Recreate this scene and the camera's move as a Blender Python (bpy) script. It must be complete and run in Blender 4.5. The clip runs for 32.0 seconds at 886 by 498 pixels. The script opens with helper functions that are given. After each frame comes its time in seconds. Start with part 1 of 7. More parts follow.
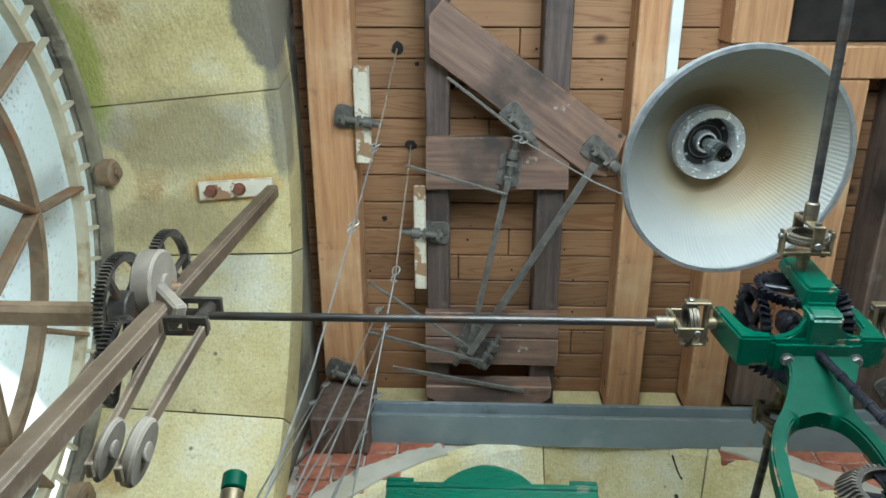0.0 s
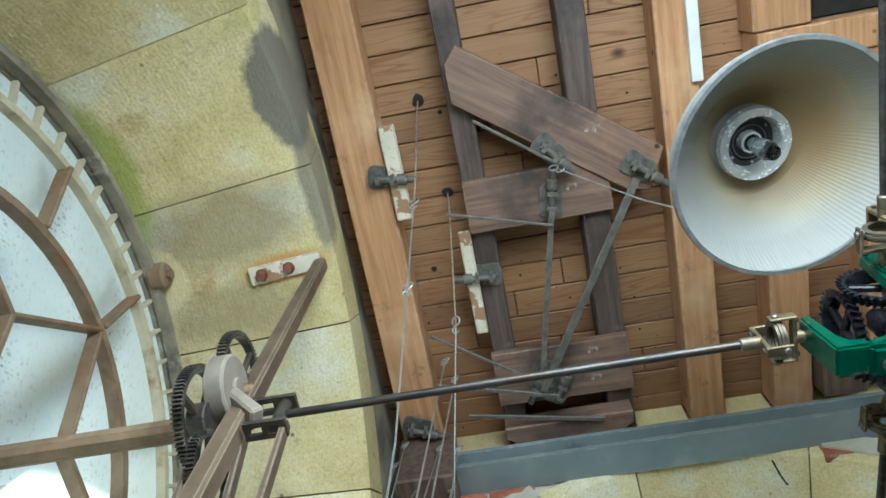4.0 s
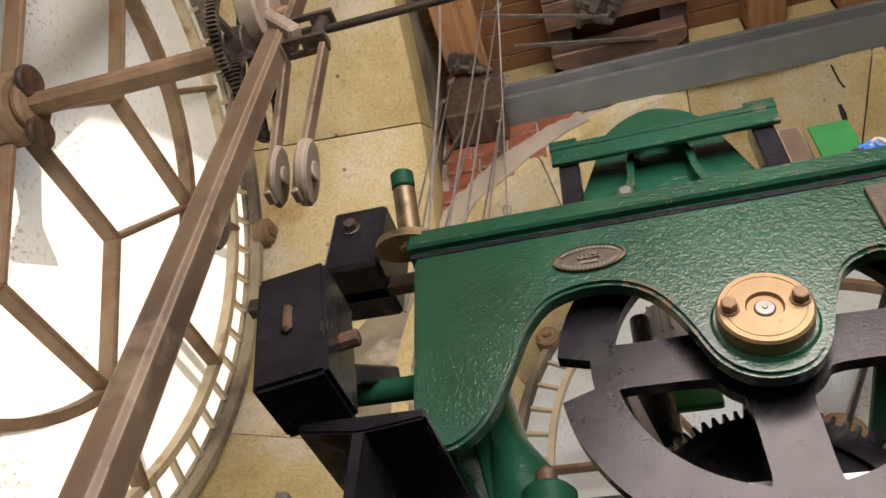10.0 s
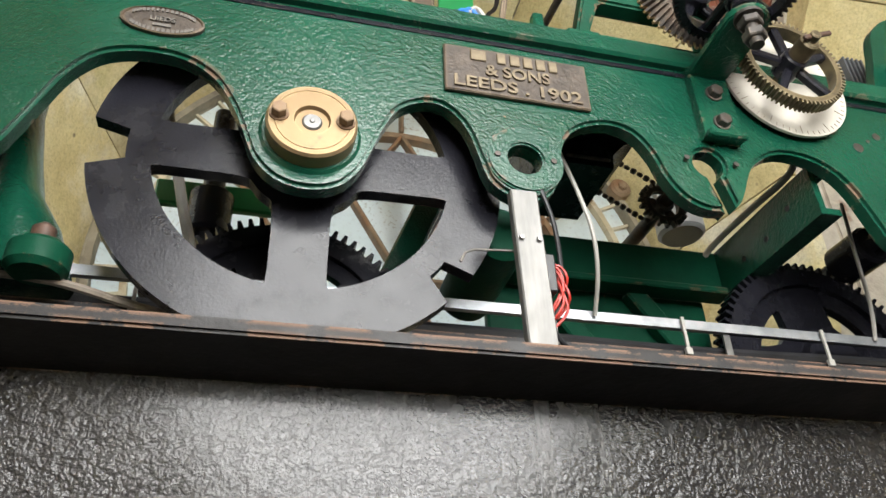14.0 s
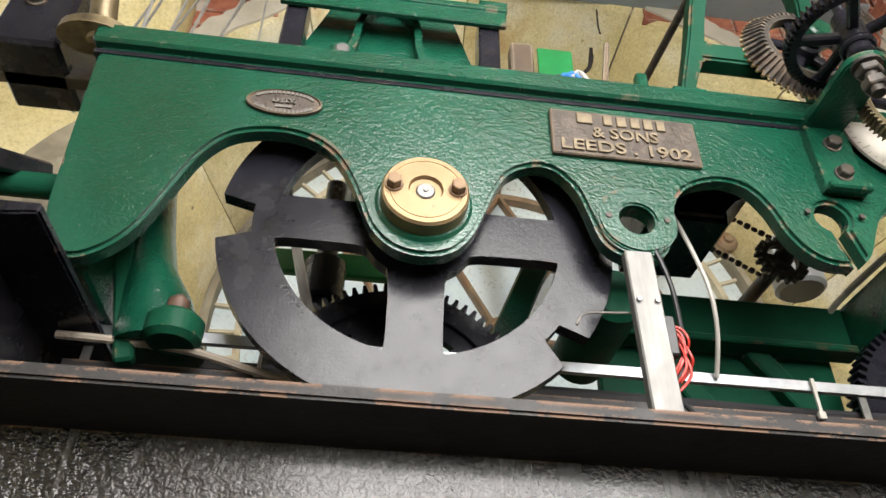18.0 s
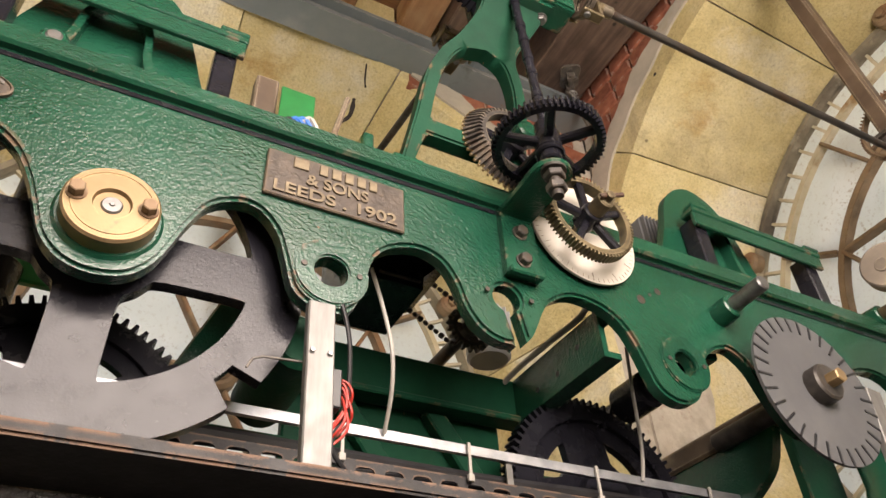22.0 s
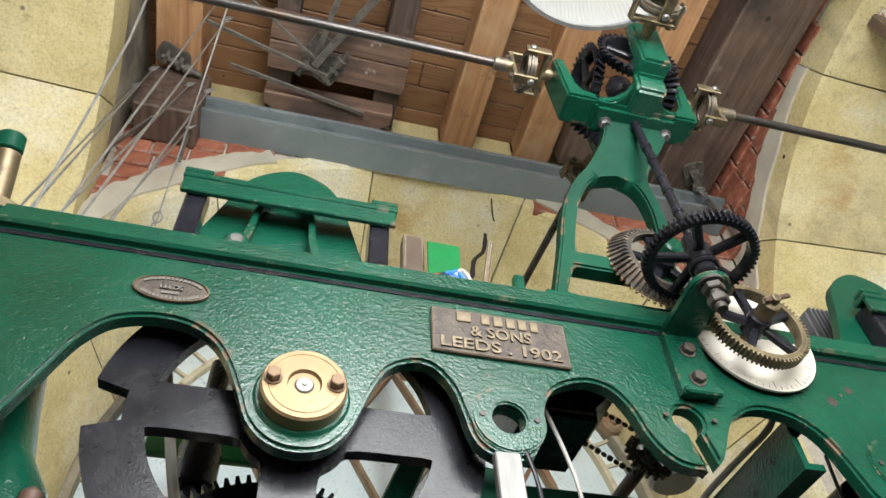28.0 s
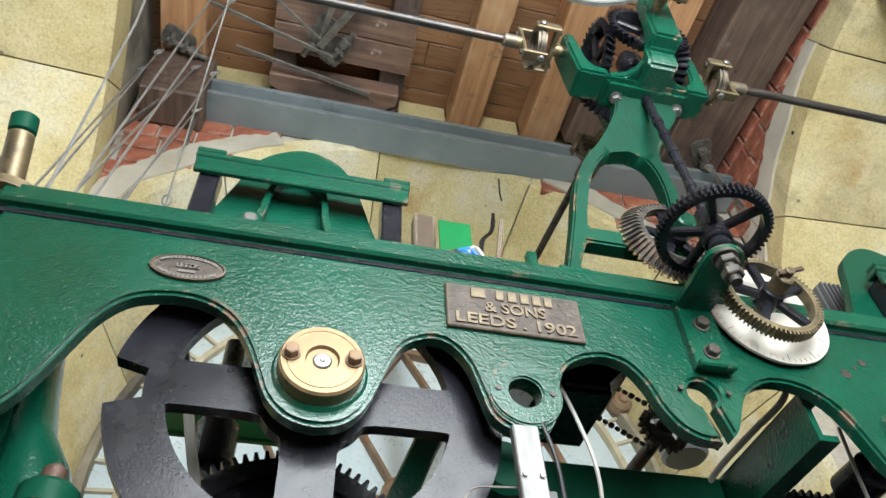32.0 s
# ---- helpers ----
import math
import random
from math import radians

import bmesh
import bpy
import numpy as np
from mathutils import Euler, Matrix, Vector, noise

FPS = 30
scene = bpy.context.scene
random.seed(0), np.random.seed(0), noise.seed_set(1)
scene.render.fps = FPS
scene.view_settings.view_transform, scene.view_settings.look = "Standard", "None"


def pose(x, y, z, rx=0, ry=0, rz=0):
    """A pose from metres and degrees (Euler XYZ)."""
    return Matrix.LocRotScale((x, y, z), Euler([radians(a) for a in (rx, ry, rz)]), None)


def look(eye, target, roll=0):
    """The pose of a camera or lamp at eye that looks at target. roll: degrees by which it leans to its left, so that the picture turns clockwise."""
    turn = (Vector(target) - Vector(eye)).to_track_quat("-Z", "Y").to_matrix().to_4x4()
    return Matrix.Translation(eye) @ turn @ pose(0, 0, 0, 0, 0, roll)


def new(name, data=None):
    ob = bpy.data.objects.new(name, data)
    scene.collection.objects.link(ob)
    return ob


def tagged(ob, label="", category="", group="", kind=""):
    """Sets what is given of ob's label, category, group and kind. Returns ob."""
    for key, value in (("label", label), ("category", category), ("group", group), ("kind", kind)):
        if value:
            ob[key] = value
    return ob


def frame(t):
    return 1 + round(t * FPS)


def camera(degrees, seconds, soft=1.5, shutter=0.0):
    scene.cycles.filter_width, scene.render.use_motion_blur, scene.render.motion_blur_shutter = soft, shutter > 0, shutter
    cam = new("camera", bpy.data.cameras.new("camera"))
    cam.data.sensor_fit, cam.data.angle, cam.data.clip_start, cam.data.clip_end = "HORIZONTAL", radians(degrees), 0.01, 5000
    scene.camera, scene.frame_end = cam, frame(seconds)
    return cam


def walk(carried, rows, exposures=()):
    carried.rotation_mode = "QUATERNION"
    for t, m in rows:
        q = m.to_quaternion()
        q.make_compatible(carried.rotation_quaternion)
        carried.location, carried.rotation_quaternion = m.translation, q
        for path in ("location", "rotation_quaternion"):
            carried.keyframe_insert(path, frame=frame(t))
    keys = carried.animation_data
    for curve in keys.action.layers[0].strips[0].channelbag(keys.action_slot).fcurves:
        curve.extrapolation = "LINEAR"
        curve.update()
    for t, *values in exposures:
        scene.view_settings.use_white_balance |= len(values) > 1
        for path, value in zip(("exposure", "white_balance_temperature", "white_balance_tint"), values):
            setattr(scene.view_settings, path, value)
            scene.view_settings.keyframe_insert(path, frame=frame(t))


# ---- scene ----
cam = camera(61.6, 32.0)
PATH = [
    (0, (0.6400, 0.1840, 1.3616), (0.5808, 0.7424, 2.8600), 6.3),
    (0.5, (0.6496, 0.1768, 1.3720), (0.5880, 0.7296, 2.8720), 6.5),
    (1, (0.6440, 0.1608, 1.3720), (0.5840, 0.6968, 2.8784), 6.4),
    (1.5, (0.6400, 0.1552, 1.3720), (0.5808, 0.6696, 2.8856), 6.3),
    (2, (0.6504, 0.1584, 1.3712), (0.5864, 0.6544, 2.8912), 7.1),
    (2.5, (0.6568, 0.1440, 1.3792), (0.5880, 0.6240, 2.9040), 6.7),
    (3, (0.6416, 0.1416, 1.3856), (0.5440, 0.6288, 2.9072), 6.7),
    (3.5, (0.6200, 0.1408, 1.3952), (0.4824, 0.6480, 2.9064), 7.1),
    (5.5, (0.6112, 0.0752, 1.4264), (0.4592, 0.5192, 2.9560), 5.6),
    (6, (0.5984, 0.1192, 1.4104), (0.4272, 0.6616, 2.9056), 3.6),
    (6.5, (0.6120, 0.1248, 1.4240), (0.3752, 0.8168, 2.8472), 4.5),
    (7, (0.6024, 0.1472, 1.4104), (0.3320, 0.9320, 2.7784), 4.4),
    (7.5, (0.6064, 0.1608, 1.4104), (0.3048, 1.0152, 2.7288), 4.6),
    (8, (0.5952, 0.1704, 1.4032), (0.2832, 1.0704, 2.6888), 4.3),
    (8.5, (0.5960, 0.1776, 1.3992), (0.2752, 1.1168, 2.6544), 3.8),
    (9, (0.5992, 0.1848, 1.4016), (0.2672, 1.1424, 2.6400), 3.9),
    (9.5, (0.5944, 0.1864, 1.3944), (0.2640, 1.1696, 2.6128), 3.6),
    (10, (0.5928, 0.2312, 1.3880), (0.2288, 1.2936, 2.5280), 3.6),
    (10.5, (0.5928, 0.2080, 1.3960), (0.2200, 1.3408, 2.4624), 2.3),
    (11, (0.5872, 0.2160, 1.3880), (0.2048, 1.3984, 2.3952), 2.1),
    (11.5, (0.5896, 0.2584, 1.3680), (0.2048, 1.4840, 2.3224), 2.9),
    (12, (0.6112, 0.2744, 1.3728), (0.3352, 1.5456, 2.3048), 2.1),
    (12.5, (0.6632, 0.2840, 1.3712), (0.7136, 1.5960, 2.2856), -1.2),
    (13, (0.6816, 0.2864, 1.3696), (0.9336, 1.5944, 2.2560), -2.5),
    (13.5, (0.7048, 0.2704, 1.3760), (1.0584, 1.5736, 2.2344), -2.2),
    (15.5, (0.6944, 0.2800, 1.3784), (0.9832, 1.6144, 2.2120), 0.7),
    (16, (0.6944, 0.2816, 1.3776), (0.9440, 1.6256, 2.2096), 1.1),
    (16.5, (0.7040, 0.2816, 1.3736), (0.9272, 1.6224, 2.2176), 1.3),
    (17, (0.7048, 0.2792, 1.3704), (0.9056, 1.6136, 2.2296), 1.3),
    (17.5, (0.6840, 0.2728, 1.3848), (0.8656, 1.5856, 2.2800), 1.1),
    (18, (0.6808, 0.2664, 1.3800), (0.8200, 1.5480, 2.3280), 1.6),
    (18.5, (0.7144, 0.2592, 1.3784), (0.9696, 1.5104, 2.3424), -0.5),
    (19, (0.7832, 0.2336, 1.3712), (1.2992, 1.4216, 2.3104), -3.2),
    (19.5, (0.7680, 0.2552, 1.3800), (1.4832, 1.3536, 2.2976), -5.9),
    (20, (0.7632, 0.2544, 1.3776), (1.5264, 1.3248, 2.2896), -5.4),
    (20.5, (0.7544, 0.2456, 1.3832), (1.4872, 1.3208, 2.3136), -4),
    (21, (0.7464, 0.2400, 1.3832), (1.4344, 1.3144, 2.3496), -3.6),
    (21.5, (0.7424, 0.2392, 1.3808), (1.3888, 1.3152, 2.3736), -3.2),
    (22, (0.7432, 0.2376, 1.3816), (1.3624, 1.3152, 2.3896), -3.4),
    (22.5, (0.7440, 0.2352, 1.3816), (1.3472, 1.3072, 2.4048), -3.8),
    (23, (0.7400, 0.2368, 1.3800), (1.3296, 1.3080, 2.4112), -3.8),
    (23.5, (0.7352, 0.2392, 1.3800), (1.3168, 1.3224, 2.4032), -4),
    (24, (0.7296, 0.2384, 1.3824), (1.2944, 1.3392, 2.3968), -4.2),
    (24.5, (0.7152, 0.2408, 1.3832), (1.2216, 1.3608, 2.4064), -3.8),
    (25, (0.7032, 0.2456, 1.3840), (1.1440, 1.3776, 2.4248), -3.1),
    (25.5, (0.7016, 0.2336, 1.3840), (1.1072, 1.3568, 2.4504), -2.9),
    (26, (0.6992, 0.2248, 1.3824), (1.0792, 1.3248, 2.4808), -3.1),
    (26.5, (0.6992, 0.2208, 1.3848), (1.0536, 1.2912, 2.5200), -3.1),
    (28.5, (0.6936, 0.2112, 1.3832), (0.9840, 1.2080, 2.6000), -3),
    (29, (0.6912, 0.2120, 1.3784), (0.9784, 1.2016, 2.6024), -3.2),
    (29.5, (0.6944, 0.2128, 1.3776), (0.9808, 1.2040, 2.6008), -3.1),
    (30, (0.6944, 0.2136, 1.3800), (0.9840, 1.2096, 2.5976), -3.1),
    (30.5, (0.6896, 0.2152, 1.3784), (0.9784, 1.2192, 2.5904), -3.1),
    (31, (0.6912, 0.2176, 1.3768), (0.9800, 1.2328, 2.5792), -3.1),
    (31.5, (0.6928, 0.2144, 1.3768), (0.9864, 1.2416, 2.5680), -3.2),
    (32, (0.6856, 0.2200, 1.3776), (0.9808, 1.2592, 2.5584), -3),
]
EXPO = [(0.0, 1.27, 5250, -3), (6.0, 1.22, 5250, -3), (7.0, 0.85, 5800, 3), (8.0, 0.85, 7200, 22), (9.0, 0.85, 7400, 26), (11.0, 0.92, 7000, 25), (12.0, 1.10, 6900, 18), (13.0, 1.35, 6400, 10),
        (16.0, 1.40, 6300, 14), (18.0, 1.5, 6500, 13), (20.0, 1.3, 6300, 14), (22.0, 1.35, 7500, 23), (23.0, 1.28, 7450, 19), (24.0, 1.38, 7400, 16), (26.0, 1.45, 7200, 14), (29.0, 1.5, 5900, 9), (32.0, 1.55, 5900, 8)]
walk(cam, [(t, look(eye, target, roll)) for t, eye, target, roll in PATH], EXPO)

# ---- world, sun ----
SUN_AZ, SUN_EL = 208.0, 23.0          # compass-like angle of the sun seen from +y, clockwise; degrees
world = bpy.data.worlds.new("sky")
scene.world = world
world.use_nodes = True
wn = world.node_tree.nodes
sky = wn.new("ShaderNodeTexSky")
sky.sky_type = "NISHITA"
sky.sun_disc = False
sky.sun_elevation = radians(SUN_EL)
sky.sun_rotation = radians(SUN_AZ)
wn["Background"].inputs["Strength"].default_value = 0.10
world.node_tree.links.new(sky.outputs["Color"], wn["Background"].inputs["Color"])
sun = new("sun", bpy.data.lights.new("sun", "SUN"))
sun.data.energy, sun.data.angle, sun.data.color = 5.0, radians(0.6), (1.0, 0.95, 0.87)
sd = Vector((math.sin(radians(SUN_AZ)) * math.cos(radians(SUN_EL)), math.cos(radians(SUN_AZ)) * math.cos(radians(SUN_EL)), math.sin(radians(SUN_EL))))
sun.matrix_world = look(sd * 20, (0, 0, 0))
# daylight of the sunlit south dial, which lies behind the camera
win = new("south_daylight", bpy.data.lights.new("south_daylight", "AREA"))
win.data.shape, win.data.size, win.data.energy, win.data.color = "DISK", 1.25, 24.0, (1.0, 0.985, 0.95)
win.matrix_world = look((1.02, -0.42, 2.36), (1.02, 3.0, 2.50))

# ---- materials ----
def node_mat(name):
    m = bpy.data.materials.new(name)
    m.use_nodes = True
    return m, m.node_tree, m.node_tree.nodes["Principled BSDF"]


def ramp(t, src, stops):
    r = t.nodes.new("ShaderNodeValToRGB")
    e = r.color_ramp.elements
    while len(e) < len(stops):
        e.new(0.5)
    for el, (p, c) in zip(e, stops):
        el.position = p
        el.color = (*c, 1) if len(c) == 3 else c
    t.links.new(src, r.inputs[0])
    return r.outputs["Color"]


def noise_tex(t, scale, detail=6, rough=0.6, stretch=None, shift=0.0, dist=0.0):
    co = t.nodes.new("ShaderNodeTexCoord")
    mp = t.nodes.new("ShaderNodeMapping")
    mp.inputs["Location"].default_value = (shift, shift * 0.7, shift * 1.3)
    if stretch:
        mp.inputs["Scale"].default_value = stretch
    t.links.new(co.outputs["Object"], mp.inputs["Vector"])
    n = t.nodes.new("ShaderNodeTexNoise")
    n.inputs["Scale"].default_value = scale
    n.inputs["Detail"].default_value = detail
    n.inputs["Roughness"].default_value = rough
    n.inputs["Distortion"].default_value = dist
    t.links.new(mp.outputs["Vector"], n.inputs["Vector"])
    return n.outputs["Fac"]


def mixc(t, fac, a, b, mode="MIX"):
    m = t.nodes.new("ShaderNodeMix")
    m.data_type, m.blend_type = "RGBA", mode
    for sock, v in ((m.inputs[0], fac), (m.inputs[6], a), (m.inputs[7], b)):
        if isinstance(v, (int, float)):
            sock.default_value = v
        elif isinstance(v, tuple):
            sock.default_value = (*v, 1)
        else:
            t.links.new(v, sock)
    return m.outputs[2]


def bump(t, b, src, strength, dist=0.01, prev=None):
    n = t.nodes.new("ShaderNodeBump")
    n.inputs["Strength"].default_value = strength
    n.inputs["Distance"].default_value = dist
    t.links.new(src, n.inputs["Height"])
    if prev:
        t.links.new(prev, n.inputs["Normal"])
    t.links.new(n.outputs["Normal"], b.inputs["Normal"])
    return n.outputs["Normal"]


def rnd(t):
    return t.nodes.new("ShaderNodeObjectInfo").outputs["Random"]


def surface(name, c1, c2, rough=(0.5, 0.6), metal=0.0, scale=12, stretch=None, coat=0.0, bumps=(), chips=None, stains=None, vary=0.0, spread=(0.35, 0.65), edge=None, spots=None, drips=None):
    """Two-tone noise surface, with optional bumps (scale, strength, distance), chips (colour, scale, threshold) and stains (colour, scale, lo, hi)."""
    m, t, b = node_mat(name)
    f = noise_tex(t, scale, stretch=stretch)
    col = ramp(t, f, [(spread[0], c1), (spread[1], c2)])
    if stains:
        for i, (sc, ss, lo, hi) in enumerate(stains):
            mask = ramp(t, noise_tex(t, ss, shift=3.7 + i), [(lo, (0, 0, 0)), (hi, (1, 1, 1))])
            col = mixc(t, mask, col, sc)
    rg = ramp(t, noise_tex(t, scale * 3, shift=1.1), [(0.3, (rough[0],) * 3), (0.7, (rough[1],) * 3)])
    if drips:                    # (colour, scale, lo): upright runs, gathered in patches
        run = ramp(t, noise_tex(t, drips[1], detail=4, stretch=(1, 1, 0.05), shift=13.0), [(drips[2], (0, 0, 0)), (drips[2] + 0.05, (0.7, 0.7, 0.7))])
        where = ramp(t, noise_tex(t, 1.1, detail=2, shift=17.5), [(0.45, (0, 0, 0)), (0.6, (1, 1, 1))])
        run = mixc(t, 1.0, run, where, "MULTIPLY")
        col = mixc(t, run, col, drips[0])
    if chips:
        mask = ramp(t, noise_tex(t, chips[1], detail=8, rough=0.7, shift=7.7), [(chips[2], (0, 0, 0)), (chips[2] + 0.015, (1, 1, 1))])
        col = mixc(t, mask, col, chips[0])
        rg = mixc(t, mask, rg, (0.85, 0.85, 0.85))
    if spots:                    # (colour, scale, size): small round marks
        vo = t.nodes.new("ShaderNodeTexVoronoi")
        vo.inputs["Scale"].default_value = spots[1]
        t.links.new(t.nodes.new("ShaderNodeTexCoord").outputs["Object"], vo.inputs["Vector"])
        col = mixc(t, ramp(t, vo.outputs["Distance"], [(spots[2], (1, 1, 1)), (spots[2] * 1.5, (0, 0, 0))]), col, spots[0])
    if edge:                     # (colour, radius, threshold): worn arrises
        bv = t.nodes.new("ShaderNodeBevel")
        bv.samples = 4
        bv.inputs["Radius"].default_value = edge[1]
        ge = t.nodes.new("ShaderNodeNewGeometry")
        dp = t.nodes.new("ShaderNodeVectorMath")
        dp.operation = "DOT_PRODUCT"
        t.links.new(bv.outputs["Normal"], dp.inputs[0])
        t.links.new(ge.outputs["Normal"], dp.inputs[1])
        arris = ramp(t, dp.outputs["Value"], [(0.88, (1, 1, 1)), (0.985, (0, 0, 0))])
        brk = ramp(t, noise_tex(t, 22, detail=7, rough=0.7, shift=4.4), [(edge[2], (0, 0, 0)), (edge[2] + 0.04, (1, 1, 1))])
        both = mixc(t, 1.0, arris, brk, "MULTIPLY")
        col = mixc(t, both, col, edge[0])
        rg = mixc(t, both, rg, (0.75, 0.75, 0.75))
    if vary:
        hs = t.nodes.new("ShaderNodeHueSaturation")
        mr = t.nodes.new("ShaderNodeMapRange")
        mr.inputs["To Min"].default_value, mr.inputs["To Max"].default_value = 1 - vary, 1 + vary
        t.links.new(rnd(t), mr.inputs["Value"])
        t.links.new(mr.outputs["Result"], hs.inputs["Value"])
        t.links.new(col, hs.inputs["Color"])
        col = hs.outputs["Color"]
    t.links.new(col, b.inputs["Base Color"])
    t.links.new(rg, b.inputs["Roughness"])
    b.inputs["Metallic"].default_value = metal
    b.inputs["Coat Weight"].default_value = coat
    b.inputs["Coat Roughness"].default_value = 0.18
    prev = None
    for bs, st, ds in bumps:
        prev = bump(t, b, noise_tex(t, bs, detail=2 if bs > 50 else 4, shift=bs), st, ds, prev)
    return m


GREEN = surface("green_enamel", (0.0040, 0.046, 0.0265), (0.0058, 0.068, 0.038), (0.12, 0.25), scale=5, coat=0.25, bumps=((7, 0.08, 0.006), (135, 0.5, 0.0017), (310, 0.75, 0.0010)),
                chips=((0.17, 0.085, 0.045), 28, 0.70), edge=((0.15, 0.09, 0.055), 0.010, 0.57), stains=[((0.0045, 0.042, 0.022), 3.0, 0.5, 0.7)])
GREEN_DK = surface("green_enamel_worn", (0.004, 0.036, 0.020), (0.006, 0.060, 0.032), (0.38, 0.56), scale=9, coat=0.0, bumps=((60, 0.3, 0.002), (170, 0.4, 0.001)), chips=((0.13, 0.07, 0.04), 30, 0.70), edge=((0.16, 0.10, 0.06), 0.006, 0.55))
EDGE = surface("bare_cast_edge", (0.02, 0.015, 0.012), (0.10, 0.05, 0.03), (0.5, 0.8), scale=40, bumps=((90, 0.3, 0.002),))
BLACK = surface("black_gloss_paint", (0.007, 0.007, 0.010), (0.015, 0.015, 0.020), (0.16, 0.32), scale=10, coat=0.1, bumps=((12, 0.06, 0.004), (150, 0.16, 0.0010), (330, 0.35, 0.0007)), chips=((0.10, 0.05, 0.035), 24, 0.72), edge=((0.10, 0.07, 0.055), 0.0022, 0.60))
GIRDER = surface("black_bitumen_paint", (0.013, 0.0125, 0.013), (0.028, 0.026, 0.027), (0.16, 0.34), scale=3.5, coat=0.45, bumps=((9, 0.25, 0.008), (120, 0.95, 0.0042), (260, 0.9, 0.0018)),
                 chips=((0.16, 0.07, 0.035), 13, 0.775), stains=[((0.060, 0.058, 0.056), 2.2, 0.47, 0.72), ((0.012, 0.012, 0.012), 5, 0.55, 0.68)], edge=((0.16, 0.09, 0.055), 0.004, 0.52), drips=((0.06, 0.058, 0.056), 45, 0.60))
FLANGE = surface("dull_black_flange_paint", (0.010, 0.0095, 0.0095), (0.022, 0.020, 0.020), (0.5, 0.7), scale=6, bumps=((60, 0.3, 0.003), (200, 0.4, 0.001)), chips=((0.14, 0.065, 0.035), 14, 0.70), edge=((0.19, 0.11, 0.07), 0.005, 0.46))
IRON = surface("dark_oiled_iron", (0.030, 0.027, 0.025), (0.075, 0.066, 0.058), (0.38, 0.58), metal=0.4, scale=30, bumps=((80, 0.3, 0.002),), stains=[((0.12, 0.065, 0.035), 8, 0.60, 0.74)], edge=((0.20, 0.165, 0.13), 0.004, 0.48))
TACKLE = surface("dusty_grey_iron", (0.085, 0.078, 0.070), (0.165, 0.152, 0.135), (0.5, 0.7), metal=0.3, scale=25, bumps=((80, 0.3, 0.002),), stains=[((0.14, 0.085, 0.055), 7, 0.58, 0.72), ((0.26, 0.25, 0.23), 12, 0.66, 0.74)], edge=((0.28, 0.25, 0.21), 0.004, 0.45))
STEEL = surface("worn_steel", (0.13, 0.13, 0.13), (0.25, 0.245, 0.235), (0.3, 0.5), metal=0.75, scale=25, bumps=((90, 0.15, 0.001),), stains=[((0.09, 0.06, 0.04), 10, 0.58, 0.74)])
SHAFT = surface("dark_steel_shaft", (0.032, 0.030, 0.029), (0.085, 0.077, 0.072), (0.3, 0.5), metal=0.6, scale=30, stretch=(0.3, 2, 2), bumps=((60, 0.25, 0.001),), stains=[((0.07, 0.04, 0.025), 12, 0.55, 0.7)])
ZINC = surface("galvanised_steel", (0.30, 0.32, 0.34), (0.45, 0.46, 0.48), (0.35, 0.5), metal=0.75, scale=35, bumps=((140, 0.1, 0.001),))
ALU = surface("aluminium_bar", (0.16, 0.157, 0.15), (0.235, 0.228, 0.217), (0.4, 0.58), metal=0.35, scale=25, stretch=(3, 3, 0.4), stains=[((0.25, 0.23, 0.2), 14, 0.6, 0.8)])
BRASS = surface("aged_brass", (0.21, 0.140, 0.070), (0.29, 0.200, 0.105), (0.36, 0.5), metal=0.5, scale=9, bumps=((160, 0.2, 0.0008),), stains=[((0.30, 0.18, 0.085), 7, 0.56, 0.75), ((0.12, 0.09, 0.06), 22, 0.66, 0.74)], edge=((0.50, 0.37, 0.20), 0.004, 0.45))
BRASS_DK = surface("tarnished_brass", (0.105, 0.082, 0.048), (0.20, 0.155, 0.088), (0.38, 0.55), metal=0.65, scale=25, stains=[((0.04, 0.034, 0.027), 14, 0.52, 0.7)], edge=((0.32, 0.26, 0.16), 0.004, 0.45))
BRONZE = surface("dull_bronze_ring", (0.085, 0.070, 0.050), (0.16, 0.135, 0.10), (0.4, 0.55), metal=0.6, scale=25, stains=[((0.05, 0.042, 0.035), 14, 0.52, 0.7)], edge=((0.28, 0.24, 0.18), 0.003, 0.45))
RUST = surface("rusty_painted_iron", (0.17, 0.115, 0.068), (0.27, 0.19, 0.118), (0.6, 0.85), scale=14, bumps=((60, 0.4, 0.003),), stains=[((0.24, 0.105, 0.045), 5, 0.55, 0.68), ((0.10, 0.07, 0.045), 8, 0.6, 0.75)], edge=((0.13, 0.07, 0.035), 0.006, 0.45))
RUSTBOLT = surface("dark_red_rust", (0.13, 0.045, 0.026), (0.22, 0.085, 0.05), (0.7, 0.9), scale=30, bumps=((80, 0.5, 0.002),))
CREAM_IRON = surface("cream_painted_iron", (0.46, 0.40, 0.27), (0.60, 0.54, 0.40), (0.55, 0.75), scale=14, stains=[((0.30, 0.19, 0.09), 9, 0.56, 0.68)], bumps=((60, 0.3, 0.002),))
LIMEWASH = surface("soiled_lime_plaster", (0.20, 0.175, 0.13), (0.36, 0.32, 0.24), (0.85, 0.95), scale=5, bumps=((12, 0.4, 0.01), (60, 0.5, 0.004)), stains=[((0.10, 0.085, 0.07), 2.5, 0.5, 0.65), ((0.48, 0.44, 0.36), 4, 0.62, 0.7)])
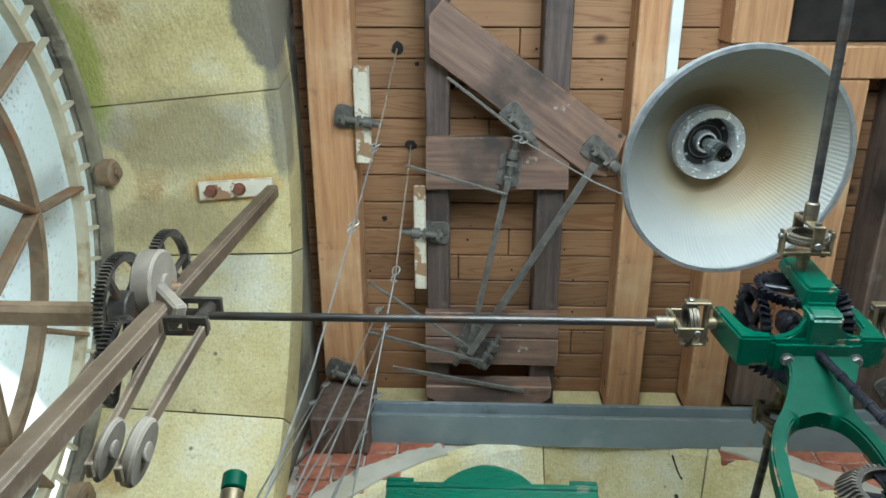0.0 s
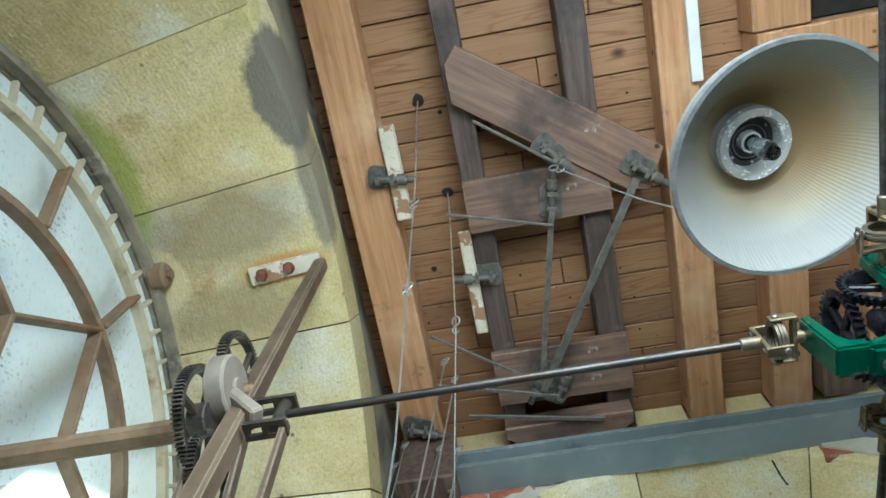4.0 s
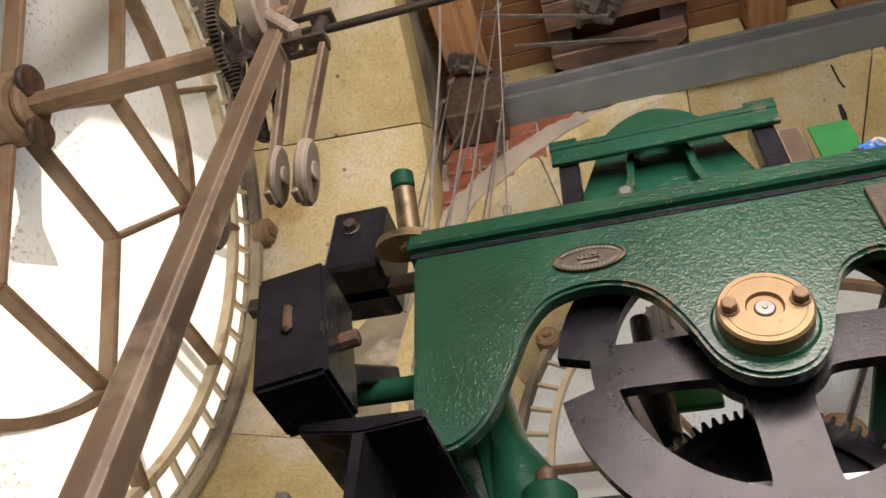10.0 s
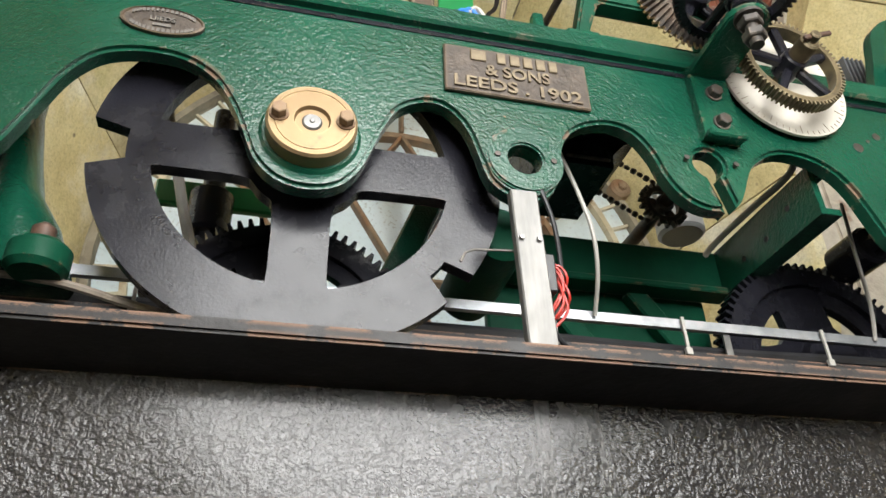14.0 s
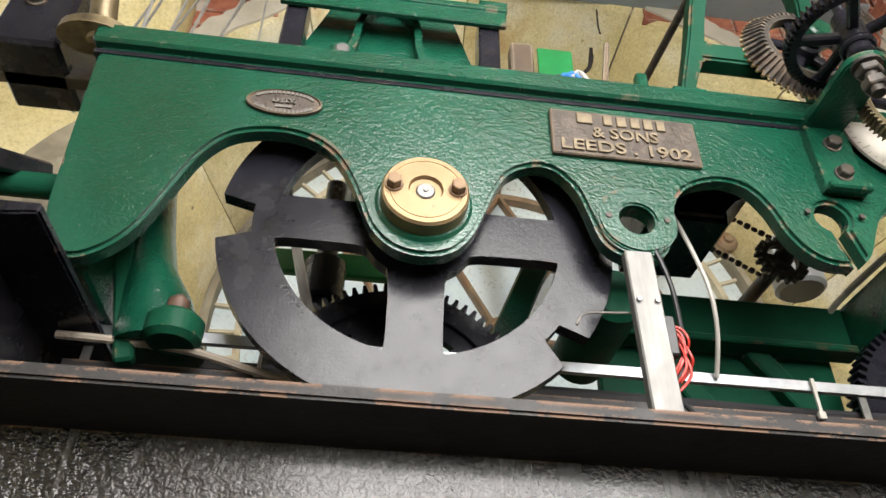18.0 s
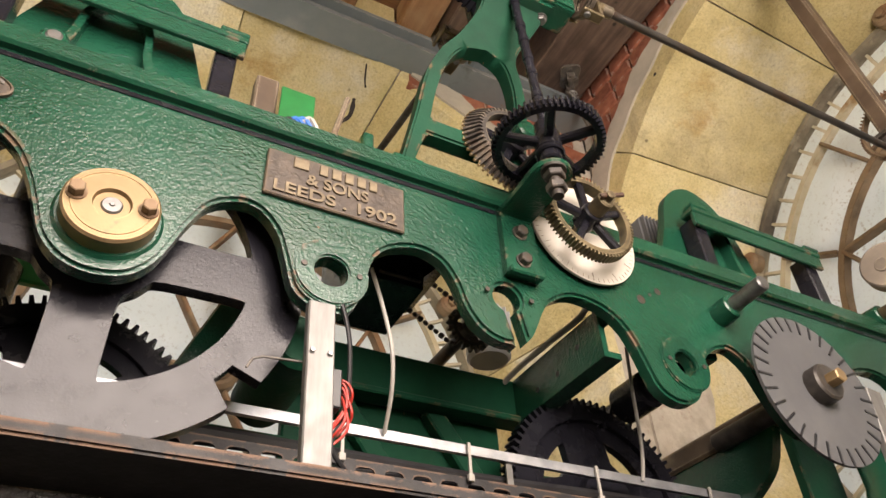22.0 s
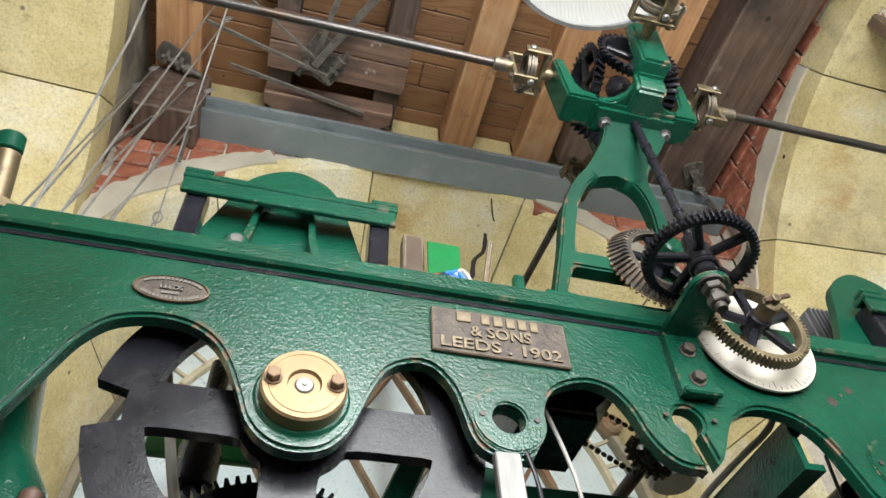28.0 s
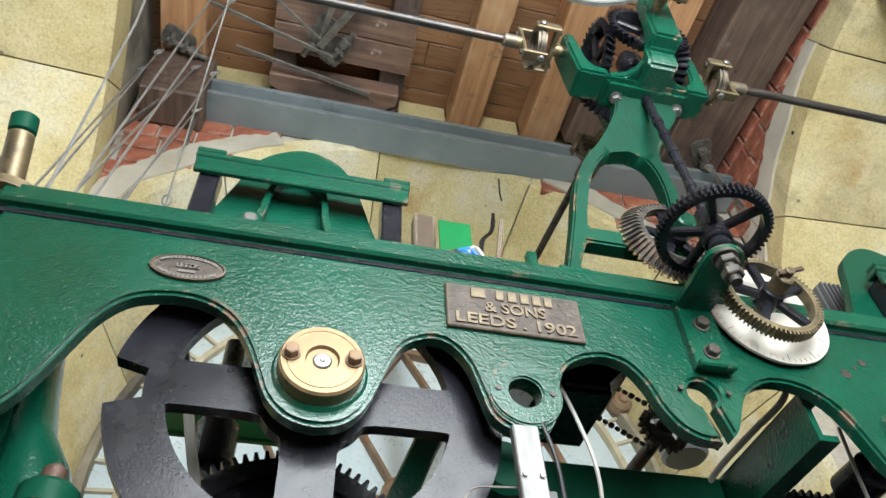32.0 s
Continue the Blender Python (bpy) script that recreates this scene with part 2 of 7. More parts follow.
BARBRN = surface("brown_weathered_iron_bar", (0.095, 0.064, 0.041), (0.17, 0.122, 0.082), (0.42, 0.62), scale=7, stretch=(1, 0.5, 0.5), bumps=((70, 0.3, 0.002),), stains=[((0.055, 0.038, 0.028), 2.5, 0.46, 0.64), ((0.31, 0.25, 0.18), 6, 0.6, 0.75)], edge=((0.36, 0.30, 0.22), 0.006, 0.40))
WEIGHT = surface("dusty_cast_iron", (0.19, 0.158, 0.124), (0.28, 0.237, 0.19), (0.65, 0.85), scale=10, bumps=((110, 0.3, 0.0015),), stains=[((0.22, 0.12, 0.075), 7, 0.56, 0.68), ((0.14, 0.12, 0.10), 4, 0.5, 0.72)], edge=((0.42, 0.37, 0.30), 0.005, 0.45))
JOIST = surface("sawn_pine_joist", (0.37, 0.185, 0.085), (0.53, 0.30, 0.15), (0.6, 0.8), scale=9, stretch=(6, 0.35, 6), bumps=((45, 0.3, 0.003), (220, 0.3, 0.001)), stains=[((0.24, 0.105, 0.05), 3.0, 0.60, 0.72), ((0.60, 0.42, 0.25), 2.2, 0.55, 0.78), ((0.30, 0.17, 0.10), 11, 0.64, 0.7)], spots=((0.07, 0.03, 0.016), 6.5, 0.055), vary=0.08, edge=((0.60, 0.44, 0.28), 0.010, 0.5))
OLDWOOD = surface("dark_stained_old_oak", (0.075, 0.050, 0.040), (0.16, 0.108, 0.083), (0.5, 0.7), scale=8, stretch=(6, 0.5, 6), bumps=((50, 0.4, 0.003),), stains=[((0.24, 0.20, 0.17), 5, 0.64, 0.78), ((0.035, 0.026, 0.023), 3, 0.5, 0.7)], spots=((0.02, 0.014, 0.012), 8, 0.06), edge=((0.22, 0.16, 0.125), 0.008, 0.45))
RAILWOOD = surface("dark_weathered_timber", (0.060, 0.043, 0.038), (0.125, 0.088, 0.074), (0.5, 0.7), scale=8, stretch=(7, 0.5, 7), bumps=((50, 0.4, 0.003),), stains=[((0.028, 0.022, 0.021), 3, 0.5, 0.65), ((0.17, 0.13, 0.11), 7, 0.64, 0.74)], edge=((0.18, 0.13, 0.10), 0.007, 0.5))
REDWOOD = surface("worn_reddish_plank", (0.135, 0.082, 0.062), (0.235, 0.150, 0.112), (0.45, 0.65), scale=7, stretch=(0.5, 9, 9), bumps=((40, 0.4, 0.004), (180, 0.2, 0.001)), stains=[((0.055, 0.042, 0.036), 2.4, 0.50, 0.66), ((0.27, 0.15, 0.095), 3.5, 0.60, 0.72), ((0.42, 0.38, 0.34), 11, 0.70, 0.75)], spots=((0.03, 0.022, 0.018), 7, 0.06), edge=((0.34, 0.20, 0.12), 0.008, 0.46))
WHITEWOOD = surface("flaking_white_paint_on_wood", (0.60, 0.55, 0.44), (0.72, 0.67, 0.56), (0.6, 0.8), scale=12, bumps=((50, 0.5, 0.003),), chips=((0.33, 0.20, 0.11), 11, 0.55), edge=((0.30, 0.19, 0.10), 0.008, 0.42))
BEAMGREY = surface("grey_painted_steel_beam", (0.165, 0.20, 0.215), (0.215, 0.25, 0.265), (0.35, 0.5), scale=5, bumps=((50, 0.15, 0.002),), stains=[((0.10, 0.115, 0.115), 5, 0.60, 0.72), ((0.30, 0.33, 0.34), 3, 0.58, 0.75), ((0.22, 0.19, 0.16), 14, 0.66, 0.72)], edge=((0.42, 0.43, 0.42), 0.006, 0.5))
MORTAR = surface("lime_mortar", (0.44, 0.39, 0.32), (0.60, 0.55, 0.47), (0.85, 0.95), scale=20, bumps=((60, 0.6, 0.006),), stains=[((0.30, 0.16, 0.11), 9, 0.60, 0.72)])
BRICK = surface("red_brick", (0.28, 0.088, 0.052), (0.42, 0.155, 0.09), (0.75, 0.9), scale=25, bumps=((70, 0.5, 0.004),), stains=[((0.50, 0.43, 0.36), 7, 0.60, 0.70), ((0.16, 0.06, 0.045), 6, 0.60, 0.75)], vary=0.22, edge=((0.50, 0.43, 0.36), 0.010, 0.48))
PLASTER = surface("grey_lime_plaster", (0.42, 0.395, 0.33), (0.56, 0.52, 0.44), (0.8, 0.95), scale=6, bumps=((14, 0.4, 0.008), (60, 0.4, 0.003)), stains=[((0.42, 0.36, 0.25), 4, 0.55, 0.7)])
PLAQUE = surface("bronze_plaque_ground", (0.045, 0.036, 0.030), (0.085, 0.068, 0.054), (0.4, 0.6), metal=0.3, scale=40, bumps=((120, 0.7, 0.002),), edge=((0.17, 0.125, 0.08), 0.005, 0.40))
LETTER = surface("worn_gilt_letters", (0.115, 0.088, 0.054), (0.225, 0.18, 0.115), (0.45, 0.6), metal=0.3, scale=45, stains=[((0.12, 0.09, 0.06), 30, 0.5, 0.66)])
WHITE_CARD = surface("aged_white_disc", (0.40, 0.37, 0.32), (0.50, 0.47, 0.41), (0.5, 0.65), scale=14, stains=[((0.38, 0.30, 0.20), 6, 0.62, 0.8)])
SLATE = surface("matt_grey_disc", (0.072, 0.074, 0.078), (0.098, 0.10, 0.104), (0.5, 0.65), scale=6, bumps=((180, 0.1, 0.0008),))
CABLE_W = surface("white_cable", (0.30, 0.285, 0.255), (0.38, 0.36, 0.325), (0.4, 0.5), scale=20)
CABLE_B = surface("black_cable", (0.012, 0.012, 0.013), (0.022, 0.022, 0.024), (0.35, 0.45), scale=20)
CABLE_R = surface("red_cable", (0.40, 0.025, 0.018), (0.50, 0.04, 0.025), (0.35, 0.45), scale=20)
CABLE_BL = surface("blue_cable", (0.02, 0.12, 0.45), (0.03, 0.17, 0.55), (0.35, 0.45), scale=20)
PVC = surface("white_plastic", (0.66, 0.67, 0.66), (0.75, 0.76, 0.75), (0.35, 0.5), scale=20)
PCB = surface("green_painted_sheet", (0.006, 0.13, 0.032), (0.008, 0.17, 0.045), (0.3, 0.45), scale=20)
WIRE = surface("galvanised_wire", (0.32, 0.32, 0.32), (0.46, 0.46, 0.45), (0.35, 0.5), metal=0.7, scale=30)
GREYBOX = surface("grey_motor_paint", (0.30, 0.31, 0.31), (0.38, 0.39, 0.39), (0.4, 0.55), scale=15)
DARKVOID = surface("sooty_dark_timber", (0.012, 0.010, 0.010), (0.03, 0.025, 0.022), (0.8, 0.9), scale=9)
LEAF = surface("green_leaf", (0.10, 0.20, 0.025), (0.16, 0.30, 0.05), (0.5, 0.6), scale=20)
for m_, lv in ((GREEN, 0.5), (GREEN_DK, 0.08), (BLACK, 0.25)):
    m_.node_tree.nodes["Principled BSDF"].inputs["Specular IOR Level"].default_value = lv


def plank_mat():
    m, t, b = node_mat("knotty_pine_boards")
    gr = noise_tex(t, 2.2, detail=3, stretch=(0.28, 3.2, 3.2), dist=0.8)
    wv = t.nodes.new("ShaderNodeMath")      # growth rings cut through: bands along the board
    wv.operation = "SINE"
    ml = t.nodes.new("ShaderNodeMath")
    ml.operation = "MULTIPLY"
    ml.inputs[1].default_value = 95
    t.links.new(gr, ml.inputs[0])
    t.links.new(ml.outputs[0], wv.inputs[0])
    col = ramp(t, wv.outputs[0], [(0.0, (0.39, 0.225, 0.112)), (0.72, (0.36, 0.20, 0.096)), (1.0, (0.26, 0.125, 0.055))])
    fine = noise_tex(t, 9, stretch=(0.6, 12, 12), shift=2.0)
    col = mixc(t, ramp(t, fine, [(0.42, (0, 0, 0)), (0.75, (0.45, 0.45, 0.45))]), col, (0.22, 0.10, 0.045))
    tone = ramp(t, noise_tex(t, 1.3, detail=3, shift=6), [(0.35, (0, 0, 0)), (0.7, (0.7, 0.7, 0.7))])
    col = mixc(t, tone, col, (0.30, 0.145, 0.062))
    vo = t.nodes.new("ShaderNodeTexVoronoi")
    vo.inputs["Scale"].default_value = 3.6
    co = t.nodes.new("ShaderNodeTexCoord")
    mp = t.nodes.new("ShaderNodeMapping")
    mp.inputs["Scale"].default_value = (1.0, 1.5, 1)
    t.links.new(co.outputs["Object"], mp.inputs["Vector"])
    t.links.new(mp.outputs["Vector"], vo.inputs["Vector"])
    kn = ramp(t, vo.outputs["Distance"], [(0.03, (1, 1, 1)), (0.055, (0.75, 0.75, 0.75)), (0.12, (0, 0, 0))])
    col = mixc(t, kn, col, (0.075, 0.030, 0.015))
    fl = t.nodes.new("ShaderNodeTexVoronoi")
    fl.inputs["Scale"].default_value = 13
    t.links.new(co.outputs["Object"], fl.inputs["Vector"])
    fm = ramp(t, fl.outputs["Distance"], [(0.055, (1, 1, 1)), (0.075, (0, 0, 0))])
    col = mixc(t, fm, col, (0.025, 0.012, 0.008))
    dk = ramp(t, noise_tex(t, 1.6, detail=7, shift=8), [(0.56, (0, 0, 0)), (0.72, (0.5, 0.5, 0.5))])
    col = mixc(t, dk, col, (0.15, 0.075, 0.042))
    hs = t.nodes.new("ShaderNodeHueSaturation")
    mr = t.nodes.new("ShaderNodeMapRange")
    mr.inputs["To Min"].default_value, mr.inputs["To Max"].default_value = 0.72, 1.05
    t.links.new(t.nodes.new("ShaderNodeNewGeometry").outputs["Random Per Island"], mr.inputs["Value"])
    t.links.new(mr.outputs["Result"], hs.inputs["Value"])
    t.links.new(col, hs.inputs["Color"])
    t.links.new(hs.outputs["Color"], b.inputs["Base Color"])
    b.inputs["Roughness"].default_value = 0.6
    bump(t, b, fine, 0.25, 0.003)
    return m


PLANK = plank_mat()


def stone_mat(name="cream_sandstone"):
    m, t, b = node_mat(name)
    col = ramp(t, noise_tex(t, 2.4, detail=9, rough=0.7), [(0.28, (0.45, 0.36, 0.165)), (0.46, (0.60, 0.51, 0.26)), (0.56, (0.66, 0.575, 0.325)), (0.72, (0.71, 0.645, 0.42))])
    grey = ramp(t, noise_tex(t, 1.25, detail=10, rough=0.70, shift=5), [(0.54, (0, 0, 0)), (0.66, (0.55, 0.55, 0.55))])
    own = t.nodes.new("ShaderNodeMath")
    own.operation = "MULTIPLY"
    t.links.new(rnd(t), own.inputs[0])
    own.inputs[1].default_value = 7.31
    frac = t.nodes.new("ShaderNodeMath")
    frac.operation = "FRACT"
    t.links.new(own.outputs[0], frac.inputs[0])
    grey = mixc(t, 1.0, grey, ramp(t, frac.outputs[0], [(0.2, (0.35, 0.35, 0.35)), (0.6, (1.2, 1.2, 1.2))]), "MULTIPLY")
    col = mixc(t, grey, col, (0.27, 0.22, 0.125))
    over = ramp(t, noise_tex(t, 6, detail=10, rough=0.75, shift=51), [(0.46, (0, 0, 0)), (0.66, (0.28, 0.28, 0.28))])
    over = mixc(t, 1.0, over, ramp(t, frac.outputs[0], [(0.55, (0.08, 0.08, 0.08)), (0.85, (1, 1, 1))]), "MULTIPLY")
    col = mixc(t, over, col, (0.25, 0.205, 0.125))
    soot = ramp(t, noise_tex(t, 0.85, detail=10, rough=0.62, shift=15), [(0.62, (0, 0, 0)), (0.66, (0.6, 0.6, 0.6))])
    col = mixc(t, soot, col, (0.15, 0.14, 0.13))
    alg = ramp(t, noise_tex(t, 1.5, detail=9, rough=0.65, shift=11), [(0.60, (0, 0, 0)), (0.72, (0.5, 0.5, 0.5))])
    col = mixc(t, alg, col, (0.30, 0.32, 0.085))
    bloom = ramp(t, noise_tex(t, 2.3, detail=9, shift=21), [(0.58, (0, 0, 0)), (0.68, (0.7, 0.7, 0.7))])
    col = mixc(t, bloom, col, (0.72, 0.70, 0.60))
    ochre = ramp(t, noise_tex(t, 3.1, detail=9, rough=0.65, shift=31), [(0.60, (0, 0, 0)), (0.70, (0.75, 0.75, 0.75))])
    col = mixc(t, ochre, col, (0.44, 0.275, 0.10))
    streak = ramp(t, noise_tex(t, 5.0, detail=6, stretch=(1, 1, 0.14), shift=41), [(0.62, (0, 0, 0)), (0.72, (0.5, 0.5, 0.5))])
    col = mixc(t, streak, col, (0.26, 0.215, 0.13))
    grit = ramp(t, noise_tex(t, 120, detail=3, rough=0.7, shift=6), [(0.3, (0.62, 0.60, 0.55)), (0.5, (0.95, 0.95, 0.95)), (0.7, (1.12, 1.12, 1.10))])
    col = mixc(t, 0.6, col, grit, "MULTIPLY")
    fleck = ramp(t, noise_tex(t, 42, detail=3, shift=2), [(0.62, (0, 0, 0)), (0.72, (0.38, 0.38, 0.38))])
    col = mixc(t, fleck, col, (0.24, 0.185, 0.095))
    pit = t.nodes.new("ShaderNodeTexVoronoi")
    pit.inputs["Scale"].default_value = 6.5
    co = t.nodes.new("ShaderNodeTexCoord")
    t.links.new(co.outputs["Object"], pit.inputs["Vector"])
    pm = ramp(t, pit.outputs["Distance"], [(0.025, (0.8, 0.8, 0.8)), (0.055, (0, 0, 0))])
    col = mixc(t, pm, col, (0.11, 0.085, 0.05))
    # stains with a place of their own: soot by the arris, grey grime, algae along the dial, rust round the iron fixings
    for at_, size, edge_, deep, tone, seed_ in (((-0.30, 0.82, 4.46), (0.42, 0.22, 0.40), 0.75, 0.62, (0.20, 0.165, 0.095), 61), ((-0.36, 1.16, 4.43), (0.36, 0.16, 0.40), 0.7, 0.5, (0.19, 0.155, 0.09), 62),
                                                ((0.07, 0.36, 4.46), (0.15, 0.27, 0.34), 0.25, 0.86, (0.13, 0.12, 0.115), 63), ((0.05, 0.74, 4.62), (0.07, 0.30, 0.20), 0.4, 0.7, (0.15, 0.135, 0.115), 64),
                                                ((-0.60, 0.55, 4.28), (0.10, 0.42, 0.24), 0.5, 0.75, (0.29, 0.33, 0.055), 65), ((-0.58, 1.62, 2.35), (0.12, 0.45, 0.5), 0.6, 0.7, (0.27, 0.30, 0.06), 66), ((-0.05, 1.72, 2.62), (0.30, 0.12, 0.34), 0.6, 0.6, (0.36, 0.37, 0.10), 67),
                                                ((-0.14, 1.035, 4.54), (0.20, 0.075, 0.12), 0.45, 0.75, (0.50, 0.25, 0.055), 68), ((-0.58, 0.97, 4.39), (0.11, 0.13, 0.12), 0.25, 0.8, (0.64, 0.56, 0.32), 69)):
        vm = t.nodes.new("ShaderNodeMapping")
        vm.vector_type = "TEXTURE"
        vm.inputs["Location"].default_value = tuple(c * 0.8 for c in at_)
        vm.inputs["Scale"].default_value = tuple(c * 0.8 for c in size)
        t.links.new(t.nodes.new("ShaderNodeNewGeometry").outputs["Position"], vm.inputs["Vector"])
        ln = t.nodes.new("ShaderNodeVectorMath")
        ln.operation = "LENGTH"
        t.links.new(vm.outputs["Vector"], ln.inputs[0])
        ad = t.nodes.new("ShaderNodeMath")
        ad.operation = "MULTIPLY_ADD"
        t.links.new(noise_tex(t, 7, detail=8, rough=0.65, shift=seed_), ad.inputs[0])
        ad.inputs[1].default_value = 0.9
        off = t.nodes.new("ShaderNodeMath")
        off.operation = "SUBTRACT"
        t.links.new(ln.outputs["Value"], off.inputs[0])
        off.inputs[1].default_value = 0.45
        t.links.new(off.outputs[0], ad.inputs[2])
        mask = ramp(t, ad.outputs[0], [(max(0.02, 1.0 - edge_ * 0.7), (deep,) * 3), (1.0, (0, 0, 0))])
        col = mixc(t, mask, col, tone)
    hs = t.nodes.new("ShaderNodeHueSaturation")
    mr = t.nodes.new("ShaderNodeMapRange")
    mr.inputs["To Min"].default_value, mr.inputs["To Max"].default_value = 0.92, 1.12
    t.links.new(rnd(t), mr.inputs["Value"])
    t.links.new(mr.outputs["Result"], hs.inputs["Value"])
    t.links.new(col, hs.inputs["Color"])
    t.links.new(hs.outputs["Color"], b.inputs["Base Color"])
    b.inputs["Roughness"].default_value = 0.9
    p = bump(t, b, noise_tex(t, 9, detail=6), 0.35, 0.02)
    p = bump(t, b, noise_tex(t, 55, detail=6), 0.7, 0.008, p)
    wv = t.nodes.new("ShaderNodeTexWave")
    wv.inputs["Scale"].default_value = 26
    wv.inputs["Distortion"].default_value = 6
    wv.inputs["Detail"].default_value = 3
    t.links.new(co.outputs["Object"], wv.inputs["Vector"])
    bump(t, b, wv.outputs["Fac"], 0.10, 0.004, p)
    return m


STONE = stone_mat()


def opal_mat():
    m, t, b = node_mat("opal_glass")
    t.nodes.remove(b)
    out = t.nodes["Material Output"]
    tr = t.nodes.new("ShaderNodeBsdfTranslucent")
    di = t.nodes.new("ShaderNodeBsdfDiffuse")
    gl = t.nodes.new("ShaderNodeBsdfGlossy")
    gl.inputs["Roughness"].default_value = 0.12
    col = ramp(t, noise_tex(t, 2.0, detail=6), [(0.35, (0.72, 0.77, 0.71)), (0.65, (0.86, 0.90, 0.86))])
    dirt = ramp(t, noise_tex(t, 70, detail=6, shift=4), [(0.54, (0, 0, 0)), (0.63, (0.85, 0.85, 0.85))])
    patch = ramp(t, noise_tex(t, 2.6, detail=5, shift=9), [(0.40, (0.12, 0.12, 0.12)), (0.58, (1, 1, 1))])
    mul = t.nodes.new("ShaderNodeMath")
    mul.operation = "MULTIPLY"
    t.links.new(dirt, mul.inputs[0])
    t.links.new(patch, mul.inputs[1])
    col = mixc(t, mul.outputs[0], col, (0.30, 0.20, 0.06))
    t.links.new(col, tr.inputs["Color"])
    t.links.new(col, di.inputs["Color"])
    m1 = t.nodes.new("ShaderNodeMixShader")
    m1.inputs[0].default_value = 0.22
    t.links.new(tr.outputs[0], m1.inputs[1])
    t.links.new(di.outputs[0], m1.inputs[2])
    m2 = t.nodes.new("ShaderNodeMixShader")
    m2.inputs[0].default_value = 0.04
    t.links.new(m1.outputs[0], m2.inputs[1])
    t.links.new(gl.outputs[0], m2.inputs[2])
    t.links.new(m2.outputs[0], out.inputs["Surface"])
    return m


OPAL = opal_mat()


def lamp_glass():
    m, t, b = node_mat("yellowed_prismatic_reflector")
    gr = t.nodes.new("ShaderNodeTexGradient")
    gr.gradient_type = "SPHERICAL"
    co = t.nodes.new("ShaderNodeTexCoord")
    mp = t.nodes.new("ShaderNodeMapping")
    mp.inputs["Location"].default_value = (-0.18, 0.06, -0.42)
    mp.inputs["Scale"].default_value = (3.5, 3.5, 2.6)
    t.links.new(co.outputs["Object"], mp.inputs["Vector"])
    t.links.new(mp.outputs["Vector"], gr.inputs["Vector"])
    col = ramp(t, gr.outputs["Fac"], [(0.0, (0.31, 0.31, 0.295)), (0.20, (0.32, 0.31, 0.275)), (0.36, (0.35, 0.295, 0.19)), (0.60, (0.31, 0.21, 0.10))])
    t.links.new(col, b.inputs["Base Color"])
    b.inputs["Roughness"].default_value = 0.5
    return m


SHADE = lamp_glass()


def clear_glass():
    m, t, b = node_mat("clear_glass")
    b.inputs["Transmission Weight"].default_value = 1.0
    b.inputs["Roughness"].default_value = 0.03
    b.inputs["Base Color"].default_value = (0.9, 0.93, 0.92, 1)
    return m


CLEAR = clear_glass()
CHROME = surface("bright_metal_collar", (0.62, 0.63, 0.63), (0.74, 0.75, 0.75), (0.2, 0.3), metal=0.55, scale=20)

# ---- builders (plan units; U metres to a unit) ----
U = 0.8
CX, AY, AZ = 1.535, 0.96, 3.21        # middle of the tower: axis of the dials
CXN = 1.385                           # axis of the north dial
WORLD = {}


def thing(name, at, label, category, group="", kind=""):
    e = new(name)
    e.empty_display_size = 0.05
    e.location = Vector(at) * U
    WORLD[e] = e.location.copy()
    return tagged(e, label, category, group, kind)


def finish(name, bm, mat, parent=None, label="", smooth=35, scale=True):
    if scale:
        bmesh.ops.scale(bm, vec=(U, U, U), verts=bm.verts)
    bmesh.ops.recalc_face_normals(bm, faces=bm.faces)
    me = bpy.data.meshes.new(name)
    lo = Vector([min(v.co[i] for v in bm.verts) for i in range(3)])
    hi = Vector([max(v.co[i] for v in bm.verts) for i in range(3)])
    mid = (lo + hi) / 2
    bmesh.ops.translate(bm, vec=-mid, verts=bm.verts)
    bm.to_mesh(me)
    bm.free()
    if smooth:
        me.shade_smooth()
        me.set_sharp_from_angle(angle=radians(smooth))
        if smooth == 50:            # bevelled plates: keep their broad faces flat
            for p in me.polygons:
                if max(abs(c) for c in p.normal) > 0.9995:
                    p.use_smooth = False
    me.materials.append(mat)
    ob = new(name, me)
    WORLD[ob] = mid
    if parent:
        ob.parent = parent
        ob.location = mid - WORLD[parent]
    else:
        ob.location = mid
    if label:
        ob["label"] = label
    return ob


def part(name, bm, mat, parent, label="", smooth=35):
    return finish(name, bm, mat, parent, label, smooth)


def single(name, bm, mat, label, category, group="", kind="", smooth=35):
    return tagged(finish(name, bm, mat, None, "", smooth), label, category, group, kind)


def again(ob, at, parent, turn=None, kind=""):
    """Another object on the same mesh, its middle at a place of the plan."""
    o = new(ob.name.split(".")[0], ob.data)
    w = Vector(at) * U
    WORLD[o] = w
    if parent:
        o.parent = parent
        o.location = w - WORLD[parent]
    else:
        o.location = w
    if turn:
        o.rotation_euler = turn
    return o


def bm_new():
    return bmesh.new()


def add_box(bm, x0, x1, y0, y1, z0, z1, bev=0.0, m=None, seg=1):
    r = bmesh.ops.create_cube(bm, size=1)
    vs = r["verts"]
    bmesh.ops.scale(bm, vec=(x1 - x0, y1 - y0, z1 - z0), verts=vs)
    bmesh.ops.translate(bm, vec=((x0 + x1) / 2, (y0 + y1) / 2, (z0 + z1) / 2), verts=vs)
    if bev:
        es = list({e for v in vs for e in v.link_edges})
        o = bmesh.ops.bevel(bm, geom=es, offset=bev, segments=seg, affect="EDGES")
        vs = list({v for f in o["faces"] for v in f.verts} | {v for v in vs if v.is_valid})
    if m is not None:
        bmesh.ops.transform(bm, matrix=m, verts=vs)
    return vs


